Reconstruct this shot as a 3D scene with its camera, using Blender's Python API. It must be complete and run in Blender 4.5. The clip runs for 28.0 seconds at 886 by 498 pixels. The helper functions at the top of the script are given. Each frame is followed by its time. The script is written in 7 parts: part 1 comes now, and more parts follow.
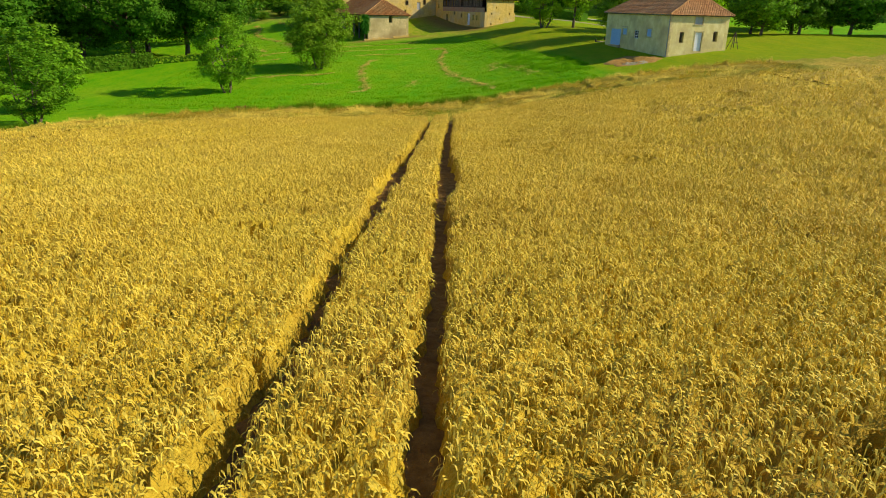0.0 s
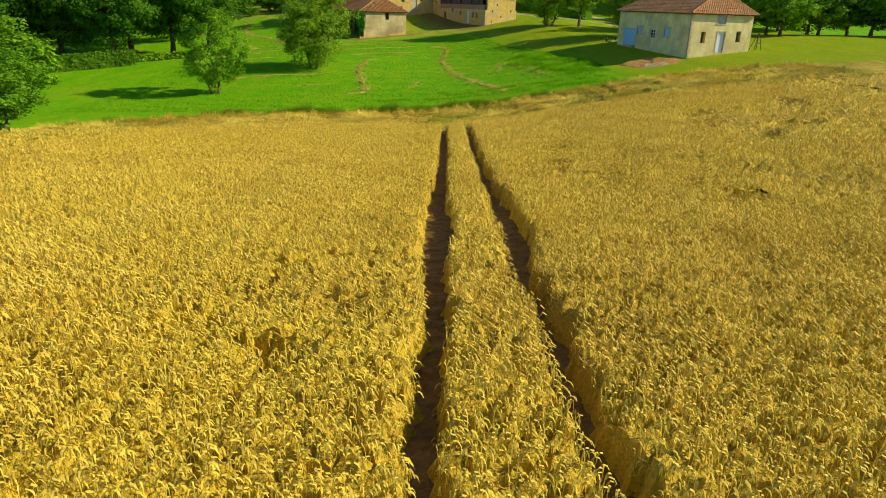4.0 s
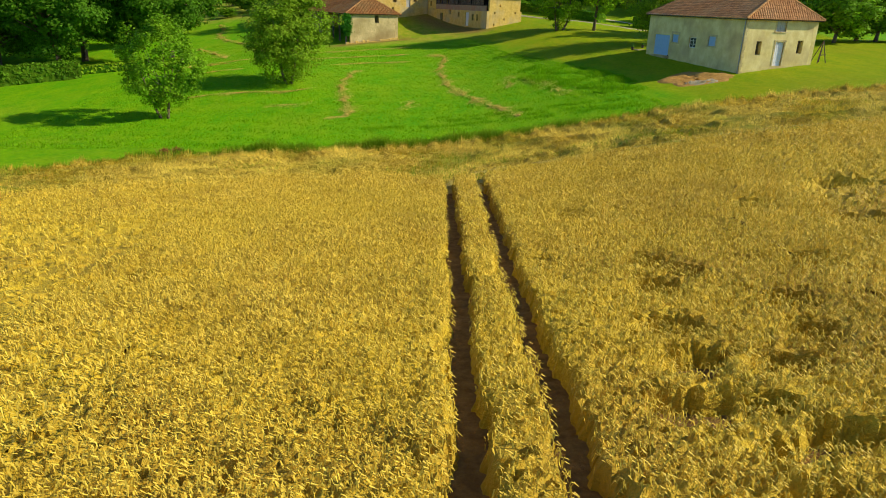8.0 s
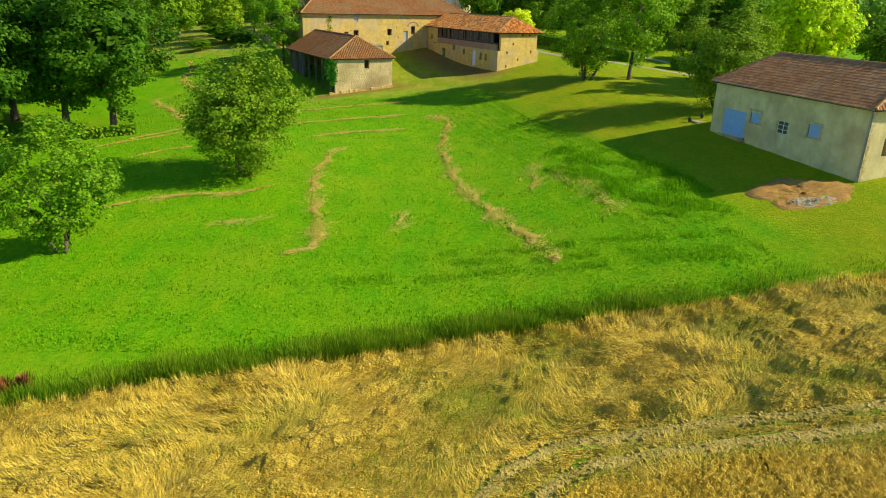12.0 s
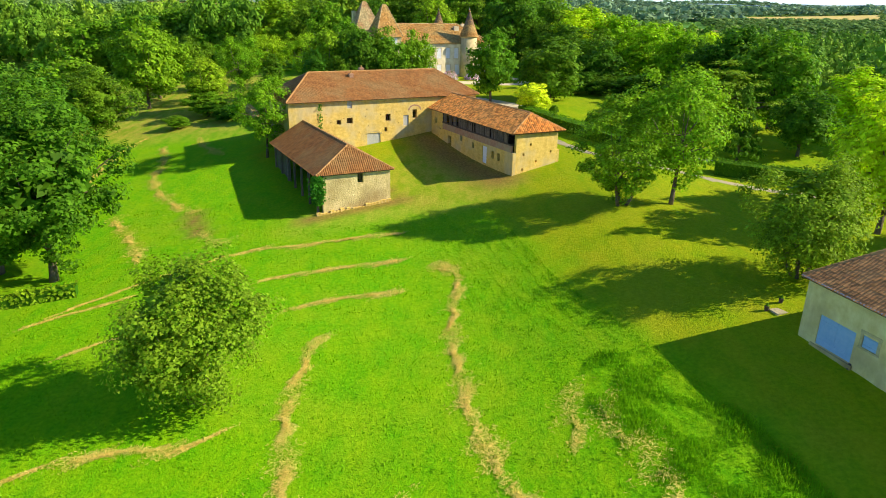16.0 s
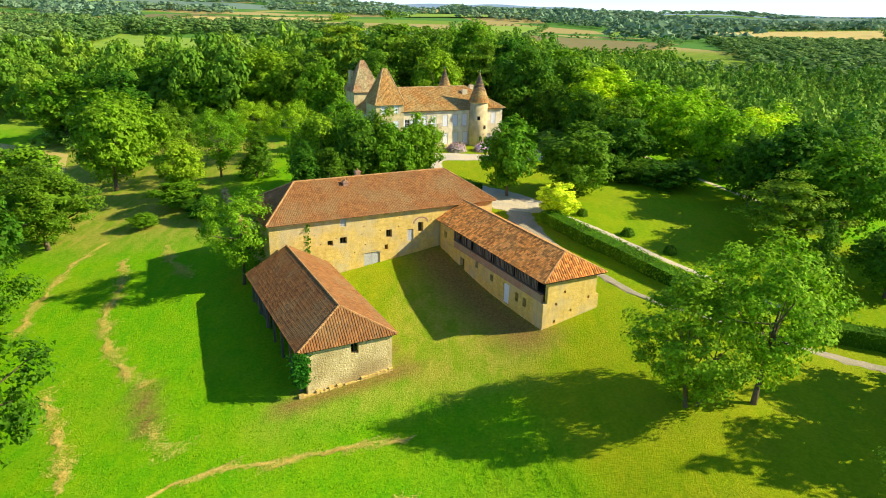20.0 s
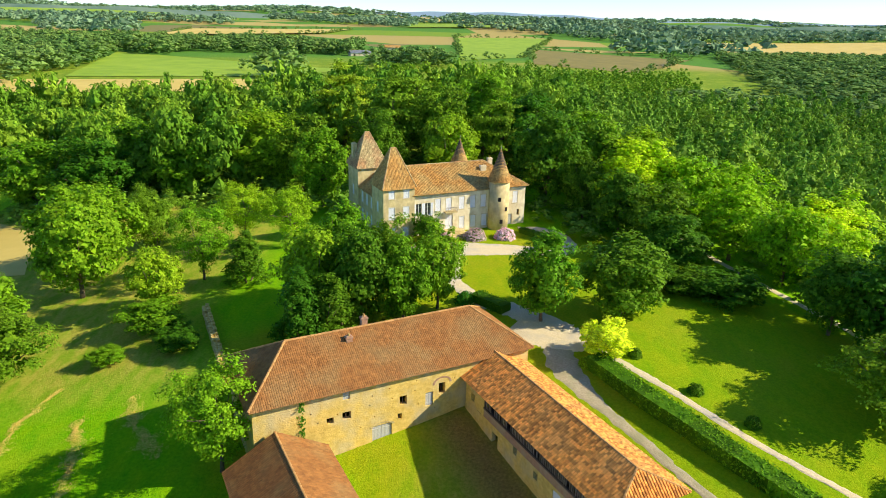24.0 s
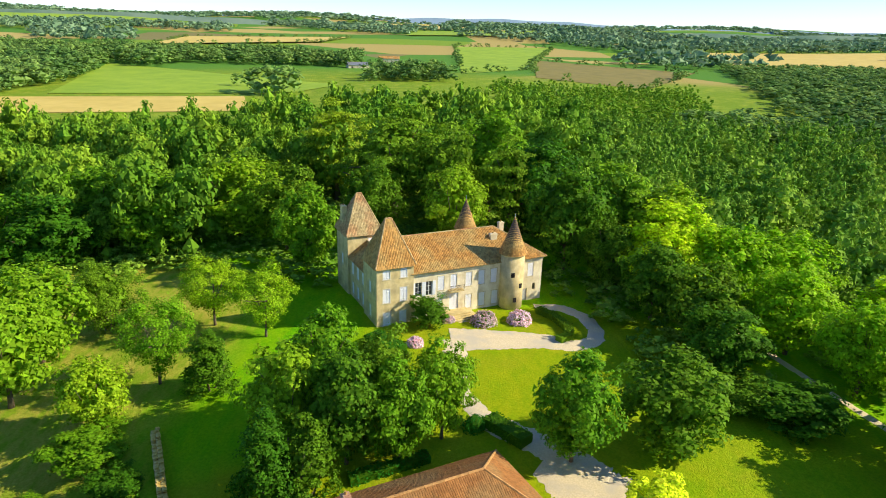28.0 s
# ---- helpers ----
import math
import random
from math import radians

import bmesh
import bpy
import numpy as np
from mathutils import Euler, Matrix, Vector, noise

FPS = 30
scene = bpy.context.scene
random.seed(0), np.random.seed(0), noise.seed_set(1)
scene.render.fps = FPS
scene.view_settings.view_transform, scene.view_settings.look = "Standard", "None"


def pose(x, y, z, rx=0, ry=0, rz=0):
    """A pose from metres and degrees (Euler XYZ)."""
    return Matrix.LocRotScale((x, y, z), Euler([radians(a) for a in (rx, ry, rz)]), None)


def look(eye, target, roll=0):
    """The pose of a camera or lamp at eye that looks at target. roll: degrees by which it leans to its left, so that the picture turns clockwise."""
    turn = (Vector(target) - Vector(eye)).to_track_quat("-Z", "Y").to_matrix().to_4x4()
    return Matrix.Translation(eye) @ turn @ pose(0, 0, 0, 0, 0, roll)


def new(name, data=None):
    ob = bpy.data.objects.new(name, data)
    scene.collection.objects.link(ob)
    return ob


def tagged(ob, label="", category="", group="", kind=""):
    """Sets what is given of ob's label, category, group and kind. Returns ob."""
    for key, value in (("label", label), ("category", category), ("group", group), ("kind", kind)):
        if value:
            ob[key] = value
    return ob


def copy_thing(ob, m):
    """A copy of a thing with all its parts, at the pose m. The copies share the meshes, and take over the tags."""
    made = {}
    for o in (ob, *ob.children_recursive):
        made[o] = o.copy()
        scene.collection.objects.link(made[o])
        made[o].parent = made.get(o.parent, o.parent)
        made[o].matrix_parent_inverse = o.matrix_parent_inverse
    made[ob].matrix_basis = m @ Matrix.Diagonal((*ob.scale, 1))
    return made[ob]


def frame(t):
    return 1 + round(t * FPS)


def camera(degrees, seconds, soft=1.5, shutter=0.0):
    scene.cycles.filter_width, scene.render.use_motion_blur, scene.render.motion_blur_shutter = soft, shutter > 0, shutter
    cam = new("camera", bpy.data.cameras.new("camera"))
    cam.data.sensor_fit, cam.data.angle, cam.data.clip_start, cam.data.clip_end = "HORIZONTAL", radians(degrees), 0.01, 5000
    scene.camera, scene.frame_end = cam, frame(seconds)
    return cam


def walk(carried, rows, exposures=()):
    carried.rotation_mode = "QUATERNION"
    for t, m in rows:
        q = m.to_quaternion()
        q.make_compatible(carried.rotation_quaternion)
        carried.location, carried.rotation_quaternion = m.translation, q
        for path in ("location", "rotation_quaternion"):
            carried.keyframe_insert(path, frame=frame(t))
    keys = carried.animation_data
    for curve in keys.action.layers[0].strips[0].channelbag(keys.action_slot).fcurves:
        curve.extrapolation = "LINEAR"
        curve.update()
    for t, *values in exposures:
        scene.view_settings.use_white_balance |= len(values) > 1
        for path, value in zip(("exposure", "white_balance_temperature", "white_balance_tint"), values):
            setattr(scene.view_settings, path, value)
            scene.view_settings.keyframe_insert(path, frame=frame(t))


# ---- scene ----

# ============ camera ============
cam = camera(66.56, 28.0, soft=0.95)
# seconds, x, y, z, pitch, roll, yaw
ROWS = [
    (0.0, -0.0, -0.0, 12.0, -19.78, 1.512, -0.0),
    (0.5, -0.24, 0.42, 12.03, -19.842, 1.611, -0.116),
    (1.0, -0.47, 1.1, 11.98, -19.859, 1.69, -0.147),
    (1.5, -0.83, 1.92, 11.97, -19.897, 1.72, -0.236),
    (2.0, -1.14, 2.69, 11.95, -19.924, 1.804, -0.356),
    (2.5, -1.46, 3.45, 11.86, -19.896, 1.857, -0.525),
    (4.5, -2.31, 7.79, 11.69, -19.915, 2.034, -1.216),
    (5.0, -2.43, 9.39, 11.73, -19.969, 2.099, -1.337),
    (5.5, -2.53, 11.17, 11.73, -20.003, 2.092, -1.446),
    (6.0, -2.57, 13.24, 11.79, -20.035, 2.072, -1.484),
    (6.5, -2.65, 15.39, 11.81, -20.035, 2.021, -1.545),
    (7.0, -2.69, 17.74, 11.85, -20.057, 1.986, -1.557),
    (7.5, -2.71, 20.08, 11.97, -20.061, 1.928, -1.58),
    (8.0, -2.73, 22.68, 12.29, -20.07, 1.911, -1.618),
    (8.5, -2.67, 25.12, 12.7, -20.08, 1.853, -1.573),
    (9.0, -2.65, 27.87, 13.22, -20.104, 1.835, -1.568),
    (9.5, -2.67, 30.59, 13.84, -20.161, 1.772, -1.575),
    (10.0, -2.69, 33.64, 14.5, -20.196, 1.764, -1.599),
    (10.5, -2.73, 36.53, 15.25, -20.258, 1.712, -1.56),
    (11.0, -2.76, 39.64, 16.19, -20.32, 1.623, -1.526),
    (11.5, -2.74, 42.54, 17.17, -20.325, 1.543, -1.425),
    (12.0, -2.73, 45.48, 18.31, -20.251, 1.467, -1.384),
    (12.5, -2.71, 48.18, 19.42, -20.206, 1.361, -1.317),
    (14.5, -3.0, 58.23, 25.13, -20.156, 1.191, -1.297),
    (15.0, -3.04, 60.72, 26.72, -20.125, 1.122, -1.185),
    (15.5, -3.04, 62.99, 28.31, -20.074, 1.072, -1.079),
    (16.0, -3.1, 65.51, 30.02, -20.02, 1.013, -1.016),
    (16.5, -3.31, 67.9, 31.57, -19.981, 1.068, -1.046),
    (17.0, -3.58, 70.57, 33.22, -19.991, 1.142, -1.107),
    (17.5, -3.77, 73.23, 34.58, -19.935, 1.19, -1.124),
    (18.0, -4.04, 76.13, 36.1, -19.89, 1.27, -1.176),
    (18.5, -4.26, 78.99, 37.3, -19.788, 1.289, -1.196),
    (19.0, -4.51, 82.04, 38.65, -19.708, 1.42, -1.237),
    (19.5, -4.73, 84.99, 39.9, -19.616, 1.441, -1.268),
    (20.0, -4.95, 88.11, 41.36, -19.561, 1.475, -1.27),
    (20.5, -5.16, 90.93, 42.91, -19.562, 1.48, -1.251),
    (21.0, -5.44, 93.97, 44.41, -19.506, 1.482, -1.245),
    (21.5, -5.79, 96.8, 45.71, -19.418, 1.468, -1.208),
    (23.5, -7.45, 108.04, 51.08, -19.18, 1.467, -1.168),
    (24.0, -7.77, 110.91, 52.36, -19.129, 1.444, -1.16),
    (24.5, -7.98, 113.67, 53.46, -19.1, 1.469, -1.145),
    (25.0, -8.19, 116.77, 54.53, -19.074, 1.494, -1.163),
    (25.5, -8.33, 119.64, 55.56, -19.029, 1.508, -1.154),
    (26.0, -8.45, 122.84, 56.67, -19.021, 1.575, -1.204),
    (26.5, -8.47, 126.0, 57.62, -18.971, 1.635, -1.216),
    (27.0, -8.45, 129.29, 58.17, -18.792, 1.779, -1.227),
    (27.5, -8.43, 131.62, 58.34, -18.695, 1.767, -1.251),
    (28.0, -8.51, 132.91, 58.42, -18.722, 1.685, -1.268),
]

walk(cam, [(t, pose(x, y, z, 90 + p, 0, w) @ pose(0, 0, 0, 0, 0, r)) for t, x, y, z, p, r, w in ROWS],
     [(0.0, 0.0), (7.0, 0.05), (11.0, 0.14), (14.5, 0.6), (21.0, 0.6), (28.0, 0.52)])

# ============ world and sun ============
SUN_EL, SUN_AZ = 32.5, -3.0
world = bpy.data.worlds.new("sky")
scene.world = world
world.use_nodes = True
wn = world.node_tree.nodes
sky = wn.new("ShaderNodeTexSky")
sky.sky_type = "NISHITA"
sky.sun_disc = False
sky.sun_elevation = radians(SUN_EL)
sky.sun_rotation = radians(90 - SUN_AZ)
sky.altitude = 1800.0
sky.air_density, sky.dust_density, sky.ozone_density = 1.0, 0.0, 3.0
tint = wn.new("ShaderNodeMix")
tint.data_type, tint.blend_type = "RGBA", "MULTIPLY"
tint.inputs[0].default_value = 1.0
tint.inputs[7].default_value = (0.74, 0.90, 1.12, 1)
world.node_tree.links.new(sky.outputs[0], tint.inputs[6])
world.node_tree.links.new(tint.outputs[2], wn["Background"].inputs[0])
wn["Background"].inputs[1].default_value = 0.135
lamp = bpy.data.lights.new("sun", "SUN")
lamp.energy, lamp.angle, lamp.color = 5.0, radians(0.6), (1.0, 0.90, 0.72)
sun = new("sun", lamp)
_c = math.cos(radians(SUN_EL))
_sd = Vector((math.cos(radians(SUN_AZ)) * _c, math.sin(radians(SUN_AZ)) * _c, math.sin(radians(SUN_EL))))
sun.matrix_world = look(_sd * 300 + Vector((0, 120, 0)), (0, 120, 0))

# ============ materials ============


def material(name, a, b, scale=4.0, rough=0.8, bump=0.3, fine=30.0, c=None, c_scale=0.4, metal=0.0, stretch=(1, 1, 1), dist=0.05,
             island=0.0, objrand=0.0, translucent=0.0, cells=0.0, spec=0.3, streak=0.0, hue=0.0):
    """Two colours mixed by noise at two scales, an optional third in large patches, fine relief, and a change from piece to piece."""
    m = bpy.data.materials.new(name)
    m.use_nodes = True
    n, l = m.node_tree.nodes, m.node_tree.links
    bsdf = n["Principled BSDF"]
    bsdf.inputs["Roughness"].default_value = rough
    bsdf.inputs["Metallic"].default_value = metal
    bsdf.inputs["Specular IOR Level"].default_value = spec
    tc, mp = n.new("ShaderNodeTexCoord"), n.new("ShaderNodeMapping")
    mp.inputs["Scale"].default_value = stretch
    l.new(tc.outputs["Object"], mp.inputs[0])
    t1 = n.new("ShaderNodeTexNoise")
    t1.inputs["Scale"].default_value, t1.inputs["Detail"].default_value, t1.inputs["Roughness"].default_value = scale, 5.0, 0.65
    l.new(mp.outputs[0], t1.inputs["Vector"])
    r1 = n.new("ShaderNodeValToRGB")
    r1.color_ramp.elements[0].position, r1.color_ramp.elements[1].position = 0.32, 0.68
    r1.color_ramp.elements[0].color, r1.color_ramp.elements[1].color = (*a, 1), (*b, 1)
    l.new(t1.outputs[0], r1.inputs[0])
    col = r1.outputs[0]
    if c:
        t2, r2, mx = n.new("ShaderNodeTexNoise"), n.new("ShaderNodeValToRGB"), n.new("ShaderNodeMix")
        t2.inputs["Scale"].default_value, t2.inputs["Detail"].default_value = c_scale, 4.0
        r2.color_ramp.elements[0].position, r2.color_ramp.elements[1].position = 0.45, 0.65
        l.new(tc.outputs["Object"], t2.inputs["Vector"])
        l.new(t2.outputs[0], r2.inputs[0])
        mx.data_type = "RGBA"
        l.new(r2.outputs[0], mx.inputs[0])
        l.new(col, mx.inputs[6])
        mx.inputs[7].default_value = (*c, 1)
        col = mx.outputs[2]
    if streak:
        mp2, t4, r4, mx = n.new("ShaderNodeMapping"), n.new("ShaderNodeTexNoise"), n.new("ShaderNodeValToRGB"), n.new("ShaderNodeMix")
        mp2.inputs["Scale"].default_value = (1.0, 1.0, 0.5)
        l.new(tc.outputs["Object"], mp2.inputs[0])
        t4.inputs["Scale"].default_value, t4.inputs["Detail"].default_value, t4.inputs["Roughness"].default_value = 1.1, 7.0, 0.7
        l.new(mp2.outputs[0], t4.inputs["Vector"])
        r4.color_ramp.elements[0].position, r4.color_ramp.elements[1].position = 0.36, 0.56
        k = 1 - streak
        r4.color_ramp.elements[0].color, r4.color_ramp.elements[1].color = (k, k * 0.96, k * 0.86, 1), (1, 1, 1, 1)
        l.new(t4.outputs[0], r4.inputs[0])
        mx.data_type, mx.blend_type = "RGBA", "MULTIPLY"
        mx.inputs[0].default_value = 1.0
        l.new(col, mx.inputs[6])
        l.new(r4.outputs[0], mx.inputs[7])
        col = mx.outputs[2]
    for amount, kind, out in ((island, "ShaderNodeNewGeometry", "Random Per Island"), (objrand, "ShaderNodeObjectInfo", "Random")):
        if amount:
            g, hs, mr = n.new(kind), n.new("ShaderNodeHueSaturation"), n.new("ShaderNodeMapRange")
            mr.inputs[3].default_value, mr.inputs[4].default_value = 1 - amount, 1 + amount
            l.new(g.outputs[out], mr.inputs[0])
            l.new(mr.outputs[0], hs.inputs["Value"])
            if hue and out == "Random":
                mh = n.new("ShaderNodeMapRange")
                mh.inputs[3].default_value, mh.inputs[4].default_value = 0.5 + hue, 0.5 - hue
                l.new(g.outputs[out], mh.inputs[0])
                l.new(mh.outputs[0], hs.inputs["Hue"])
            l.new(col, hs.inputs["Color"])
            col = hs.outputs[0]
    l.new(col, bsdf.inputs["Base Color"])
    if bump:
        t3, bp = n.new("ShaderNodeTexNoise"), n.new("ShaderNodeBump")
        if cells:
            t3 = n.new("ShaderNodeTexVoronoi")
            t3.feature = "DISTANCE_TO_EDGE"
            t3.inputs["Scale"].default_value = cells
        else:
            t3.inputs["Scale"].default_value, t3.inputs["Detail"].default_value = fine, 4.0
        l.new(mp.outputs[0], t3.inputs["Vector"])
        bp.inputs["Strength"].default_value, bp.inputs["Distance"].default_value = bump, dist
        l.new(t3.outputs[0], bp.inputs["Height"])
        l.new(bp.outputs[0], bsdf.inputs["Normal"])
    if translucent:
        tr, ms = n.new("ShaderNodeBsdfTranslucent"), n.new("ShaderNodeMixShader")
        l.new(col, tr.inputs[0])
        ms.inputs[0].default_value = translucent
        l.new(bsdf.outputs[0], ms.inputs[1])
        l.new(tr.outputs[0], ms.inputs[2])
        l.new(ms.outputs[0], n["Material Output"].inputs[0])
    return m


def leaf(name, a, b, obj=0.22):
    return material(name, a, b, scale=0.7, rough=0.65, bump=0, island=0.4, objrand=obj, translucent=0.42, spec=0.1, hue=0.022)


WHEAT_EAR = material("wheat_ear", (0.66, 0.46, 0.035), (0.88, 0.67, 0.085), scale=0.5, rough=0.55, bump=0, spec=0.2, island=0.2, translucent=0.12, c=(0.76, 0.57, 0.055), c_scale=0.12)
WHEAT_STEM = material("wheat_canopy", (0.50, 0.33, 0.012), (0.74, 0.53, 0.03), scale=9, rough=0.8, bump=1.0, fine=22, dist=0.06, c=(0.48, 0.31, 0.02), c_scale=0.2)
STRAW = material("lodged_straw", (0.58, 0.42, 0.03), (0.88, 0.68, 0.10), scale=0.8, rough=0.7, bump=0, spec=0.15, island=0.4, translucent=0.2)
MATTED = material("matted_straw", (0.42, 0.29, 0.025), (0.76, 0.56, 0.08), scale=3.0, rough=0.85, bump=1.0, fine=9, dist=0.2, c=(0.34, 0.33, 0.025), c_scale=0.22, stretch=(1, 1.5, 1), spec=0.1)
RUT_EARTH = material("dry_rut_earth", (0.46, 0.33, 0.05), (0.66, 0.51, 0.11), scale=4, rough=0.95, bump=1.0, fine=9, dist=0.12, c=(0.38, 0.30, 0.04), c_scale=0.9)
DOCK = material("dock_seed", (0.22, 0.08, 0.02), (0.36, 0.14, 0.03), scale=2, rough=0.8, bump=0, island=0.3)
GRASS = material("grass_blades", (0.135, 0.39, 0.001), (0.275, 0.53, 0.005), scale=0.6, rough=0.7, bump=0, island=0.16, translucent=0.4, spec=0.08)
TALLGRASS = material("tall_grass", (0.12, 0.26, 0.004), (0.25, 0.39, 0.010), scale=0.5, rough=0.7, bump=0, island=0.3, translucent=0.35, spec=0.1)
HAY = material("hay", (0.60, 0.46, 0.06), (0.86, 0.68, 0.15), scale=1.5, rough=0.9, bump=0, island=0.4, spec=0.05)
LEAF_MID = leaf("leaves_mid", (0.16, 0.34, 0.008), (0.28, 0.48, 0.015))
LEAF_LIGHT = leaf("leaves_light", (0.18, 0.39, 0.008), (0.32, 0.54, 0.015))
LEAF_BRIGHT = leaf("leaves_bright", (0.37, 0.60, 0.006), (0.55, 0.76, 0.012))
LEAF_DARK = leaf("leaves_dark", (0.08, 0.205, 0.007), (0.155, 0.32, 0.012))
LEAF_GREY = leaf("leaves_grey", (0.18, 0.32, 0.010), (0.31, 0.46, 0.020))
LEAF_YELLOW = leaf("leaves_yellow", (0.62, 0.76, 0.02), (0.80, 0.92, 0.04))
LEAF_IVY = leaf("leaves_ivy", (0.05, 0.22, 0.012), (0.11, 0.33, 0.02))
FLOWER_PINK = leaf("hydrangea_flowers", (0.86, 0.54, 0.58), (0.95, 0.80, 0.80))
BARK = material("bark", (0.12, 0.085, 0.045), (0.22, 0.165, 0.10), scale=8, rough=0.95, bump=0.8, stretch=(3, 3, 0.6))
STONE = material("ochre_stone", (0.63, 0.42, 0.085), (0.82, 0.60, 0.16), scale=1.6, rough=0.92, bump=0.9, cells=3.2, dist=0.05, c=(0.62, 0.49, 0.22), c_scale=0.35, stretch=(1, 1, 1.6), streak=0.16)
RUBBLE = material("grey_rubble", (0.54, 0.43, 0.17), (0.78, 0.63, 0.30), scale=2.4, rough=0.95, bump=1.0, cells=3.6, dist=0.07, c=(0.40, 0.30, 0.12), c_scale=0.3, streak=0.14)
PLASTER = material("aged_plaster", (0.62, 0.49, 0.22), (0.78, 0.64, 0.32), scale=1.2, rough=0.9, bump=0.25, fine=14, c=(0.50, 0.40, 0.20), c_scale=0.45, streak=0.14)
PALE = material("pale_render", (0.80, 0.70, 0.45), (0.90, 0.82, 0.57), scale=0.9, rough=0.88, bump=0.25, fine=12, c=(0.68, 0.58, 0.36), c_scale=0.4, streak=0.1)
CREAM = material("cream_render", (0.66, 0.57, 0.36), (0.78, 0.70, 0.48), scale=0.9, rough=0.88, bump=0.25, fine=12, c=(0.56, 0.47, 0.29), c_scale=0.35, streak=0.1)
HOUSE_RENDER = material("farmhouse_render", (0.76, 0.61, 0.21), (0.90, 0.77, 0.34), scale=0.9, rough=0.9, bump=0.3, fine=9, c=(0.66, 0.51, 0.21), c_scale=0.4, streak=0.12)
TILE_BROWN = material("brown_tile", (0.23, 0.094, 0.021), (0.36, 0.155, 0.038), scale=1.3, rough=0.85, bump=0.3, island=0.16, c=(0.29, 0.16, 0.05), c_scale=0.25)
TILE_HOUSE = material("farmhouse_tile", (0.36, 0.15, 0.045), (0.56, 0.27, 0.085), scale=1.3, rough=0.85, bump=0.3, island=0.18, c=(0.47, 0.25, 0.09), c_scale=0.3)
TILE_CANAL = material("old_canal_tile", (0.50, 0.175, 0.03), (0.82, 0.35, 0.065), scale=2.2, rough=0.85, bump=0.3, island=0.5, c=(0.58, 0.26, 0.06), c_scale=0.3)
TILE_RED = material("canal_tile", (0.34, 0.165, 0.036), (0.54, 0.285, 0.07), scale=1.6, rough=0.85, bump=0.3, island=0.3, c=(0.44, 0.29, 0.09), c_scale=0.3)
TILE_OLD = material("lichen_tile", (0.34, 0.25, 0.10), (0.52, 0.40, 0.18), scale=1.6, rough=0.9, bump=0.3, island=0.3, c=(0.40, 0.20, 0.08), c_scale=0.3)
TILE_RIDGE = material("ridge_tile", (0.40, 0.20, 0.06), (0.58, 0.31, 0.10), scale=2.0, rough=0.85, bump=0.3, island=0.2)
WOOD = material("weathered_wood", (0.16, 0.12, 0.085), (0.28, 0.22, 0.16), scale=3, rough=0.9, bump=0.5, stretch=(6, 6, 0.7), objrand=0.25)
TIMBER = material("dark_timber", (0.07, 0.05, 0.035), (0.14, 0.10, 0.07), scale=3, rough=0.9, bump=0.5, stretch=(5, 5, 0.7))
BRICKWORK = material("brick_infill", (0.34, 0.18, 0.10), (0.48, 0.28, 0.16), scale=3, rough=0.9, bump=0.6, cells=6, c=(0.40, 0.31, 0.18), c_scale=0.6)
BLUE = material("pale_blue_paint", (0.30, 0.50, 0.68), (0.40, 0.58, 0.72), scale=2, rough=0.7, bump=0.2)
WHITE = material("white_paint", (0.74, 0.75, 0.74), (0.84, 0.84, 0.82), scale=2, rough=0.6, bump=0.1)
GREYDOOR = material("grey_boards", (0.42, 0.42, 0.36), (0.56, 0.55, 0.48), scale=3, rough=0.85, bump=0.3, stretch=(8, 8, 0.8))
# Near-black colour standing in for the shade inside rooms and lofts.
DARK = material("interior_shade", (0.02, 0.018, 0.015), (0.035, 0.03, 0.025), scale=3, rough=0.95, bump=0.1)
GRAVEL = material("pale_gravel", (0.62, 0.50, 0.28), (0.78, 0.65, 0.39), scale=5, rough=0.95, bump=0.6, fine=40, c=(0.58, 0.50, 0.34), c_scale=0.3)
DRIVE = material("beige_gravel", (0.40, 0.32, 0.18), (0.56, 0.47, 0.29), scale=4, rough=0.95, bump=0.6, fine=40, c=(0.36, 0.33, 0.17), c_scale=0.35)
# Aerial haze is put straight into these two base colours.
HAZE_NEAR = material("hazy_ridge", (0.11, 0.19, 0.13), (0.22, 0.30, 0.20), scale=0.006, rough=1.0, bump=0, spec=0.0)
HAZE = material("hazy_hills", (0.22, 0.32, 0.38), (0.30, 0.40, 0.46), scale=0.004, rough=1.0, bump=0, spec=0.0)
CLAY = material("bare_clay", (0.34, 0.17, 0.028), (0.54, 0.31, 0.06), scale=2.5, rough=0.95, bump=0.8, fine=10)
IRON = material("dark_iron", (0.05, 0.05, 0.05), (0.09, 0.085, 0.08), scale=5, rough=0.6, bump=0.1, metal=0.6)
ZINC = material("zinc", (0.34, 0.34, 0.33), (0.44, 0.44, 0.42), scale=3, rough=0.5, bump=0.1, metal=0.7)
F_GREEN = material("field_green", (0.20, 0.33, 0.012), (0.31, 0.43, 0.022), scale=0.05, rough=0.9, bump=0.2, fine=0.5)
F_STRAW = material("field_straw", (0.54, 0.40, 0.08), (0.66, 0.50, 0.12), scale=0.05, rough=0.9, bump=0.2, fine=0.5)
F_BROWN = material("field_brown", (0.19, 0.165, 0.03), (0.27, 0.215, 0.045), scale=0.08, rough=0.9, bump=0.2, fine=0.5)
GLASS = material("window_glass", (0.03, 0.035, 0.04), (0.05, 0.055, 0.06), scale=2, rough=0.08, bump=0, spec=0.7)

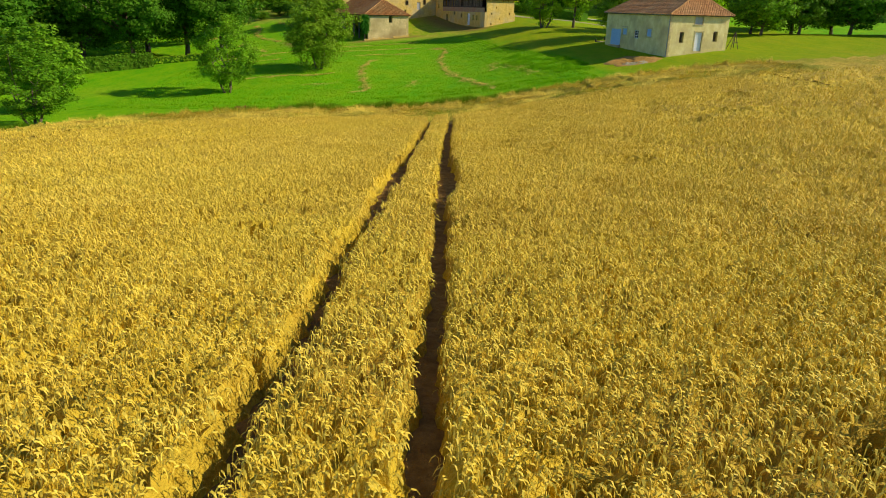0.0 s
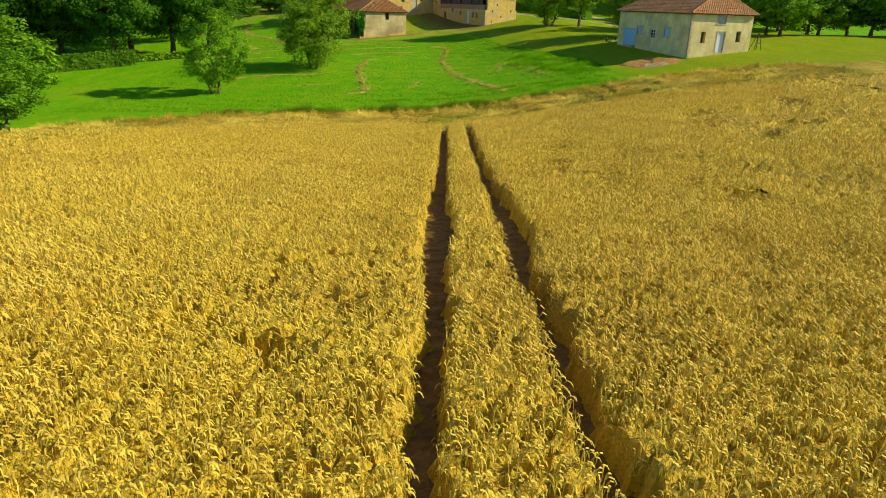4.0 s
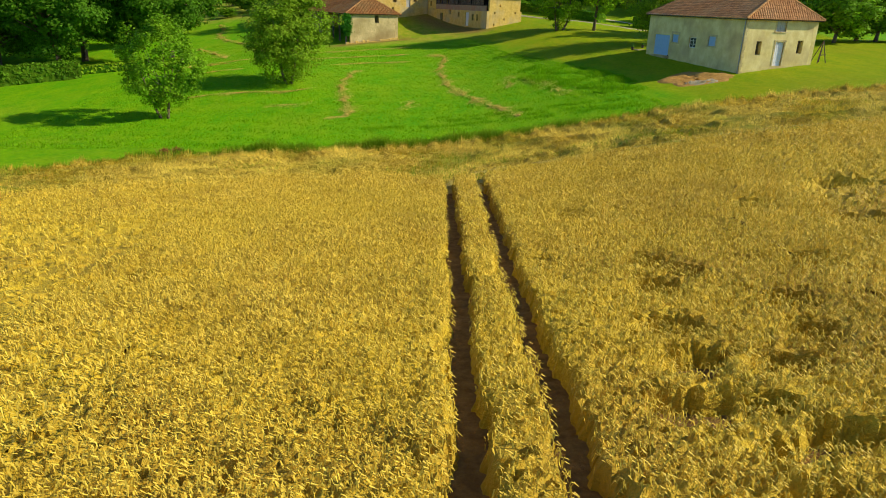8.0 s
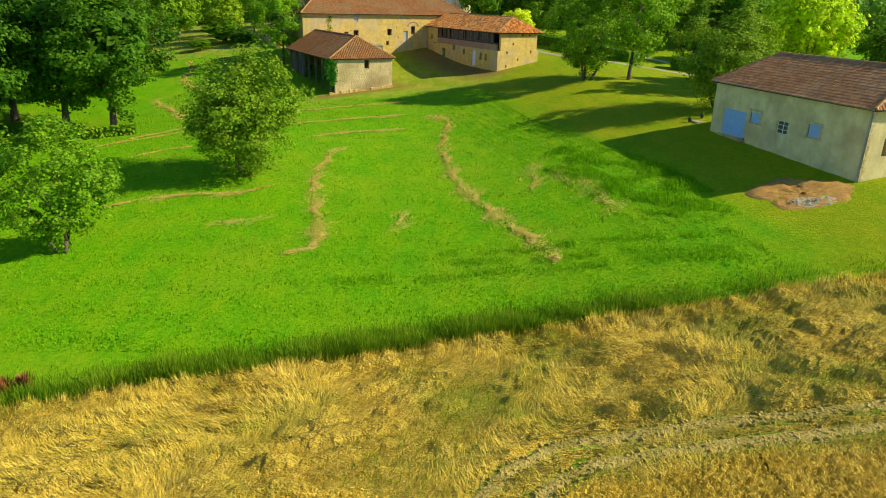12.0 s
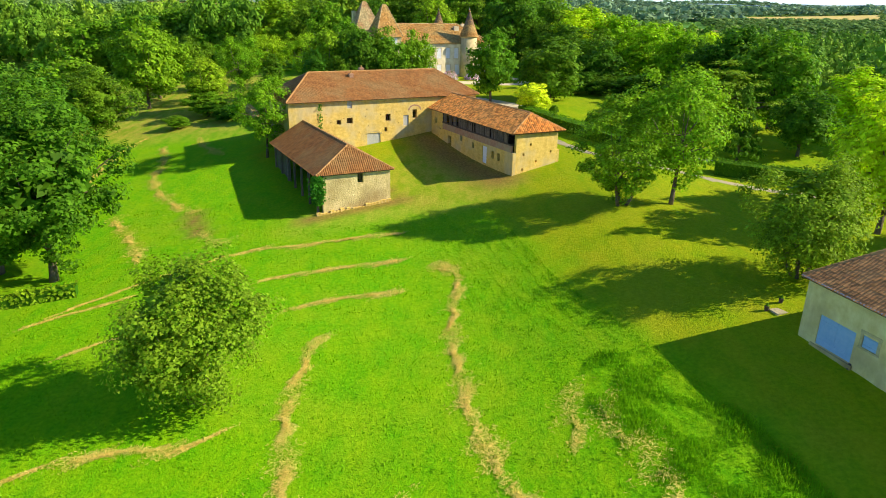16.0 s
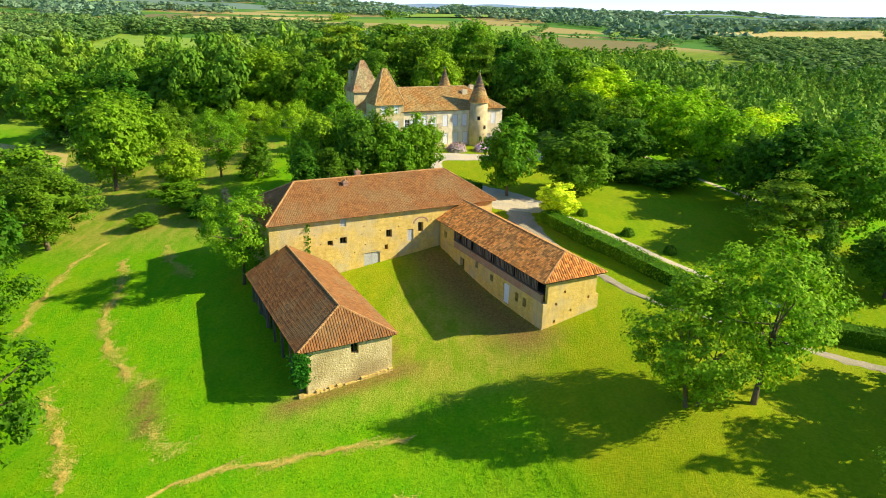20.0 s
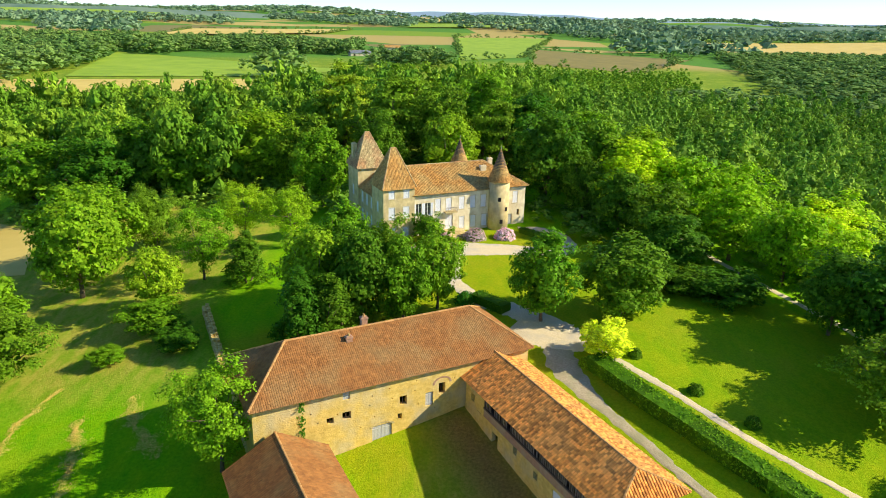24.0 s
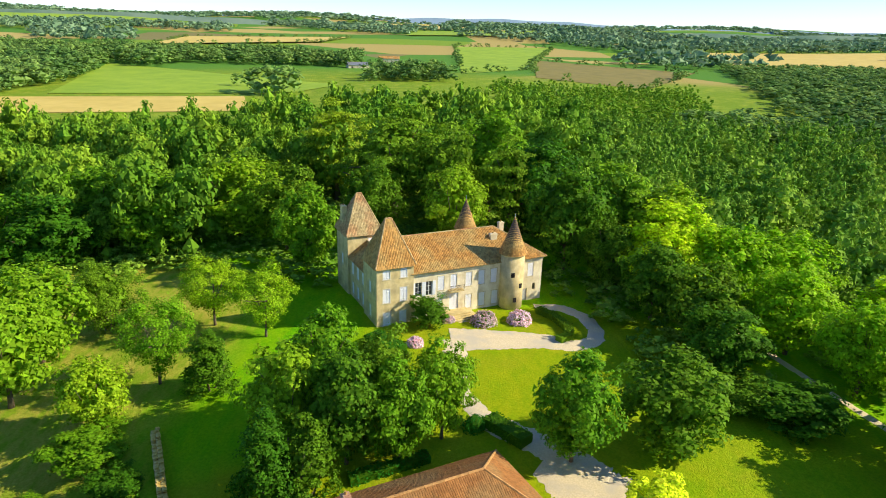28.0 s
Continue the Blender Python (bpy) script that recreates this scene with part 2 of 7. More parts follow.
# ============ relief ============
XK = np.array([-120, -60, -25, 0, 20, 40, 120.0])
YK = np.array([-40, 10, 40, 70, 90, 115, 140, 165, 190, 220, 260, 320.0])
RELIEF = np.array([[9.6, 11.3, 11.4, 10.6, 9.9, 9.4, 9.1], [4.0, 5.6, 7.0, 6.7, 7.0, 7.6, 10.5], [1.3, 2.1, 2.6, 4.0, 6.0, 7.1, 11.0], [-0.6, -0.3, 0.8, 1.4, 5.0, 7.2, 11.0], [-1.3, -0.6, 0.4, 1.7, 5.0, 7.1, 10.0], [-1.3, 0.5, 2.9, 3.4, 6.7, 8.6, 10.0], [-0.7, 1.2, 3.9, 5.6, 8.6, 7.9, 10.2], [-0.1, 3.3, 6.5, 7.6, 10.2, 10.0, 11.1], [0.6, 6.0, 10.1, 11.8, 12.4, 12.2, 9.5], [2.0, 8.6, 12.3, 12.7, 12.6, 12.4, 8.0], [4.7, 10.8, 13.0, 13.2, 13.3, 12.7, 6.0], [8.8, 12.4, 13.6, 14.0, 14.0, 12.6, 5.0]])


def _hermite(k, v):
    """Weights of a smooth curve through the knots k, for each of v."""
    v = np.clip(v, k[0], k[-1] - 1e-6)
    i = np.clip(np.searchsorted(k, v, "right") - 1, 0, len(k) - 2)
    h = k[i + 1] - k[i]
    t = (v - k[i]) / h
    w = np.zeros((len(v), len(k)))
    r = np.arange(len(v))
    np.add.at(w, (r, i), 2 * t**3 - 3 * t**2 + 1)
    np.add.at(w, (r, i + 1), 3 * t**2 - 2 * t**3)
    for j, c in ((i, (t**3 - 2 * t**2 + t) * h), (i + 1, (t**3 - t**2) * h)):
        lo, hi = np.maximum(j - 1, 0), np.minimum(j + 1, len(k) - 1)
        np.add.at(w, (r, hi), c / (k[hi] - k[lo]))
        np.add.at(w, (r, lo), -c / (k[hi] - k[lo]))
    return w


def ground_z(x, y):
    x, y = np.atleast_1d(np.asarray(x, float)).ravel(), np.atleast_1d(np.asarray(y, float)).ravel()
    near = np.einsum("ni,ij,nj->n", _hermite(YK, y), RELIEF, _hermite(XK, x))
    d = np.hypot(np.maximum(np.abs(x) - 150, 0), np.maximum(np.abs(y - 140) - 220, 0))
    far = 9 + 42 * np.clip((d - 500) / 3900, 0, 1) ** 1.5
    roll = np.sin(x / 310 + 0.6) * np.cos(y / 420 + 0.4) + 0.6 * np.sin(x / 170 - y / 260 + 1.0) + 0.7 * np.sin((x + 0.6 * y) / 760)
    far = far + roll * np.clip((d - 500) / 1500, 0, 1) * 10
    b = np.clip(d / 500, 0, 1)
    b = b * b * (3 - 2 * b)
    return near * (1 - b) + far * b


def gz(x, y):
    return float(ground_z(x, y)[0])


# ============ mesh helpers ============


def mesh_np(name, v, faces, mats, smooth=False, index=None):
    """A mesh from arrays; faces is one array of equal-sided faces or a list of such arrays."""
    faces = faces if isinstance(faces, list) and np.ndim(faces[0]) == 2 else [faces]
    faces = [np.asarray(f, np.int32) for f in faces if len(f)]
    me = bpy.data.meshes.new(name)
    v = np.asarray(v, np.float32)
    me.vertices.add(len(v))
    me.vertices.foreach_set("co", v.ravel())
    loops = np.concatenate([f.ravel() for f in faces])
    sizes = np.concatenate([np.full(len(f), f.shape[1]) for f in faces])
    me.loops.add(len(loops))
    me.loops.foreach_set("vertex_index", loops)
    me.polygons.add(len(sizes))
    me.polygons.foreach_set("loop_start", np.r_[0, np.cumsum(sizes)[:-1]].astype(np.int32))
    me.polygons.foreach_set("loop_total", sizes.astype(np.int32))
    for m in mats if isinstance(mats, (list, tuple)) else [mats]:
        me.materials.append(m)
    if index is not None:
        me.polygons.foreach_set("material_index", np.asarray(index, np.int32))
    me.update(calc_edges=True)
    me.polygons.foreach_set("use_smooth", np.full(len(sizes), bool(smooth)))
    me.validate()
    return me


class Solid:
    """Collects faces of any size."""

    def __init__(self):
        self.v, self.f = [], []

    def face(self, *pts):
        n = len(self.v)
        self.v += [tuple(p) for p in pts]
        self.f.append(tuple(range(n, n + len(pts))))

    def box(self, x0, x1, y0, y1, z0, z1, m=None):
        c = [Vector((x, y, z)) for z in (z0, z1) for y in (y0, y1) for x in (x0, x1)]
        if m is not None:
            c = [m @ p for p in c]
        n = len(self.v)
        self.v += [tuple(p) for p in c]
        self.f += [tuple(n + i for i in q) for q in ((0, 2, 3, 1), (4, 5, 7, 6), (0, 1, 5, 4), (2, 6, 7, 3), (0, 4, 6, 2), (1, 3, 7, 5))]
        return self

    def tube(self, p0, p1, r0, r1, n=8, cap=True):
        p0, p1 = Vector(p0), Vector(p1)
        q = (p1 - p0).to_track_quat("Z", "Y")
        k = len(self.v)
        for p, r in ((p0, r0), (p1, r1)):
            self.v += [tuple(p + q @ Vector((r * math.cos(6.2832 * i / n), r * math.sin(6.2832 * i / n), 0))) for i in range(n)]
        self.f += [(k + i, k + (i + 1) % n, k + n + (i + 1) % n, k + n + i) for i in range(n)]
        if cap:
            self.f += [tuple(k + i for i in reversed(range(n))), tuple(k + n + i for i in range(n))]
        return self

    def mesh(self, name, mat, smooth=False):
        me = bpy.data.meshes.new(name)
        me.from_pydata(self.v, [], self.f)
        me.materials.append(mat)
        if smooth:
            me.polygons.foreach_set("use_smooth", np.ones(len(me.polygons), bool))
        me.update()
        return me


def part(name, body, mat, parent, label="", at=None, smooth=False):
    me = body if isinstance(body, bpy.types.Mesh) else body.mesh(name, mat, smooth)
    ob = new(name, me)
    ob.parent = parent
    if at is not None:
        ob.matrix_basis = at
    if label:
        ob["label"] = label
    return ob


def thing(name, m, label, category, group="", kind=""):
    ob = new(name)
    ob.empty_display_size = 0.3
    ob.matrix_basis = m
    return tagged(ob, label, category, group, kind)


def wall_mesh(u0, u1, z0, z1, depth, holes):
    """A wall in the plane y = 0 (outer face, looking to -y), y up to depth, pierced by holes (ua, ub, za, zb)."""
    us = sorted({u0, u1, *[min(max(h[i], u0), u1) for h in holes for i in (0, 1)]})
    zs = sorted({z0, z1, *[min(max(h[i], z0), z1) for h in holes for i in (2, 3)]})
    s = Solid()

    def solid(i, j):
        if not (0 <= i < len(us) - 1 and 0 <= j < len(zs) - 1):
            return False
        u, z = (us[i] + us[i + 1]) / 2, (zs[j] + zs[j + 1]) / 2
        return not any(h[0] < u < h[1] and h[2] < z < h[3] for h in holes)

    for i in range(len(us) - 1):
        for j in range(len(zs) - 1):
            if not solid(i, j):
                continue
            a, b, c, d = us[i], us[i + 1], zs[j], zs[j + 1]
            s.face((a, 0, c), (b, 0, c), (b, 0, d), (a, 0, d))
            s.face((b, depth, c), (a, depth, c), (a, depth, d), (b, depth, d))
            if not solid(i - 1, j):
                s.face((a, depth, c), (a, 0, c), (a, 0, d), (a, depth, d))
            if not solid(i + 1, j):
                s.face((b, 0, c), (b, depth, c), (b, depth, d), (b, 0, d))
            if not solid(i, j - 1):
                s.face((a, depth, c), (b, depth, c), (b, 0, c), (a, 0, c))
            if not solid(i, j + 1):
                s.face((a, 0, d), (b, 0, d), (b, depth, d), (a, depth, d))
    return s


def tiles(length, run, rise, ha, hb, wide=0.26, course=0.42, high=0.07, jitter=0.012, seed=1, lift=0.02):
    """Tiles of one slope: eave along x from 0, rising towards +y; hips cut it back by ha and hb at the two ends."""
    rng = np.random.default_rng(seed)
    slope = math.hypot(run, rise)
    n, k = max(2, int(length / wide)), max(2, int(slope / course))
    w, c = length / n, 1.0 / k
    s = (np.arange(n) + 0.5) * w
    top = np.ones(n)
    if ha > 0:
        top = np.minimum(top, s / ha)
    if hb > 0:
        top = np.minimum(top, (length - s) / hb)
    vs, fs = [], []
    prof = np.array([(-0.56, 0.0), (-0.24, 0.86), (0.24, 0.86), (0.56, 0.0)])
    base = 0
    i, j = np.meshgrid(np.arange(n), np.arange(k), indexing="ij")
    i, j = i.ravel(), j.ravel()
    ok = j * c < top[i] - 0.01
    i, j = i[ok], j[ok]
    t0, t1 = j * c - 0.03, np.minimum((j + 1) * c, top[i] + 0.02)
    dx, dz = rng.normal(0, jitter, len(i)), rng.normal(0, jitter * 0.6, len(i))
    out = np.zeros((len(i), 8, 3))
    ny, nz = -rise / slope, run / slope
    for e, (t, up) in enumerate(((t0, lift + 0.035), (t1, lift))):
        for p, (px, pz) in enumerate(prof):
            hgt = up + pz * high + dz
            out[:, e * 4 + p] = np.stack([s[i] + dx + px * w, t * run + ny * hgt, t * rise + nz * hgt], 1)
    q = np.array([(0, 1, 5, 4), (1, 2, 6, 5), (2, 3, 7, 6), (0, 3, 2, 1)])
    f = (np.arange(len(i))[:, None, None] * 8 + q[None]).reshape(-1, 4)
    return out.reshape(-1, 3), f


def hip_roof(parent, L, D, ha, hb, z, rise, mat, ridge_mat, over=0.35, wide=0.26, course=0.42, high=0.07, seed=1, label="", deck=None, v_ridge=None):
    """A roof over the plan 0..L by 0..D: two long slopes, with hips ha and hb long at x=0 and x=L (0: a gable). Returns nothing."""
    x0, x1, y0, y1 = -over, L + over, -over, D + over
    ym = v_ridge if v_ridge is not None else D / 2
    drop = over * rise / (D / 2)
    ze = z - drop
    A, B = x0 + (ha + over if ha else 0), x1 - (hb + over if hb else 0)
    H = z + rise
    s = Solid()
    pts = dict(a=(x0, y0, ze), b=(x1, y0, ze), c=(x1, y1, ze), d=(x0, y1, ze), e=(A, ym, H), f=(B, ym, H))
    faces = ["abfe", "cdef", "dae" if ha else "", "bcf" if hb else ""]
    for w in faces:
        if w:
            s.face(*[pts[k] for k in w])
            s.face(*[(pts[k][0], pts[k][1], pts[k][2] - 0.16) for k in reversed(w)])
    for w in ("ab", "bc", "cd", "da"):
        p, q = pts[w[0]], pts[w[1]]
        if (w == "da" and not ha) or (w == "bc" and not hb):
            apex = pts["e" if w == "da" else "f"]
            s.face((p[0], p[1], p[2] - 0.16), (q[0], q[1], q[2] - 0.16), (apex[0], apex[1], apex[2] - 0.16), apex, q, p)
            continue
        s.face((p[0], p[1], p[2] - 0.16), (q[0], q[1], q[2] - 0.16), q, p)
    roof = part("roof", s, deck or TIMBER, parent, label)
    R = H - ze
    V, F, n = [], [], 0
    slopes = [(pose(x0, y0, ze), x1 - x0, ym - y0, A - x0, x1 - B), (pose(x1, y1, ze, 0, 0, 180), x1 - x0, y1 - ym, x1 - B, A - x0)]
    if ha:
        slopes.append((pose(x0, y1, ze, 0, 0, -90), y1 - y0, A - x0, y1 - ym, ym - y0))
    if hb:
        slopes.append((pose(x1, y0, ze, 0, 0, 90), y1 - y0, x1 - B, ym - y0, y1 - ym))
    for k, (m, length, run, a, b) in enumerate(slopes):
        v, f = tiles(length, run, R, a, b, wide, course, high, seed=seed * 10 + k)
        mm = np.array(m)
        V.append(v @ mm[:3, :3].T + mm[:3, 3])
        F.append(f + n)
        n += len(v)
    ob = part("roof_tiles", mesh_np("roof_tiles", np.concatenate(V), np.concatenate(F), mat), mat, roof)
    ob["kind"] = "stuff"
    r = Solid()
    lines = [("e", "f")] + ([("a", "e"), ("d", "e")] if ha else []) + ([("b", "f"), ("c", "f")] if hb else [])
    for p, q in lines:
        p, q = Vector(pts[p]), Vector(pts[q])
        m = max(2, int((q - p).length / 0.4))
        for i in range(m):
            up = Vector((0, 0, 0.03))
            r.tube(p.lerp(q, i / m) + up, p.lerp(q, (i + 1.08) / m) + up, 0.15, 0.12, 6, False)
    part("ridge_tiles", r, ridge_mat, roof)
    return roof


def drape(name, pts_in, width, mat, lift=0.05, n=60, wobble=0.0, seed=0):
    """A ribbon along a line on the ground."""
    p = np.array(pts_in, float)
    d = np.r_[0, np.cumsum(np.hypot(*np.diff(p, axis=0).T))]
    t = np.linspace(0, d[-1], n)
    x, y = np.interp(t, d, p[:, 0]), np.interp(t, d, p[:, 1])
    for _ in range(3):
        x[1:-1], y[1:-1] = (x[:-2] + 2 * x[1:-1] + x[2:]) / 4, (y[:-2] + 2 * y[1:-1] + y[2:]) / 4
    tx, ty = np.gradient(x), np.gradient(y)
    ln = np.hypot(tx, ty) + 1e-9
    nx, ny = -ty / ln, tx / ln
    rng = np.random.default_rng(seed)
    cols = 7
    V = []
    wv = width if np.ndim(width) == 0 else np.interp(np.linspace(0, 1, n), np.linspace(0, 1, len(width)), width)
    for k in range(cols):
        off = (k / (cols - 1) - 0.5) * wv + (rng.normal(0, wobble, n) if k in (0, cols - 1) else 0)
        px, py = x + nx * off, y + ny * off
        edge = 0.03 if 0 < k < cols - 1 else -0.05
        V.append(np.stack([px, py, ground_z(px, py) + lift + edge - 0.03], 1))
    V = np.concatenate(V)
    i, j = np.meshgrid(np.arange(cols - 1), np.arange(n - 1), indexing="ij")
    q = np.stack([i * n + j, (i + 1) * n + j, (i + 1) * n + j + 1, i * n + j + 1], -1).reshape(-1, 4)[:, ::-1]
    return new(name, mesh_np(name, V, q, mat, True))


def inside(poly, x, y):
    """Which points lie in a polygon."""
    p = np.array(poly, float)
    r = np.zeros(np.shape(x), bool)
    for (ax, ay), (bx, by) in zip(p, np.roll(p, -1, 0)):
        c = (ay > y) != (by > y)
        with np.errstate(divide="ignore", invalid="ignore"):
            r ^= c & (x < (bx - ax) * (y - ay) / (by - ay + 1e-12) + ax)
    return r


def edge_distance(poly, x, y):
    """Distance to a polygon's line, positive inside."""
    p = np.array(poly, float)
    d = np.full(np.shape(x), 1e9)
    for (ax, ay), (bx, by) in zip(p, np.roll(p, -1, 0)):
        t = np.clip(((x - ax) * (bx - ax) + (y - ay) * (by - ay)) / ((bx - ax) ** 2 + (by - ay) ** 2 + 1e-9), 0, 1)
        d = np.minimum(d, np.hypot(x - ax - t * (bx - ax), y - ay - t * (by - ay)))
    return np.where(inside(poly, x, y), d, -d)


# ============ ground ============
def field_edge(x):
    """The far edge of the wheat field."""
    return np.interp(x, [-60, -45, -31, -24, -19, -15, -9, -2.5, 6, 12, 19, 25, 42, 80], [34, 50, 64, 69.8, 71.9, 73.3, 75.2, 77.0, 78.0, 77.7, 78.1, 78.3, 78.7, 80])


LAWN = [(-9, 150), (-6, 146), (-1, 146.7), (3.6, 146.5), (6.9, 134.4), (9.6, 124.4), (12.9, 116.2), (16.3, 106.4), (18.5, 98.7), (19.8, 90), (20, 79), (70, 82),
        (75, 130), (60, 158), (50, 200), (30, 232), (0, 240), (-18, 236), (-20, 200), (-34, 195), (-30, 168), (-18, 172), (-9, 152)]
PARK = [(-36, 184), (-44, 204), (-36, 240), (-60, 262), (-110, 262), (-100, 205), (-70, 190), (-58, 184), (-46, 186)]
axis_x = np.unique(np.round(np.concatenate([np.arange(-75, 75.1, 1.5), -75 - np.geomspace(1.5, 4500, 60), 75 + np.geomspace(1.5, 4500, 60)]), 2))
axis_y = np.unique(np.round(np.concatenate([np.arange(-20, 262, 1.5), -20 - np.geomspace(1.5, 400, 20), 262 + np.geomspace(1.5, 4450, 80)]), 2))
gx, gy = np.meshgrid(axis_x, axis_y)
X, Y = gx.ravel(), gy.ravel()
Z = ground_z(X, Y)
Z += 0.04 * np.sin(X * 1.7 + np.sin(Y * 0.9)) * np.sin(Y * 1.3)
nx_, ny_ = len(axis_x), len(axis_y)
ii, jj = np.meshgrid(np.arange(nx_ - 1), np.arange(ny_ - 1))
q = np.stack([jj * nx_ + ii, jj * nx_ + ii + 1, (jj + 1) * nx_ + ii + 1, (jj + 1) * nx_ + ii], -1).reshape(-1, 4)
smooth = lambda d, w: np.clip(d / w * 0.5 + 0.5, 0, 1)
zone = np.zeros((len(X), 4), np.float32)
zone[:, 0] = smooth(edge_distance(LAWN, X, Y) + 0.7 * np.sin(X * 0.9 + Y * 0.5) + 0.5 * np.sin(Y * 1.3 - X * 0.4), 2.4)
zone[:, 0] *= 1 - 0.25 * np.clip((X - 13) / 5, 0, 1) * np.clip((Y - 146) / 8, 0, 1)
zone[:, 1] = smooth(edge_distance(PARK, X, Y), 5) * 0.9
YARD = [(-10, 150), (-9, 158), (-8.5, 169), (2, 174), (5.5, 160), (8.5, 152.5), (6, 147.5), (-4, 145), (-19, 141), (-19.5, 144.5)]
zone[:, 1] = np.maximum(zone[:, 1], smooth(edge_distance(YARD, X, Y) + 0.6 * np.sin(X * 0.8) * np.sin(Y * 0.9), 3.0) * 0.55)
crop_line = 64.5 + 0.12 * np.minimum(X, 0)
zone[:, 1] = np.maximum(zone[:, 1], smooth(field_edge(X) - Y, 0.8) * 0.9)
zone[:, 2] = smooth(crop_line - Y, 1.0)


def near_line(ax, ay, bx_, by_, reach):
    t = np.clip(((X - ax) * (bx_ - ax) + (Y - ay) * (by_ - ay)) / ((bx_ - ax) ** 2 + (by_ - ay) ** 2), 0, 1)
    d = np.hypot(X - ax - t * (bx_ - ax), Y - ay - t * (by_ - ay)) + 0.5 * np.sin(X * 2.1) * np.sin(Y * 1.7)
    return np.clip(1.15 - d / reach, 0, 1)


for line in ((-4.2, 175.5, 6.0, 155.5, 4.6), (-18.6, 144.6, -7.0, 150.6, 1.8), (-8, 152, -14, 164, 1.0), (-34, 149, -31, 142, 1.5)):
    zone[:, 2] = np.maximum(zone[:, 2], near_line(*line) * 0.9)
zone[:, 3] = np.clip((Y - 268) / 30, 0, 1)
g_mesh = mesh_np("ground", np.stack([X, Y, Z], 1), q, [], True)


def ground_material():
    m = bpy.data.materials.new("meadow_ground")
    m.use_nodes = True
    n, l = m.node_tree.nodes, m.node_tree.links
    bsdf = n["Principled BSDF"]
    bsdf.inputs["Roughness"].default_value = 0.9
    bsdf.inputs["Specular IOR Level"].default_value = 0.05
    tc = n.new("ShaderNodeTexCoord")

    def noise_tex(scale, detail=5.0, stretch=None):
        t = n.new("ShaderNodeTexNoise")
        t.inputs["Scale"].default_value, t.inputs["Detail"].default_value, t.inputs["Roughness"].default_value = scale, detail, 0.65
        if stretch:
            mp = n.new("ShaderNodeMapping")
            mp.inputs["Scale"].default_value = stretch
            mp.inputs["Rotation"].default_value = (0, 0, radians(25))
            l.new(tc.outputs["Object"], mp.inputs[0])
            l.new(mp.outputs[0], t.inputs["Vector"])
        else:
            l.new(tc.outputs["Object"], t.inputs["Vector"])
        return t.outputs[0]

    def ramp(src, a, b, p0=0.35, p1=0.65):
        r = n.new("ShaderNodeValToRGB")
        r.color_ramp.elements[0].position, r.color_ramp.elements[1].position = p0, p1
        r.color_ramp.elements[0].color, r.color_ramp.elements[1].color = (*a, 1), (*b, 1)
        l.new(src, r.inputs[0])
        return r.outputs[0]

    def mix(fac, a, b):
        x = n.new("ShaderNodeMix")
        x.data_type = "RGBA"
        l.new(fac, x.inputs[0])
        l.new(a, x.inputs[6])
        l.new(b, x.inputs[7])
        return x.outputs[2]

    at = n.new("ShaderNodeAttribute")
    at.attribute_name = "zone"
    sep = n.new("ShaderNodeSeparateColor")
    l.new(at.outputs["Color"], sep.inputs[0])
    fine, mid, big = noise_tex(3.0, 8.0), noise_tex(0.55, 6.0, (1, 0.45, 1)), noise_tex(0.09, 4.0)
    meadow = mix(ramp(mid, (0, 0, 0), (0.9, 0.9, 0.9)), ramp(fine, (0.085, 0.33, 0.001), (0.17, 0.46, 0.003)), ramp(fine, (0.175, 0.385, 0.001), (0.29, 0.50, 0.0035)))
    meadow = mix(ramp(big, (0, 0, 0), (0.5, 0.5, 0.5), 0.48, 0.72), meadow, ramp(fine, (0.25, 0.37, 0.006), (0.38, 0.47, 0.018)))
    lawn = mix(ramp(mid, (0, 0, 0), (1, 1, 1)), ramp(fine, (0.18, 0.30, 0.002), (0.27, 0.38, 0.004)), ramp(fine, (0.27, 0.33, 0.003), (0.38, 0.41, 0.008)))
    lawn = mix(ramp(big, (0, 0, 0), (0.7, 0.7, 0.7), 0.5, 0.75), lawn, ramp(fine, (0.27, 0.29, 0.008), (0.38, 0.36, 0.02)))
    park = mix(ramp(mid, (0, 0, 0), (1, 1, 1), 0.4, 0.6), ramp(fine, (0.20, 0.31, 0.012), (0.29, 0.38, 0.025)), ramp(fine, (0.38, 0.33, 0.04), (0.52, 0.43, 0.08)))
    soil = ramp(fine, (0.20, 0.115, 0.03), (0.36, 0.215, 0.06))
    vor, vs = n.new("ShaderNodeTexVoronoi"), n.new("ShaderNodeSeparateColor")
    vor.inputs["Scale"].default_value = 0.0042
    l.new(tc.outputs["Object"], vor.inputs["Vector"])
    l.new(vor.outputs["Color"], vs.inputs[0])
    plots = n.new("ShaderNodeValToRGB")
    plots.color_ramp.interpolation = "CONSTANT"
    plots.color_ramp.elements[0].position, plots.color_ramp.elements[0].color = 0.0, (0.10, 0.24, 0.03, 1)
    plots.color_ramp.elements[1].position, plots.color_ramp.elements[1].color = 0.45, (0.20, 0.31, 0.03, 1)
    for at_, c_ in ((0.68, (0.42, 0.33, 0.10, 1)), (0.85, (0.22, 0.20, 0.07, 1)), (0.93, (0.46, 0.36, 0.11, 1))):
        plots.color_ramp.elements.new(at_).color = c_
    l.new(vs.outputs[0], plots.inputs[0])
    far_at = n.new("ShaderNodeAttribute")
    far_at.attribute_name = "far"
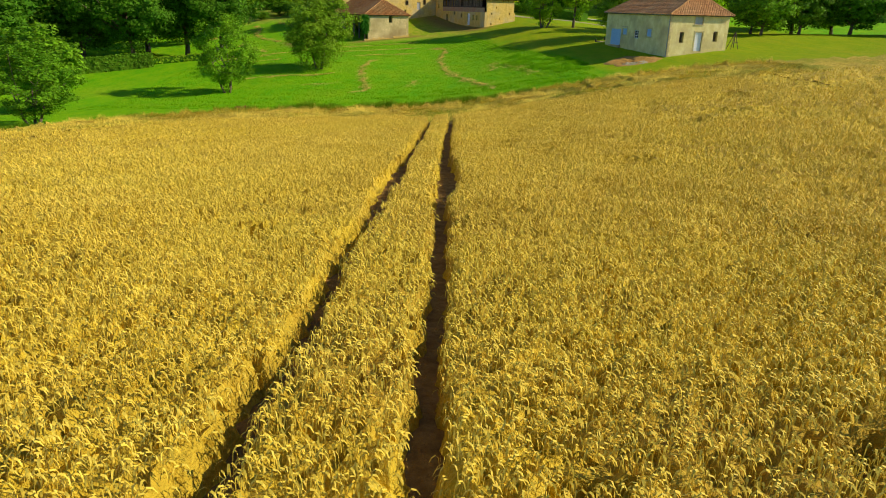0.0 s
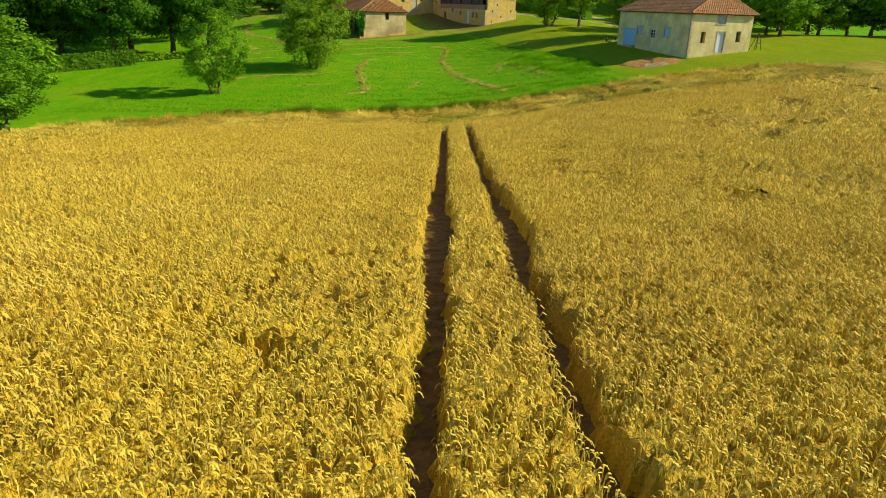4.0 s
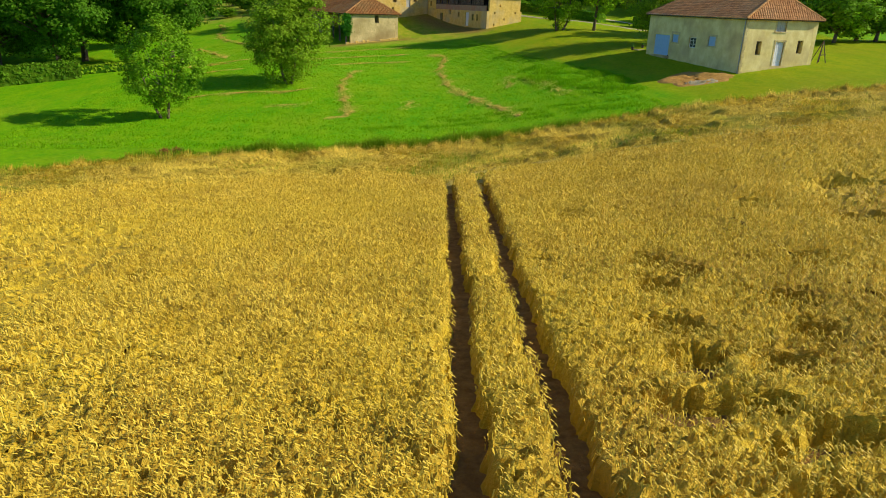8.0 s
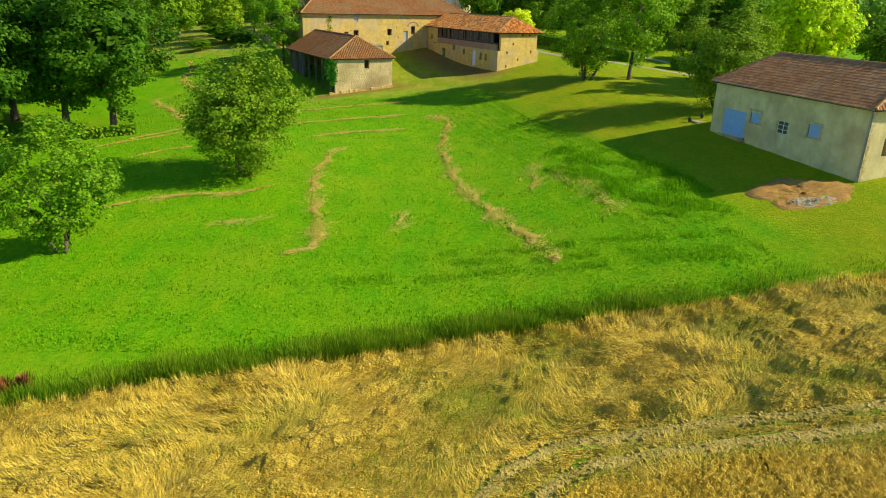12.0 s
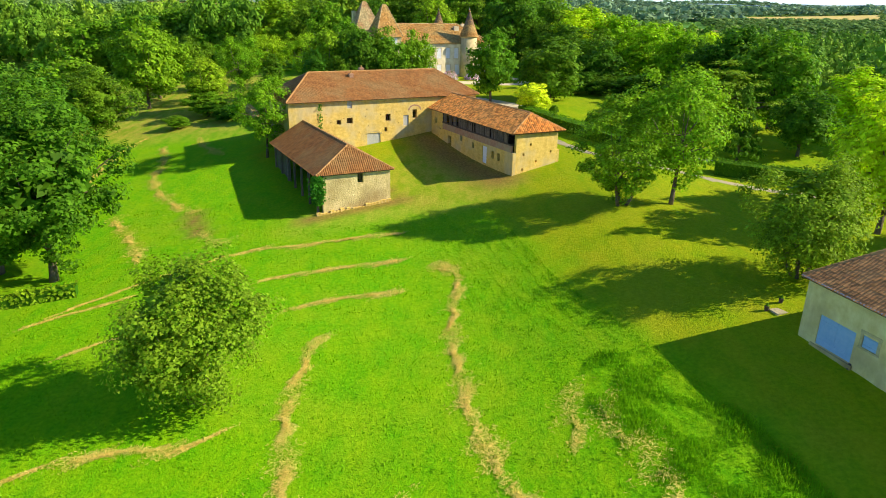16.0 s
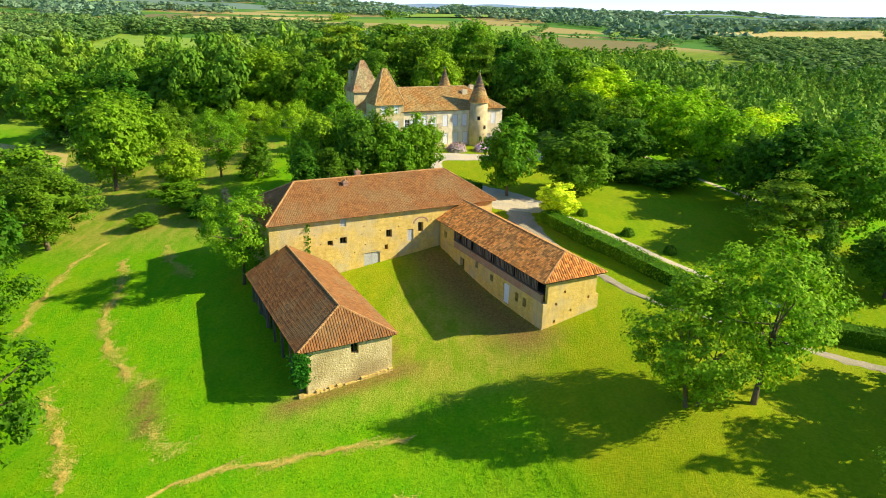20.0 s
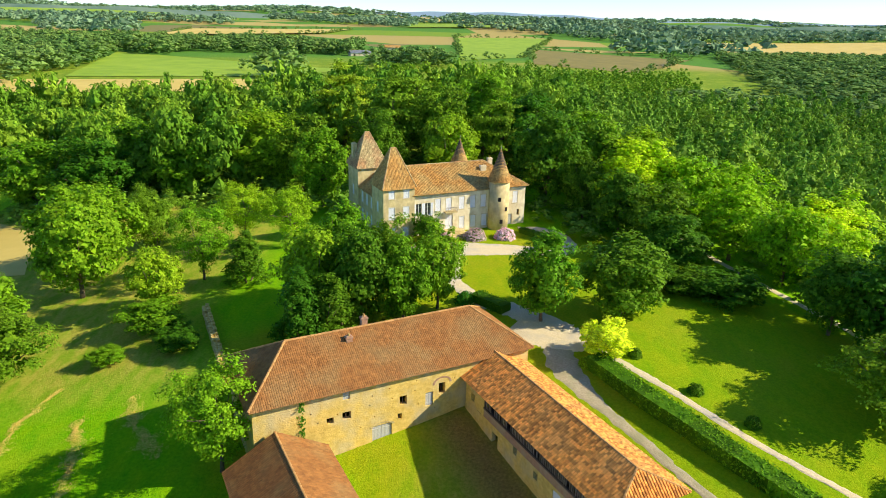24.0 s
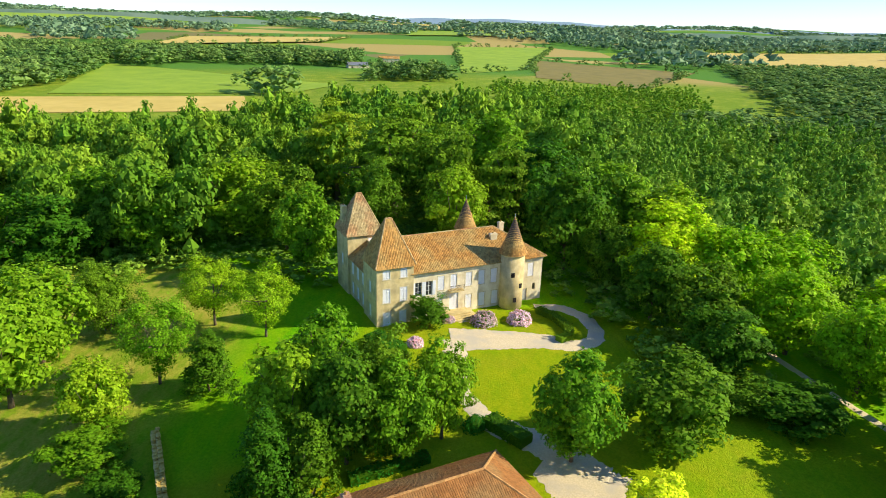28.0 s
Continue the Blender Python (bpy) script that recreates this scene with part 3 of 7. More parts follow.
    wood = mix(ramp(big, (0, 0, 0), (1, 1, 1), 0.48, 0.6), ramp(fine, (0.15, 0.25, 0.015), (0.21, 0.31, 0.025)), ramp(fine, (0.22, 0.30, 0.02), (0.30, 0.36, 0.04)))
    col = mix(sep.outputs[0], meadow, lawn)
    col = mix(sep.outputs[1], col, park)
    col = mix(sep.outputs[2], col, soil)
    wood = mix(far_at.outputs["Fac"], wood, plots.outputs[0])
    col = mix(at.outputs["Alpha"], col, wood)
    l.new(col, bsdf.inputs["Base Color"])
    bp = n.new("ShaderNodeBump")
    bp.inputs["Strength"].default_value, bp.inputs["Distance"].default_value = 0.7, 0.2
    l.new(noise_tex(5.5, 6.0), bp.inputs["Height"])
    l.new(bp.outputs[0], bsdf.inputs["Normal"])
    return m


g_mesh.materials.append(ground_material())
za = g_mesh.attributes.new("zone", "FLOAT_COLOR", "POINT")
za.data.foreach_set("color", zone.ravel())
fa = g_mesh.attributes.new("far", "FLOAT", "POINT")
fa.data.foreach_set("value", np.clip((np.hypot(X, Y - 140) - 640) / 60, 0, 1).astype(np.float32))
ground = tagged(new("ground", g_mesh), "green meadow, mown lawn and rolling country under the field", "ground", kind="structure")


# ============ far fields ============


def field(corners, mat, label, lift=0.5, n=14):
    a, b, c, d = [np.array(p, float) for p in corners]
    s, t = np.meshgrid(np.linspace(0, 1, n), np.linspace(0, 1, n))
    s, t = s.ravel()[:, None], t.ravel()[:, None]
    p = a * (1 - s) * (1 - t) + b * s * (1 - t) + c * s * t + d * (1 - s) * t
    v = np.concatenate([p, (ground_z(p[:, 0], p[:, 1]) + lift)[:, None]], 1)
    i, j = np.meshgrid(np.arange(n - 1), np.arange(n - 1))
    f = np.stack([j * n + i, j * n + i + 1, (j + 1) * n + i + 1, (j + 1) * n + i], -1).reshape(-1, 4)
    return tagged(new("field", mesh_np("field", v, f, mat, True)), label, "field", kind="structure")


NEAR_FIELDS = [
    ([(-245, 560), (-100, 600), (-77, 660), (-330, 830)], F_GREEN, "distant bright green crop field"),
    ([(-300, 450), (-107, 503), (-128, 572), (-320, 520)], F_STRAW, "distant strip of cut straw stubble"),
    ([(-415, 1150), (-205, 1380), (-190, 1700), (-480, 1500)], F_STRAW, "distant golden wheat field"),
    ([(20, 815), (95, 900), (225, 1500), (30, 1400)], F_GREEN, "distant green hillside pasture"),
    ([(90, 790), (171, 705), (290, 920), (130, 1110)], F_BROWN, "distant brown fallow field"),
    ([(395, 1060), (600, 1010), (900, 1500), (480, 1500)], F_STRAW, "distant pale stubble field"),
    ([(1000, 1750), (1400, 1900), (1500, 2400), (1050, 2200)], F_STRAW, "distant pale stubble field"),
    ([(-118, 266), (-90, 246), (-80, 224), (-118, 226)], F_STRAW, "dry bare ground beside the park"),
]
FAR_FIELDS = [
    ([(-900, 1900), (-600, 2000), (-620, 2400), (-960, 2350)], F_STRAW, "distant pale stubble field"),
    ([(-1500, 2200), (-1000, 2500), (-1050, 3000), (-1700, 2800)], F_GREEN, "distant green pasture"),
    ([(-300, 2500), (100, 2450), (150, 2900), (-350, 3000)], F_STRAW, "distant pale stubble field"),
    ([(500, 2500), (1000, 2700), (900, 3200), (450, 3000)], F_GREEN, "distant green pasture"),
    ([(-80, 1900), (260, 1850), (330, 2250), (-60, 2300)], F_GREEN, "distant green pasture"),
    ([(1600, 2700), (2300, 2900), (2200, 3400), (1500, 3200)], F_STRAW, "distant pale stubble field"),
    ([(-2100, 3000), (-1500, 3300), (-1500, 3700), (-2200, 3500)], F_STRAW, "distant pale stubble field"),
]
FIELDS = NEAR_FIELDS + FAR_FIELDS
for corners, mat, label in FIELDS:
    field(corners, mat, label, lift=0.08 if corners[0][1] < 300 else 0.35 if corners[0][1] < 900 else 2.5)

# ============ drive and paths ============
tagged(drape("drive", [(-4.4, 225), (-4.1, 218.3), (-4.1, 210.6), (-1.1, 203.7), (4.1, 199.8), (8.5, 196), (10, 194)], [4.2, 3.4, 3.0, 3.0, 4.5, 4.8, 4.6], GRAVEL, n=90, wobble=0.12),
       "pale gravel drive curving up to the castle", "drive", kind="structure")
tagged(drape("drive", [(9.6, 194.6), (9.4, 191), (8.8, 186), (10.4, 180.1), (13.1, 175.1), (15.5, 170.4), (17.2, 166.5), (19.5, 162), (21.8, 159.4), (25.5, 156.6), (33.7, 151.2), (41, 147.3), (55, 142)], [4.6, 4.4, 1.6, 1.3, 1.2, 1.2, 1.5, 1.7, 1.7], DRIVE, n=100, wobble=0.12),
       "pale gravel drive winding round the courtyard", "drive", kind="structure")
tagged(drape("drive", [(-4.9, 225), (-0.8, 225.3), (4.3, 225.3), (9.5, 225.1), (13.6, 223.7), (17.2, 225.5), (18.3, 229.6), (17.2, 234.3), (13.6, 237.7), (9.5, 237.5)], [7.5, 6.5, 5.5, 4.5, 3.0, 2.6, 2.6, 2.6, 2.4], GRAVEL, lift=0.09, n=70, wobble=0.12),
       "pale gravel forecourt in front of the castle", "drive", kind="structure")
tagged(drape("path", [(13.8, 188.5), (15.8, 186.1), (19.8, 180.7), (23.3, 175.4), (26.4, 170.9), (29.8, 166.9), (36.5, 159.5)], 1.2, GRAVEL, n=60, wobble=0.08), "narrow pale gravel path beside the hedge", "path", kind="structure")
tagged(drape("lane", [(39.3, 238.9), (43.3, 222.5), (45.1, 216.2), (47.3, 208.3), (52, 192)], 1.5, GRAVEL, n=40, wobble=0.1), "pale lane under bright trees", "lane", kind="structure")

tagged(drape("gravel_court", [(4.2, 195.4), (7.5, 193.2), (10.5, 191.2), (13.2, 190.6)], [3.5, 7.4, 8.0, 5.0], GRAVEL, lift=0.09, n=40, wobble=0.2), "pale gravel court at the end of the barn", "drive", kind="structure")
# Backdrop ridges with their haze painted in, greener near and bluer far.
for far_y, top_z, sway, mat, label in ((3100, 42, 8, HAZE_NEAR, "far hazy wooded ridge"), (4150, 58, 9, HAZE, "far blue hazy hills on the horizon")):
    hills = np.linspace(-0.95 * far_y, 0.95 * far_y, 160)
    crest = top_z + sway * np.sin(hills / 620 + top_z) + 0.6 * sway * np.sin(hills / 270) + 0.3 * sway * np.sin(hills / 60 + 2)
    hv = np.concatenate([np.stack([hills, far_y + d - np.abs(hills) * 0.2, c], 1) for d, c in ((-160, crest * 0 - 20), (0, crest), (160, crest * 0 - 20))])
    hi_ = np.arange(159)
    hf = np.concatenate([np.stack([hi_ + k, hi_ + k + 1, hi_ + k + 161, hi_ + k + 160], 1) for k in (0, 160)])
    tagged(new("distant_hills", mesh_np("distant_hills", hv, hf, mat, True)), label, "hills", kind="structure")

# ============ openings ============


def boards(parent, name, w, h, mat, at, label="", leaves=1, thick=0.05, gap=0.02, n=0):
    """Upright boards with grooves between them that close an opening, in one or two leaves."""
    out = []
    for k in range(leaves):
        s = Solid()
        lw = w / leaves - 0.012
        m = n or max(2, int(lw / 0.16))
        line = []
        for i in range(m):
            a, b = i * lw / m, (i + 1) * lw / m
            line += [(a + gap / 2, 0.0), (b - gap / 2, 0.0)] + ([(b, 0.02)] if i < m - 1 else [])
        line += [(lw, thick), (0.0, thick)]
        c = len(line)
        s.v = [(k * w / leaves + 0.006 + x, y, z) for z in (0.0, h) for x, y in line]
        s.f = [(i, (i + 1) % c, c + (i + 1) % c, c + i) for i in range(c)] + [tuple(reversed(range(c))), tuple(range(c, 2 * c))]
        leaf_ = part(name, s, mat, parent, label, at)
        for z in (0.16, 0.78):
            part("batten", Solid().box(k * w / leaves + 0.04, k * w / leaves + lw - 0.03, -0.028, -0.001, h * z, h * z + 0.1), mat, leaf_)
        out.append(leaf_)
    return out


def casement(parent, w, h, at, mat=WHITE, cols=2, rows=3):
    """A framed window with glazing bars and glass."""
    s, t = Solid(), 0.06
    s.box(0, w, 0, 0.06, 0, t).box(0, w, 0, 0.06, h - t, h).box(0, t, 0.001, 0.059, t, h - t).box(w - t, w, 0.001, 0.059, t, h - t)
    for i in range(1, cols):
        s.box(w * i / cols - 0.03, w * i / cols + 0.03, 0.005, 0.055, t, h - t)
    for j in range(1, rows):
        s.box(t, w - t, 0.012, 0.048, h * j / rows - 0.02, h * j / rows + 0.02)
    win = part("window", s, mat, parent, "", at)
    part("pane", Solid().box(t, w - t, 0.025, 0.035, t, h - t), GLASS, win)
    return win


def surround(parent, w, h, at, mat, t=0.16, proud=0.04, sill=True):
    s = Solid()
    s.box(-t, 0, -proud, 0.1, 0, h).box(w, w + t, -proud, 0.1, 0, h).box(-t - 0.05, w + t + 0.05, -proud - 0.005, 0.1, h, h + t)
    if sill:
        s.box(-t - 0.05, w + t + 0.05, -proud - 0.05, 0.1, -0.12, 0)
    return part("window_surround", s, mat, parent, "", at)


def block(parent, m, L, D, z0, z1, mat, holes=None, depth=0.5, sides="flrb", label=""):
    """Four walls on the plan 0..L by 0..D; holes by side as (ua, ub, za, zb, kind). Returns the wall frames."""
    holes = holes or {}
    frames = dict(f=m, b=m @ pose(L, D, 0, 0, 0, 180), l=m @ pose(0, D - depth, 0, 0, 0, -90), r=m @ pose(L, depth, 0, 0, 0, 90))
    lens = dict(f=L, b=L, l=D - 2 * depth, r=D - 2 * depth)
    for k in sides:
        w = part("wall", wall_mesh(0, lens[k], z0, z1, depth, [h[:4] for h in holes.get(k, [])]), mat, parent, label, frames[k])
        for ua, ub, za, zb, kind in holes.get(k, []):
            at = frames[k] @ pose(ua, 0.14, za)
            wd, hg = ub - ua, zb - za
            if kind == "shutters":
                boards(parent, "shutter", wd, hg, WHITE, at @ pose(0, -0.1, 0), "closed pale painted shutter", 2)
                surround(parent, wd, hg, frames[k] @ pose(ua, 0, za), CREAM, 0.14, 0.02)
            elif kind == "open":
                casement(parent, wd, hg, at)
                for sx in (-wd / 2 - 0.02, wd + 0.02):
                    boards(parent, "shutter", wd / 2, hg, WHITE, frames[k] @ pose(ua + sx, -0.06, za), "folded back pale painted shutter", 1)
            elif kind == "blue":
                boards(parent, "door" if hg > 1.8 else "shutter", wd, hg, BLUE, at @ pose(0, -0.08, 0), "pale blue painted boards", 2 if wd > 1.6 else 1)
            elif kind == "white":
                boards(parent, "door", wd, hg, WHITE, at, "white double door", 2)
            elif kind == "grey":
                boards(parent, "door", wd, hg, GREYDOOR, at, "grey weathered plank door", 2)
            elif kind == "window":
                casement(parent, wd, hg, at)
            elif kind == "dark":
                s = Solid()
                s.box(0, wd, 0, 0.07, hg - 0.1, hg).box(wd / 2 - 0.04, wd / 2 + 0.04, 0.01, 0.06, 0, hg - 0.1)
                part("window_frame", s, TIMBER, parent, "", at @ pose(0, 0.1, 0))
    return frames


def chimney(parent, x, y, z0, z1, w, d, mat, at=None):
    s = Solid()
    s.box(-w / 2, w / 2, -d / 2, d / 2, z0, z1 - 0.25)
    s.box(-w / 2 - 0.07, w / 2 + 0.07, -d / 2 - 0.07, d / 2 + 0.07, z1 - 0.25, z1 - 0.1)
    s.box(-w / 2 + 0.05, w / 2 - 0.05, -d / 2 + 0.05, d / 2 - 0.05, z1 - 0.1, z1)
    c = part("chimney", s, mat, parent, "", (at or Matrix()) @ pose(x, y, 0))
    part("chimney_pot", Solid().tube((0, 0, z1), (0, 0, z1 + 0.3), 0.13, 0.11, 8), TILE_RED, c)
    return c


I4 = Matrix()

# ============ white farmhouse ============
hc, hyaw = Vector((29.1, 93.75)), 15.0
hd = Vector((-math.sin(radians(hyaw)), math.cos(radians(hyaw))))
ho = hc + hd * 17.6
house = thing("farmhouse", pose(ho.x, ho.y, 6.6, 0, 0, hyaw - 90), "cream rendered farmhouse with a brown tiled hip roof and blue shutters", "house")
HL, HD = 17.6, 8.9
block(house, I4, HL, HD, -1.0, 5.35, HOUSE_RENDER, {
    "f": [(HL - 16.0, HL - 12.9, 0.55, 2.85, "blue"), (HL - 12.35, HL - 11.2, 2.1, 3.0, "blue"), (HL - 9.1, HL - 7.8, 1.75, 2.85, "window"), (HL - 5.6, HL - 4.4, 2.15, 3.2, "blue")],
    "r": [(3.2, 4.4, 3.95, 4.95, "grey"), (1.1, 1.75, 1.6, 2.95, "dark"), (3.45, 4.55, 0.55, 2.95, "white"), (6.2, 6.9, 1.8, 3.1, "dark")],
})
hip_roof(house, HL, HD, 2.4, 1.3, 5.35, 2.5, TILE_HOUSE, TILE_RIDGE, 0.35, 0.27, 0.36, 0.07, seed=3)
for i in range(14):
    part("corner_stone", Solid().box(HL - 0.02 + (0.03 if i % 2 else 0), HL + 0.035, -0.035, 0.3 if i % 2 else 0.2, -0.9 + i * 0.43, -0.9 + i * 0.43 + 0.41), RUBBLE, house, "grey stone quoin")
part("downpipe", Solid().tube((HL - 0.1, -0.09, -0.6), (HL - 0.1, -0.09, 5.1), 0.05, 0.05, 8), ZINC, house)
part("gutter", Solid().tube((-0.3, -0.42, 5.16), (HL + 0.3, -0.42, 5.12), 0.075, 0.075, 8), ZINC, house)
part("door_step", Solid().box(HL - 16.3, HL - 12.6, -0.2, -0.02, -0.6, 0.5), RUBBLE, house)
for ua in (HL - 12.35, HL - 5.6):
    surround(house, 1.18, 1.0, pose(ua, 0, 2.13), RUBBLE, 0.2, 0.03)
surround(house, 1.1, 2.4, pose(HL, 0.5 + 3.45, 0.55, 0, 0, 90), RUBBLE, 0.16, 0.03, False)
surround(house, 1.2, 1.0, pose(HL, 0.5 + 3.2, 3.95, 0, 0, 90), RUBBLE, 0.14, 0.03)
# timber prop leaning beside the sunlit gable
prop = thing("sawhorse", pose(39.0, 97.0, gz(39.0, 97.0), 0, 0, 20), "dark timber trestle leaning beside the farmhouse", "trestle")
for a, b in (((-0.6, -0.4, 0), (0.2, 0, 2.3)), ((0.6, -0.4, 0), (0.2, 0, 2.3)), ((-0.6, 0.5, 0), (0.2, 0, 2.3)), ((0.6, 0.5, 0), (0.2, 0, 2.3))):
    part("leg", Solid().tube(a, b, 0.05, 0.045, 6), TIMBER, prop)
part("crossbar", Solid().tube((-0.35, -0.3, 0.8), (0.5, -0.3, 0.9), 0.04, 0.04, 6), TIMBER, prop)

slab = thing("terrace", pose(25.2, 114.4, gz(25.2, 114.4) + 0.04, 0, 0, hyaw), "worn pale stone slab beside the farmhouse corner", "paving")
part("slab", Solid().box(-1.0, 0.4, -0.5, 0.5, -0.6, -0.04), DRIVE, slab)
for px_, py_ in ((23.9, 114.6), (25.5, 115.6)):
    pot = thing("plant_pot", pose(px_, py_, gz(px_, py_) + 0.12), "small dark plant pot on the stone slab", "pot")
    part("pot", Solid().tube((0, 0, -0.25), (0, 0, 0.28), 0.13, 0.2, 10), TIMBER, pot)
    part("plant", Solid().tube((0, 0, 0.28), (0.06, 0.04, 0.55), 0.17, 0.05, 7), LEAF_DARK, pot)
plank = thing("plank", house.matrix_basis @ pose(HL - 12.75, -0.32, -0.35, -14, 0, 0), "dark plank leaning against the farmhouse wall", "plank")
part("board", Solid().box(-0.09, 0.09, -0.03, 0.03, 0, 1.0), TIMBER, plank)

# ============ farm buildings ============
BY = 26.5
bx, by = Vector((math.cos(radians(BY)), math.sin(radians(BY)))), Vector((-math.sin(radians(BY)), math.cos(radians(BY))))
B0 = Vector((-25.0, 167.4))


def barn_at(u, v, z, yaw=0.0):
    p = B0 + bx * u + by * v
    return pose(p.x, p.y, z, 0, 0, BY + yaw)


barn = thing("barn", barn_at(0.35, 0.35, 7.0), "long ochre stone barn with a brown tiled hip roof", "barn")
put = [(x - 0.35 - 0.07, x - 0.35 + 0.07, z - 0.08, z + 0.08, "hole") for x, z in
       ((4.2, 4.6), (5.3, 2.4), (6.9, 5.3), (6.2, 6.6), (9.0, 5.8), (12.6, 5.9), (13.1, 4.4), (12.9, 7.0), (17.9, 6.4), (18.3, 4.6), (18.1, 7.6), (15.2, 6.1), (22.8, 6.8), (20.4, 3.6), (14.9, 7.4), (11.5, 3.5))]
block(barn, I4, 32.3, 11.7, -2.0, 8.9, STONE, {
    "f": [(12.5, 14.8, 0.75, 3.2, "grey"), (7.5, 8.25, 4.9, 5.6, "dark"), (9.2, 10.15, 4.95, 5.85, "dark"), (9.3, 10.1, 7.3, 8.5, "grey"), (15.75, 16.6, 5.0, 6.1, "dark"),
          (15.5, 16.0, 3.3, 4.0, "dark"), (18.85, 19.8, 4.05, 5.75, "grey"), (20.5, 21.3, 5.2, 6.6, "dark")] + put,
    "l": [(4, 4.9, 4.2, 5.4, "dark")]}, 0.6)
hip_roof(barn, 32.3, 11.7, 5.0, 5.0, 8.9, 3.45, TILE_BROWN, TILE_RIDGE, 0.4, 0.22, 0.30, 0.035, seed=5)
chimney(barn, 11.7, 4.6, 10.9, 12.2, 0.7, 0.55, BRICKWORK)
chimney(barn, 14.5, 7.4, 10.9, 12.8, 0.7, 0.6, BRICKWORK)
part("cornice", Solid().box(-0.05, 32.35, -0.12, -0.003, 8.45, 8.7), CREAM, barn)
s = Solid()
for i in range(9):
    a0, a1 = math.pi * i / 9, math.pi * (i + 1) / 9
    s.face(*[(20.9 + r * math.cos(a), -0.03, 6.5 + r * 0.75 * math.sin(a)) for r, a in ((0.95, a0), (1.2, a0), (1.2, a1), (0.95, a1))])
part("relieving_arch", s, BRICKWORK, barn, "brick arch over the opening")
s = Solid()
for i in range(7):
    a0, a1 = math.pi * i / 7, math.pi * (i + 1) / 7
    s.face(*[(13.65 + r * math.cos(a), -0.03, 3.0 + r * 0.35 * math.sin(a)) for r, a in ((1.15, a0), (1.5, a0), (1.5, a1), (1.15, a1))])
part("door_arch", s, RUBBLE, barn)

# open-sided shed
shed = thing("cart_shed", barn_at(-2.45, -0.6, 4.8, -90), "rubble stone cart shed on timber posts with ribbed tile roof", "shed")
SL, SD = 21.9, 9.6
block(shed, I4, SL, SD, -1.0, 5.4, RUBBLE, {"r": [(4.6, 5.4, 3.7, 4.95, "dark")]}, 0.55, "rb")
hip_roof(shed, SL, SD, 0, 2.3, 5.4, 2.75, TILE_BROWN, TILE_RIDGE, 0.35, 0.27, 0.42, 0.09, seed=7)
for i in range(7):
    x = 0.4 + i * 3.4
    part("post", Solid().box(x - 0.13, x + 0.13, 0.05, 0.31, -0.8, 5.15), WOOD, shed)
    part("brace", Solid().tube((x + 0.1, 0.18, 3.9), (x + 1.0, 0.18, 5.1), 0.07, 0.07, 6), WOOD, shed)
part("beam", Solid().box(0, SL, 0.06, 0.3, 5.12, 5.38), WOOD, shed)
for i in range(23):
    yy = -0.1 + i * 0.43
    pw = shed.matrix_basis @ Vector((SL, yy, 0))
    zz = gz(pw.x, pw.y) - 4.8 - 0.1
    part("stone", Solid().box(-0.2, 0.2, -0.24, 0.24, -0.35, 0.22), STONE, shed, "", pose(SL + 0.02, yy, zz + random.uniform(-0.12, 0.3), random.uniform(-9, 9), random.uniform(-12, 12), random.uniform(-15, 15)))
for i in range(12):
    w = random.uniform(1.0, 1.6)
    part("plank", Solid().box(0.6 + i * 0.62, 0.6 + i * 0.62 + 0.42, 0.34, 0.38, random.uniform(-0.5, 0.6), 5.1), WOOD, shed)

# galleried wing
wing = thing("stable_wing", barn_at(24.2, 0.1, 7.2, -90), "stone stable wing with slatted timber loft and red canal tiles", "barn")
WL, WD = 25.0, 7.7
wz = [(5.9, 7.1, 0.4, 3.0, "hole"), (16.8, 18.1, 0.9, 3.4, "white"), (10.0, 10.7, 2.9, 3.8, "dark"), (13.7, 14.4, 2.5, 3.3, "dark"), (19.4, 20.1, 2.0, 3.1, "dark"), (21.0, 21.7, 2.0, 3.1, "dark"),
      (1.2, 2.0, 4.3, 5.2, "dark"), (2.6, 3.4, 3.6, 4.3, "dark")]
block(wing, I4, WL, WD, -1.5, 3.75, STONE, {"f": wz}, 0.5, "flb")
block(wing, I4, WL, WD, -1.5, 6.75, STONE, {"r": [(x, x + 0.28, z, z + 0.36, "hole") for x, z in ((1.1, 3.3), (3.9, 6.0), (5.2, 6.0), (3.2, 2.2), (5.6, 3.4), (1.0, 1.2), (2.2, 4.6))]}, 0.5, "r")
part("upper_wall", wall_mesh(0, 4.0, 3.75, 6.75, 0.45, [(1.2, 2.0, 4.3, 5.2)]), STONE, wing)
part("upper_wall", Solid().box(0, WL - 0.5, WD - 0.5, WD - 0.002, 3.752, 6.75), STONE, wing)
part("brick_band", Solid().box(4.0, WL - 0.5, 0.02, 0.3, 3.752, 4.7), BRICKWORK, wing, "brick infill band under the loft")
part("sill_beam", Solid().box(4.0, WL - 0.5, -0.04, 0.26, 4.702, 4.9), TIMBER, wing)
part("wall_plate", Solid().box(4.0, WL - 0.5, 0.0, 0.26, 6.5, 6.74), TIMBER, wing)
# Added sheet behind the slats, coloured as the loft's inner shade.
part("loft_back", Solid().box(4.0, WL - 0.5, 3.2, 3.3, 3.8, 6.9), DARK, wing, "near-black sheet closing the loft, its shade put into the colour")
part("loft_floor", Solid().box(4.0, WL - 0.5, 0.3, 3.2, 4.6, 4.7), TIMBER, wing)
slat = None
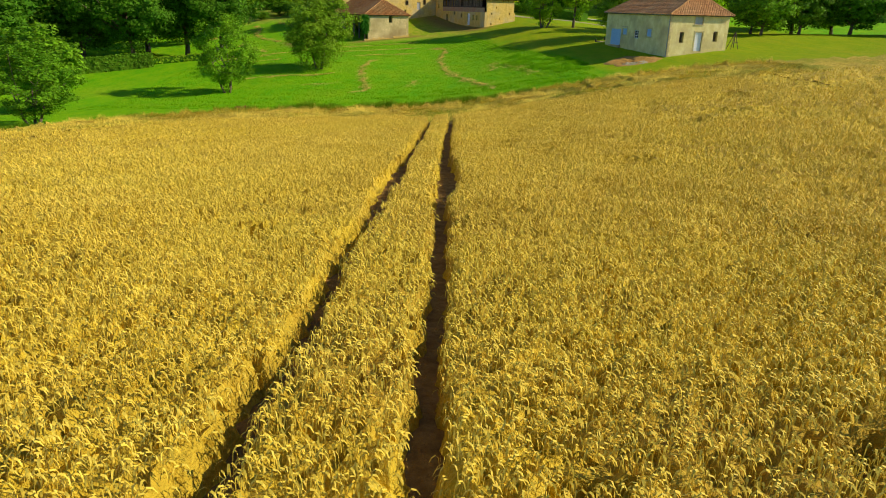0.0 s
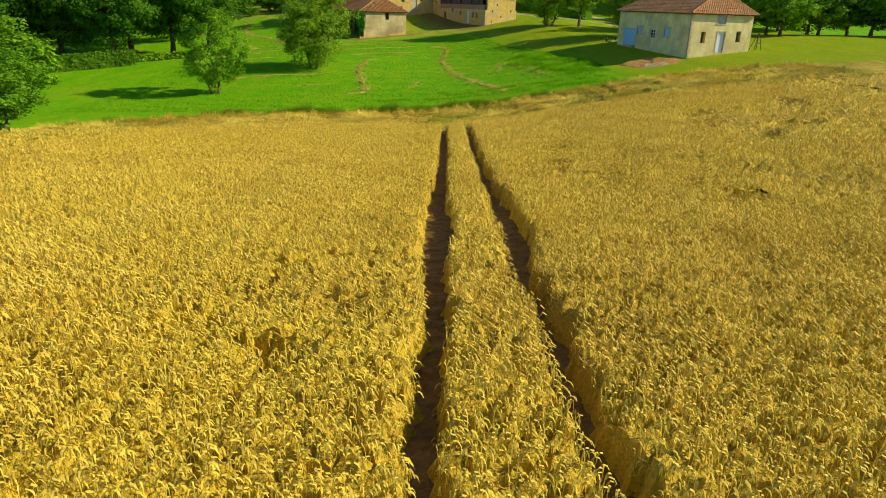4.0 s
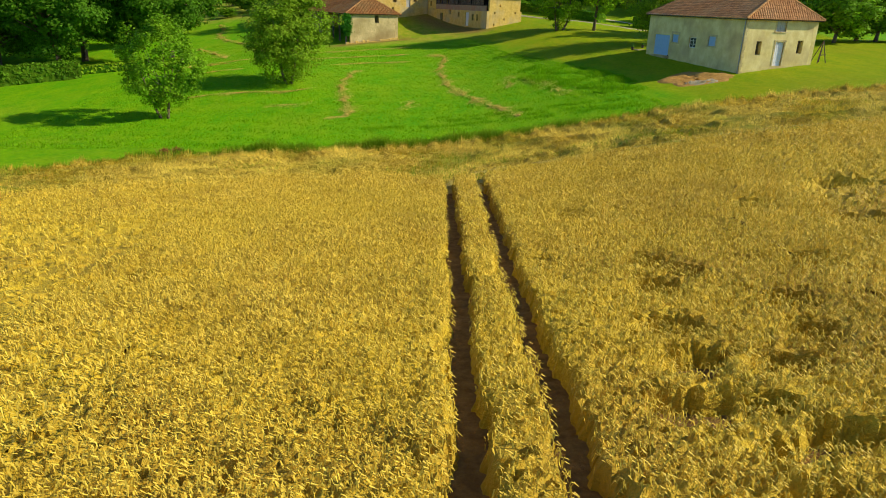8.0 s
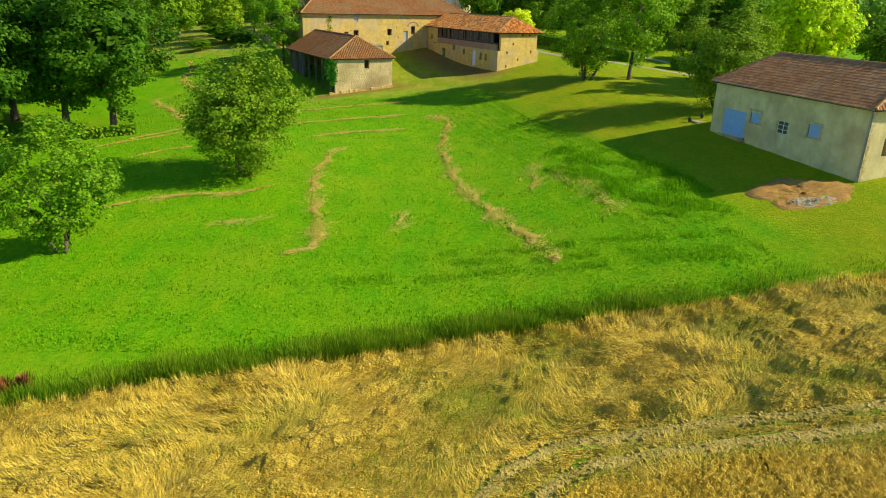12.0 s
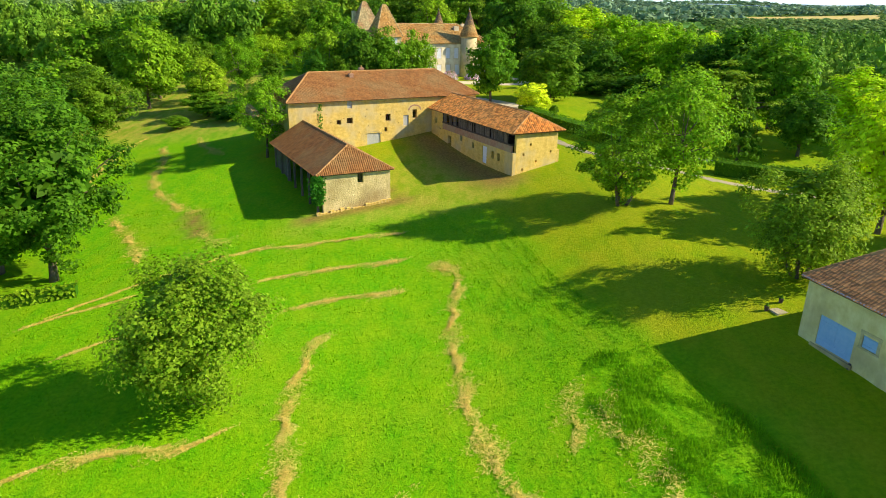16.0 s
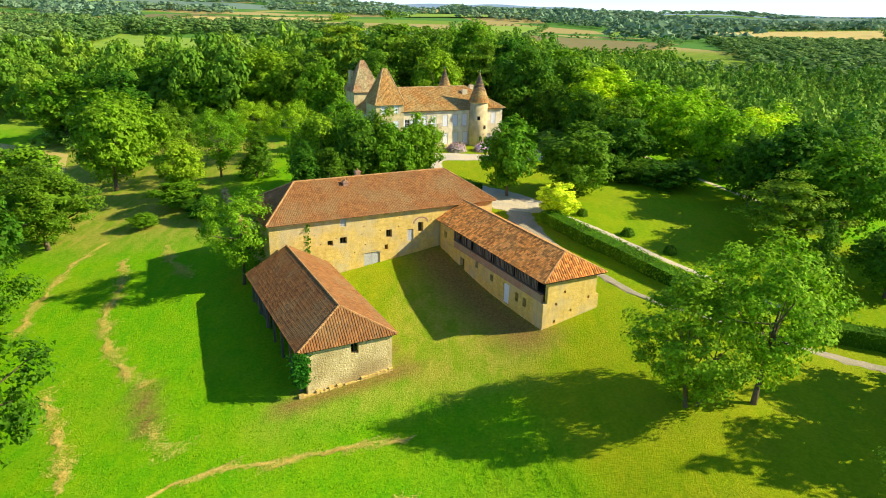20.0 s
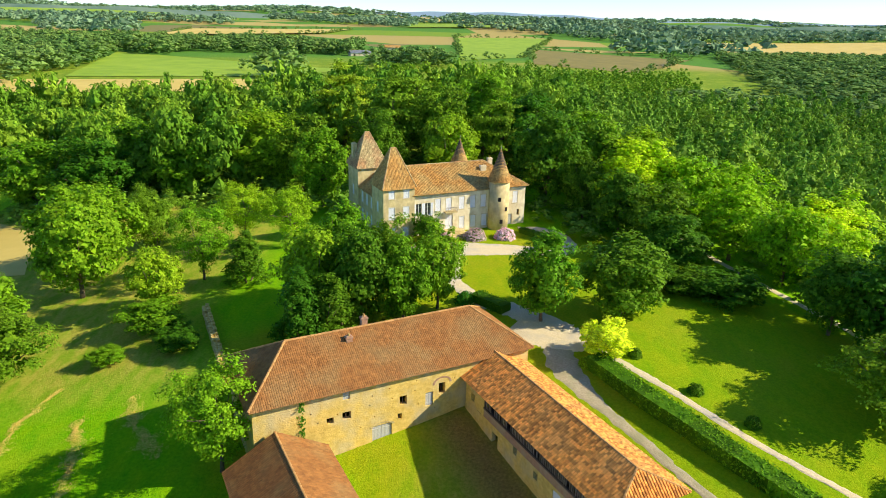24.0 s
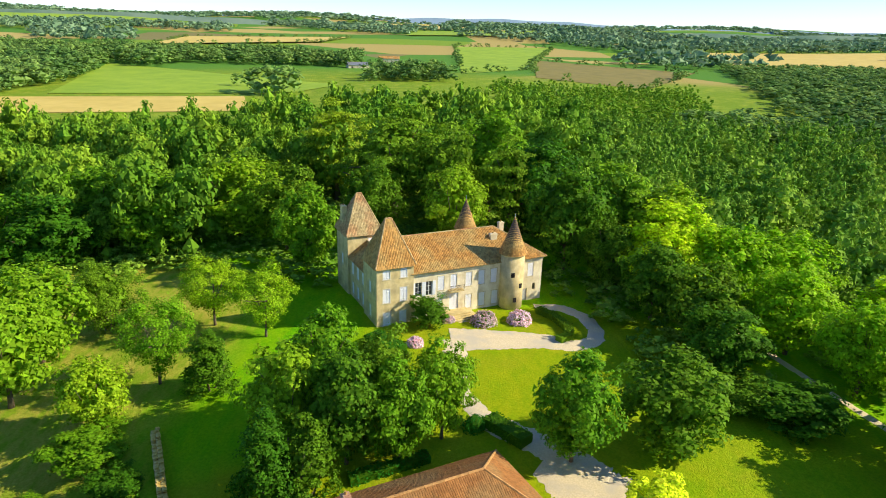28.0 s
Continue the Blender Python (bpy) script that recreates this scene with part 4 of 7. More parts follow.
for i in range(70):
    x = 4.15 + i * 0.288
    if i % 9 == 0:
        part("post", Solid().box(x - 0.1, x + 0.1, 0.03, 0.23, 4.9, 6.5), TIMBER, wing)
        continue
    if random.random() < 0.12:
        continue
    slat = slat or Solid().box(-0.075, 0.075, 0, 0.03, 0, 1.6).mesh("slat", WOOD)
    part("slat", slat, WOOD, wing, "", pose(x, 0.07, 4.905, 0, random.uniform(-2.5, 2.5), 0))
hip_roof(wing, WL, WD, 0, 1.9, 6.75, 2.0, TILE_CANAL, TILE_RIDGE, 0.45, 0.30, 0.34, 0.11, seed=9)

# ============ castle ============
CY = 24.55
castle = thing("castle", pose(-16.33, 228.51, 12.7, 0, 0, CY) @ Matrix.Diagonal((1.019, 1.019, 1.005, 1)), "pale rendered castle with pointed tower roofs and closed white shutters", "castle")
SH = "shutters"
block(castle, I4, 6, 6, -1.5, 10.35, PLASTER, {
    "f": [(1.05, 2.1, 7.9, 9.4, SH), (3.85, 4.9, 7.9, 9.4, SH), (1.0, 2.15, 4.0, 6.3, SH), (3.8, 4.95, 4.0, 6.3, SH), (1.05, 2.25, 0.2, 2.4, SH), (3.7, 4.85, 0.2, 2.4, SH)],
    "l": [(2.0, 2.9, 5.0, 6.9, SH), (2.0, 2.9, 1.0, 3.0, SH)]}, 0.6)
hip_roof(castle, 6, 6, 2.55, 2.55, 10.35, 6.25, TILE_RED, TILE_OLD, 0.25, 0.26, 0.30, 0.05, seed=11)
nw = pose(0, 14, 0)
block(castle, nw, 6, 6, -1.5, 11.3, PLASTER, {"f": [(3.6, 4.6, 8.6, 10.0, SH)], "l": [(2.0, 2.9, 5.0, 6.9, SH)]}, 0.6)
r = hip_roof(castle, 6, 6, 2.6, 2.6, 11.3, 5.9, TILE_OLD, TILE_OLD, 0.25, 0.26, 0.30, 0.05, seed=13)
r.matrix_basis = nw
ww = pose(0.4, 14.0, 0, 0, 0, -90)
block(castle, ww, 8.0, 6.0, -1.5, 7.3, PLASTER, {"f": [(x, x + 1.0, z, z + 2.1, SH) for x in (0.9, 3.5, 6.1) for z in (0.9, 4.4)]}, 0.5, "fb")
r = hip_roof(castle, 8.0, 6.0, 0, 0, 7.3, 2.3, TILE_RED, TILE_OLD, 0.3, 0.28, 0.34, 0.08, seed=15)
r.matrix_basis = ww
mb = pose(6, 0.5, 0)
ML = 23.7
fw = [(0.5, 1.6, 4.0, 6.4, "open"), (2.3, 3.4, 4.0, 6.4, "open")]
fw += [(x - 6.55, x - 5.45, 4.6, 7.0, SH) for x in (10.9, 13.1, 15.8, 18.1, 20.4)] + [(x - 6.55, x - 5.45, 0.75, 3.1, SH) for x in (10.6, 15.9, 18.3, 20.7)]
fw += [(6.45, 8.05, 0.9, 3.7, "white"), (20.9, 22.0, 4.7, 7.1, SH), (20.0, 21.0, 0.2, 2.5, "grey"), (22.0, 22.6, 2.1, 3.3, "dark")]
block(castle, mb, ML, 11.0, -1.5, 8.45, PALE, {"f": fw, "r": [(2, 3, 4.6, 6.8, SH), (6, 7, 4.6, 6.8, SH)]}, 0.6, "frb")
r = hip_roof(castle, ML, 11.0, 0, 6.8, 8.45, 3.95, TILE_RED, TILE_OLD, 0.4, 0.28, 0.34, 0.085, seed=17)
r.matrix_basis = mb
part("cornice", Solid().box(0.05, ML + 0.1, -0.16, -0.003, 7.75, 8.0), CREAM, castle, "", mb)


def turret(x, y, rad, z1, top, mat, roof_mat, seed):
    n = 20
    s = Solid()
    s.tube((0, 0, -1.5), (0, 0, z1), rad, rad, n)
    body = part("turret", s, mat, castle, "round stone turret", pose(x, y, 0), True)
    s = Solid()
    s.tube((0, 0, z1 - 0.25), (0, 0, z1 + 0.05), rad + 0.05, rad + 0.22, n)
    part("cornice", s, mat, body, "", None)
    rng = np.random.default_rng(seed)
    rr, V, F, k = rad + 0.27, [], [], 0
    rows = 22
    for j in range(rows):
        t0, t1 = j / rows, (j + 1.15) / rows
        r0, r1 = rr * (1 - t0) ** 1.12 + 0.05, max(rr * (1 - min(t1, 1)) ** 1.12, 0.02)
        m = max(6, int(6.28 * r0 / 0.3))
        for i in range(m):
            a, w = 6.2832 * (i + 0.5 * (j % 2)) / m, 6.2832 / m * 0.48
            e = rng.normal(0, 0.012)
            for r_, t_, o in ((r0, t0, 0.05 + e), (r1, min(t1, 1), 0.0)):
                for b in (a - w, a + w):
                    V.append(((r_ + o) * math.cos(b), (r_ + o) * math.sin(b), z1 + (top - z1) * t_))
            F.append((k, k + 1, k + 3, k + 2))
            k += 4
    cone = Solid().tube((0, 0, z1), (0, 0, top), rr - 0.06, 0.02, n)
    c = part("cone_roof", cone, TIMBER, body)
    part("roof_tiles", mesh_np("roof_tiles", V, F, roof_mat), roof_mat, c)["kind"] = "stuff"
    return body


tf = turret(23.3, -0.3, 1.95, 9.7, 15.9, PLASTER, TILE_RED, 21)
part("finial", Solid().tube((0, 0, 15.8), (0, 0, 16.4), 0.07, 0.02, 8), ZINC, tf)
# Window blocks without openings; the dark inside is put into their colour.
for a, z in ((-115, 6.0), (-100, 1.6), (-70, 4.0)):
    ca, sa = math.cos(radians(a)), math.sin(radians(a))
    part("window", Solid().box(-0.3, 0.3, -0.03, 0.1, 0, 0.8), DARK, tf, "small window block coloured as its shaded inside", pose(1.95 * ca, 1.95 * sa, z, 0, 0, a + 90))
tb = turret(21.5, 13.2, 1.7, 10.2, 15.6, PLASTER, TILE_RED, 22)
part("finial", Solid().tube((0, 0, 15.5), (0, 0, 16.2), 0.07, 0.02, 8), ZINC, tb)
chimney(castle, 21.9, 4.0, 9.0, 11.9, 1.2, 0.7, CREAM)
chimney(castle, 25.6, 8.0, 9.0, 12.4, 0.9, 0.7, CREAM)
chimney(castle, 5.0, 6.6, 8.0, 13.6, 0.7, 1.3, PLASTER)
chimney(castle, 0.7, 18.2, 11.0, 15.0, 0.8, 1.2, PLASTER)
s = Solid()
s.box(12.1, 14.6, -0.45, 0.48, 4.25, 4.42)
part("balcony", s, RUBBLE, castle, "small stone balcony over the door")
for i in range(13):
    part("baluster", Solid().box(12.15 + i * 0.2, 12.18 + i * 0.2, -0.43, -0.4, 4.42, 5.3), IRON, castle)
part("rail", Solid().box(12.1, 14.6, -0.45, -0.39, 5.3, 5.36), IRON, castle)
for i in range(5):
    part("step", Solid().box(11.2 - i * 0.32, 15.4 + i * 0.32, -0.35 - i * 0.42 - 1.2, 0.49, 0.72 - i * 0.18 - 0.9, 0.9 - i * 0.18), RUBBLE, castle)

# ============ trees ============


def leaves(cent, out, size, rng, up=0.5, rnd=0.48, aspect=0.62, tri=False):
    """Leaf-shaped faces at the centres, turned outwards, upwards and by chance."""
    n = len(cent)
    nrm = out + np.array([0, 0, up]) + rng.normal(0, rnd, (n, 3))
    nrm /= np.linalg.norm(nrm, axis=1, keepdims=True) + 1e-9
    t = np.cross(nrm, rng.normal(0, 1, (n, 3)))
    t /= np.linalg.norm(t, axis=1, keepdims=True) + 1e-9
    b = np.cross(nrm, t)
    s = (size * rng.uniform(0.6, 1.35, n))[:, None]
    if tri:
        v = np.stack([cent - t * s * 0.95 - b * s * 0.5, cent + t * s * 0.95 - b * s * 0.5, cent + b * s * 1.1 + nrm * s * 0.15], 1).reshape(-1, 3)
        return v, np.arange(3 * n).reshape(n, 3)
    v = np.stack([cent - t * s, cent + b * s * aspect + nrm * s * 0.12, cent + t * s, cent - b * s * aspect + nrm * s * 0.12], 1).reshape(-1, 3)
    return v, np.arange(4 * n).reshape(n, 4)


def crown_points(shape, z0, z1, R, clusters, per, rc, rng):
    """Cluster centres in a crown's body and leaf centres round them."""
    c = rng.normal(0, 1, (clusters, 3))
    c /= np.linalg.norm(c, axis=1, keepdims=True)
    rad = rng.uniform(0.35, 1.0, clusters) ** 0.35
    lump = 1 + 0.22 * np.sin(3 * np.arctan2(c[:, 1], c[:, 0]) + rng.uniform(0, 6)) * np.cos(2.5 * c[:, 2] + rng.uniform(0, 6)) + rng.normal(0, 0.07, clusters)
    c = c * (rad * lump)[:, None]
    zm, hz = (z0 + z1) / 2, (z1 - z0) / 2
    h = (c[:, 2] + 1) / 2
    if shape == "round":
        wide = np.ones(clusters)
    elif shape == "oval":
        wide = np.interp(h, [0, 0.35, 0.75, 1], [0.75, 1.05, 0.95, 0.7])
    elif shape == "open":
        wide = np.interp(h, [0, 0.25, 0.6, 1], [0.42, 0.85, 1.05, 0.9])
    elif shape == "cone":
        c[:, :2] /= np.maximum(np.hypot(c[:, 0], c[:, 1])[:, None], 0.35)
        h = rng.uniform(0, 1, clusters) ** 1.25
        c[:, 2] = 2 * h - 1
        wide = (1 - h) ** 0.8 * rng.uniform(0.55, 1.0, clusters) + 0.04
    elif shape == "tiers":
        k = np.round(h * 6) / 6
        c[:, 2] = 2 * k - 1 + rng.normal(0, 0.03, clusters)
        wide = np.interp(k, [0, 0.3, 0.7, 1], [1.0, 1.15, 0.8, 0.4]) * 1.15
    centre = np.stack([c[:, 0] * wide * R, c[:, 1] * wide * R, zm + c[:, 2] * hz], 1)
    d = rng.normal(0, 1, (clusters, per, 3))
    d /= np.linalg.norm(d, axis=2, keepdims=True)
    flat = np.array([1, 1, 0.3 if shape == "tiers" else 0.75])
    p = centre[:, None] + d * flat * (rc * rng.uniform(0.35, 1.0, (clusters, per, 1)) * rng.uniform(0.6, 1.3, (clusters, 1, 1)))
    axis = centre - np.array([0, 0, zm - hz * 0.3])
    out = d * 0.8 + (axis / (np.linalg.norm(axis, axis=1, keepdims=True) + 1e-6))[:, None] * 0.7
    return centre, p.reshape(-1, 3), out.reshape(-1, 3)


def tree_template(name, shape, mat, seed, z0=1.5, clusters=105, per=40, rc=0.95, size=0.22, trunk=0.2, stems=1, lean=0.0):
    """A tree 10 m high with a crown 4 m in radius, kept far below the ground as the first of its kind is placed."""
    rng = np.random.default_rng(seed)
    centre, p, out = crown_points(shape, z0, 9.7, 3.6, clusters, int(per * 1.75), rc, rng)
    v, f = leaves(p, out, size * 0.80, rng, tri=True)
    q = rng.normal(0, 1, (700, 3))
    q = q / np.linalg.norm(q, axis=1, keepdims=True) * rng.uniform(0.2, 1, (700, 1)) ** 0.4
    inner = np.stack([q[:, 0] * 2.6, q[:, 1] * 2.6, (z0 + 9.7) / 2 + q[:, 2] * (9.7 - z0) * 0.36], 1)
    if shape == "cone":
        inner[:, :2] *= np.clip((10.5 - inner[:, 2:]) / 9, 0.05, 1) * 0.9
    if shape != "open":
        v2, f2 = leaves(inner, q, 0.33, rng, tri=True)
        v, f = np.concatenate([v, v2]), np.concatenate([f, f2 + len(v)])
    wood = Solid()
    pick = centre[rng.permutation(clusters)[:14]]
    for k in range(stems):
        a = 6.28 * k / stems + seed
        off = Vector((math.cos(a), math.sin(a), 0)) * (0.45 if stems > 1 else 0)
        p0, p1, p2 = off * 0.5 + Vector((0, 0, -0.5)), off * 1.6 + Vector((0.1, 0.05, max(z0 * 0.9, 1.0))), off * 3.0 + Vector((rng.uniform(-0.4, 0.4), rng.uniform(-0.4, 0.4), z0 + 3.8))
        tr = trunk / math.sqrt(stems)
        wood.tube(p0, p1, tr * 1.25, tr * 0.8, 8)
        wood.tube(p1, p2, tr * 0.8, tr * 0.3, 7)
        for c in pick[k::stems]:
            s = p1.lerp(p2, float(rng.uniform(0, 0.9)))
            mid = s.lerp(Vector(c), 0.5) + Vector((0, 0, -0.2))
            wood.tube(s, mid, tr * 0.4, tr * 0.24, 5, False)
            wood.tube(mid, Vector(c), tr * 0.24, tr * 0.08, 5, False)
    me = mesh_np("crown", v, f, mat)
    return wood.mesh("trunk", BARK, True), me


TEMPLATES = {
    "mid": [tree_template("mid", "round", LEAF_MID, 1), tree_template("mid", "oval", LEAF_MID, 2)],
    "bright": [tree_template("bright", "oval", LEAF_BRIGHT, 3), tree_template("bright", "round", LEAF_BRIGHT, 4)],
    "dark": [tree_template("dark", "round", LEAF_DARK, 5), tree_template("dark", "oval", LEAF_DARK, 6)],
    "oak": [tree_template("oak", "round", LEAF_DARK, 16, clusters=150, per=62, rc=0.8, size=0.125), tree_template("oak", "oval", LEAF_DARK, 17, clusters=150, per=62, rc=0.8, size=0.125)],
    "grey": [tree_template("grey", "round", LEAF_GREY, 7, z0=0.5, size=0.12, clusters=140, per=74, stems=4, trunk=0.24, rc=0.95)],
    "ash": [tree_template("ash", "open", LEAF_MID, 8, z0=0.9, clusters=135, per=66, rc=0.8, size=0.13, stems=3, trunk=0.22)],
    "light": [tree_template("light", "open", LEAF_LIGHT, 9, z0=1.9, clusters=110, per=66, size=0.13, trunk=0.16)],
    "conifer": [tree_template("conifer", "cone", LEAF_DARK, 10, z0=0.8, clusters=110, per=32, rc=0.6, size=0.19, trunk=0.22)],
    "yew": [tree_template("yew", "cone", LEAF_DARK, 11, z0=0.2, clusters=120, per=34, rc=0.8, size=0.17, trunk=0.2, stems=3)],
    "cedar": [tree_template("cedar", "tiers", LEAF_GREY, 12, z0=2.0, clusters=120, per=34, rc=1.0, size=0.16, trunk=0.3)],
    "shrub": [tree_template("shrub", "round", LEAF_DARK, 13, z0=0.1, clusters=80, per=40, rc=1.1, size=0.26, trunk=0.1, stems=4)],
    "greyshrub": [tree_template("greyshrub", "round", LEAF_GREY, 14, z0=0.1, clusters=90, per=42, rc=1.1, size=0.24, trunk=0.1, stems=4)],
    "yellow": [tree_template("yellow", "round", LEAF_YELLOW, 15, z0=0.8, clusters=70, per=44, rc=1.0, size=0.3, trunk=0.1, stems=4)],
}
TREE_WORDS = {
    "mid": ("tree", "leafy green broadleaf tree standing in grass", "tree"), "bright": ("tree", "bright sunlit yellow-green broadleaf tree", "tree"),
    "dark": ("tree", "dense dark green broadleaf tree", "tree"), "oak": ("oak_tree", "tall dense dark green oak at the meadow edge", "tree"), "grey": ("ash_tree", "airy grey-green tree with several stems", "tree"),
    "ash": ("tree", "rounded green tree on several slim stems", "tree"), "light": ("tree", "slender light green tree with a thin trunk", "tree"),
    "conifer": ("conifer", "dark green pointed conifer", "conifer"), "yew": ("yew", "dense dark green yew", "conifer"), "cedar": ("cedar", "broad tiered grey-green cedar", "conifer"),
    "shrub": ("shrub", "rounded dark green shrub", "shrub"), "greyshrub": ("shrub", "broad grey-green evergreen shrub", "shrub"), "yellow": ("shrub", "bright yellow-green garden shrub", "shrub"),
}
first = {}


def plant(kind, x, y, H, R):
    """The first of a kind carries no scale, so that its copies take theirs from their own pose."""
    k = int(abs(x * 7 + y * 3)) % len(TEMPLATES[kind])
    fresh = (kind, k) not in first
    if fresh:
        name, label, cat = TREE_WORDS[kind]
        ob = thing(name, pose(x, y, gz(x, y)), label, cat)
        trunk, crown = TEMPLATES[kind][k]
        part("trunk", trunk, BARK, ob)
        part("crown", crown, LEAF_MID, ob)
        first[kind, k] = (ob, (x, y, H, R))
        return ob
    return copy_thing(first[kind, k][0], pose(x, y, gz(x, y), 0, 0, (x * 37 + y * 91) % 360) @ Matrix.Diagonal((R / 4, R / 4, H / 10, 1)))


PLANTED = """
mid -24.1 199.2 14 4.6; yew -24.5 190.5 11.5 4.4; dark -17.2 196.5 14 4.3; mid -11.3 196.5 12.5 3.6; mid -6.6 200.4 12.5 3.4; mid -20.6 203.7 15 4.4; dark -13.5 201.5 13 3.6; yew -20.5 191.5 10 4
shrub -8.4 229.2 5.2 2.6; mid 7.8 196 13 4.4; greyshrub 19.5 198.7 11 5.4; yellow 14.2 186.5 5 2.9
light -33.1 226.6 11.5 4.2; light -42.4 231.7 11.5 4.6; light -45 215.3 13 4.6; mid -49.2 205.7 10.5 4; yew -37.3 212.9 8.5 4.4; mid -66 224 16 7; grey -60 233 12 4.6; mid -64 212.5 18 6.4
mid -31 252.2 16.5 5.4; mid -46.9 271.5 19 8.5; mid -64 266 18 8; mid -80 274 18 8.5; dark -82 258 16 7.5; mid -98 262 17 8; dark -37.8 265.6 17 6
mid -3.4 262 19 6; mid 5.9 294.3 25 8.8; cedar -17 287.2 26 9.5; dark -5.9 280 22 7; cedar -32.6 304.6 25 9; dark 14.6 275.9 21 8; dark -20.3 269.7 17 5.5; cedar 8.4 271.8 22 6
dark 17.2 254.3 20 7; mid 29 265.6 18.5 8; bright 34.1 246.1 16 7.6; bright 41.3 236.8 15 6.4; bright 45.4 223.5 13.5 5.8; bright 49.2 211.8 13 5.2; bright 52.4 201.5 12.5 5; dark 33.1 225.5 12 5.6; dark 28 233.8 13 5; bright 32.1 239.9 14 6; dark 23.9 246.1 13 4.4; mid 37.2 255.3 17.5 7.5; dark 32.1 215.3 10 5; shrub 37.5 203.7 5 4.6; shrub 31.6 207.2 4 3.4; bright 57.7 216.3 12.5 6; bright 63.9 224.5 13 7; bright 53.6 240.9 14 7; dark 47 194 12 4.5; shrub 26.6 208.3 4.5 3.2
ash 18.6 140.2 12 5.4; light 24.4 140.2 15.5 5.6; grey 29 120 10.5 4.5; cedar 43.5 174 11 5.4; conifer 40.3 160 10.5 3; mid 53 178 15 6; dark 50 162 9 4; bright 48 140 14 5.4; bright 43.5 132 15 5; dark 50 187 15 5.6; bright 62 168 11 6; dark 58 190 14 6; mid 66 148 8 5
light -29 170 12.5 4.6; mid -47.1 199.2 4.5 4.2; shrub -42 194 3 2.6; mid -50.5 191.5 2.4 2.2
grey -20 108.2 11.6 4.7; ash -29.4 92.2 9.6 4.0; ash -37.6 61.6 7 3.9; mid -45 76 9 4.6
oak -42.5 131 19 7.5; oak -50 134 20 8; oak -55 122 18 7.5; oak -60 140 21 9; oak -66 126 20 9; dark -74 118 20 9; dark -78 140 20 9; oak -58 156 17 7.5; dark -68 172 16 7.5; oak -63 186 13 6.6; mid -72 196 14 7; dark -84 168 18 9; mid -90 120 19 9; dark -98 146 19 9; mid -86 104 17 8; dark -70 104 15 7; mid -104 112 18 9
mid 50 114 8 4.2; dark 58 118 9 4.6; mid 67 119 9 5; dark 53 125 9 4.6; mid 76 114 9 5.4; dark 62 129 9.5 5; mid 72 134 10 5.4; mid 84 122 10 6; dark 88 108 10 6
"""
for row in PLANTED.replace("\n", ";").split(";"):
    if row.strip():
        kind, *nums = row.split()
        px_, py_, ph_, pr_ = map(float, nums)
        plant(kind, px_, py_, ph_ * 1.04, pr_ * 1.15)
for ob, (x, y, H, R) in first.values():
    ob.scale = (R / 4, R / 4, H / 10)


# ============ woods ============


def wood_mat(name, a, b):
    m = material(name, a, b, scale=0.05, rough=0.75, bump=0, island=0.3, translucent=0.22, spec=0.08)
    n, l = m.node_tree.nodes, m.node_tree.links
    at, hs = n.new("ShaderNodeAttribute"), n.new("ShaderNodeHueSaturation")
    at.attribute_name = "tone"
    src = n["Principled BSDF"].inputs["Base Color"].links[0].from_socket
    l.new(src, hs.inputs["Color"])
    l.new(at.outputs["Fac"], hs.inputs["Value"])
    mh = n.new("ShaderNodeMapRange")
    mh.inputs[1].default_value, mh.inputs[2].default_value, mh.inputs[3].default_value, mh.inputs[4].default_value = 0.6, 1.35, 0.525, 0.47
    l.new(at.outputs["Fac"], mh.inputs[0])
    l.new(mh.outputs[0], hs.inputs["Hue"])
    for node in [k for k in n if k.bl_idname in ("ShaderNodeBsdfPrincipled", "ShaderNodeBsdfTranslucent")]:
        l.new(hs.outputs[0], node.inputs[0])
    return m


def woods(name, label, pts, template, mat, seed, rows_of=None):
    """Many trees as one mesh: places (x, y, H, R), each a turned and scaled copy of a small leafy crown."""
    rng = np.random.default_rng(seed)
    V, F, T, n = [], [], [], 0
    tv, tf_ = template
    for x, y, H, R, z, tone in pts:
        a = rng.uniform(0, 6.28)
        ca, sa = math.cos(a), math.sin(a)
        v = np.stack([(tv[:, 0] * ca - tv[:, 1] * sa) * R / 4 + x, (tv[:, 0] * sa + tv[:, 1] * ca) * R / 4 + y, tv[:, 2] * H / 10 + z], 1)
        V.append(v)
        F.append(tf_ + n)
        T.append(np.full(len(v), tone))
        n += len(v)
    if not V:
        return None
    me = mesh_np(name, np.concatenate(V), np.concatenate(F), mat)
    at = me.attributes.new("tone", "FLOAT", "POINT")
    at.data.foreach_set("value", np.concatenate(T).astype(np.float32))
    return tagged(new(name, me), label, "woodland", kind="stuff")


HEART_V = np.array([(1, 0, 0), (-1, 0, 0), (0, 1, 0), (0, -1, 0), (0, 0, 1), (0, 0, -1)], float)
HEART_F = np.array([(0, 2, 4), (2, 1, 4), (1, 3, 4), (3, 0, 4), (2, 0, 5), (1, 2, 5), (3, 1, 5), (0, 3, 5)])


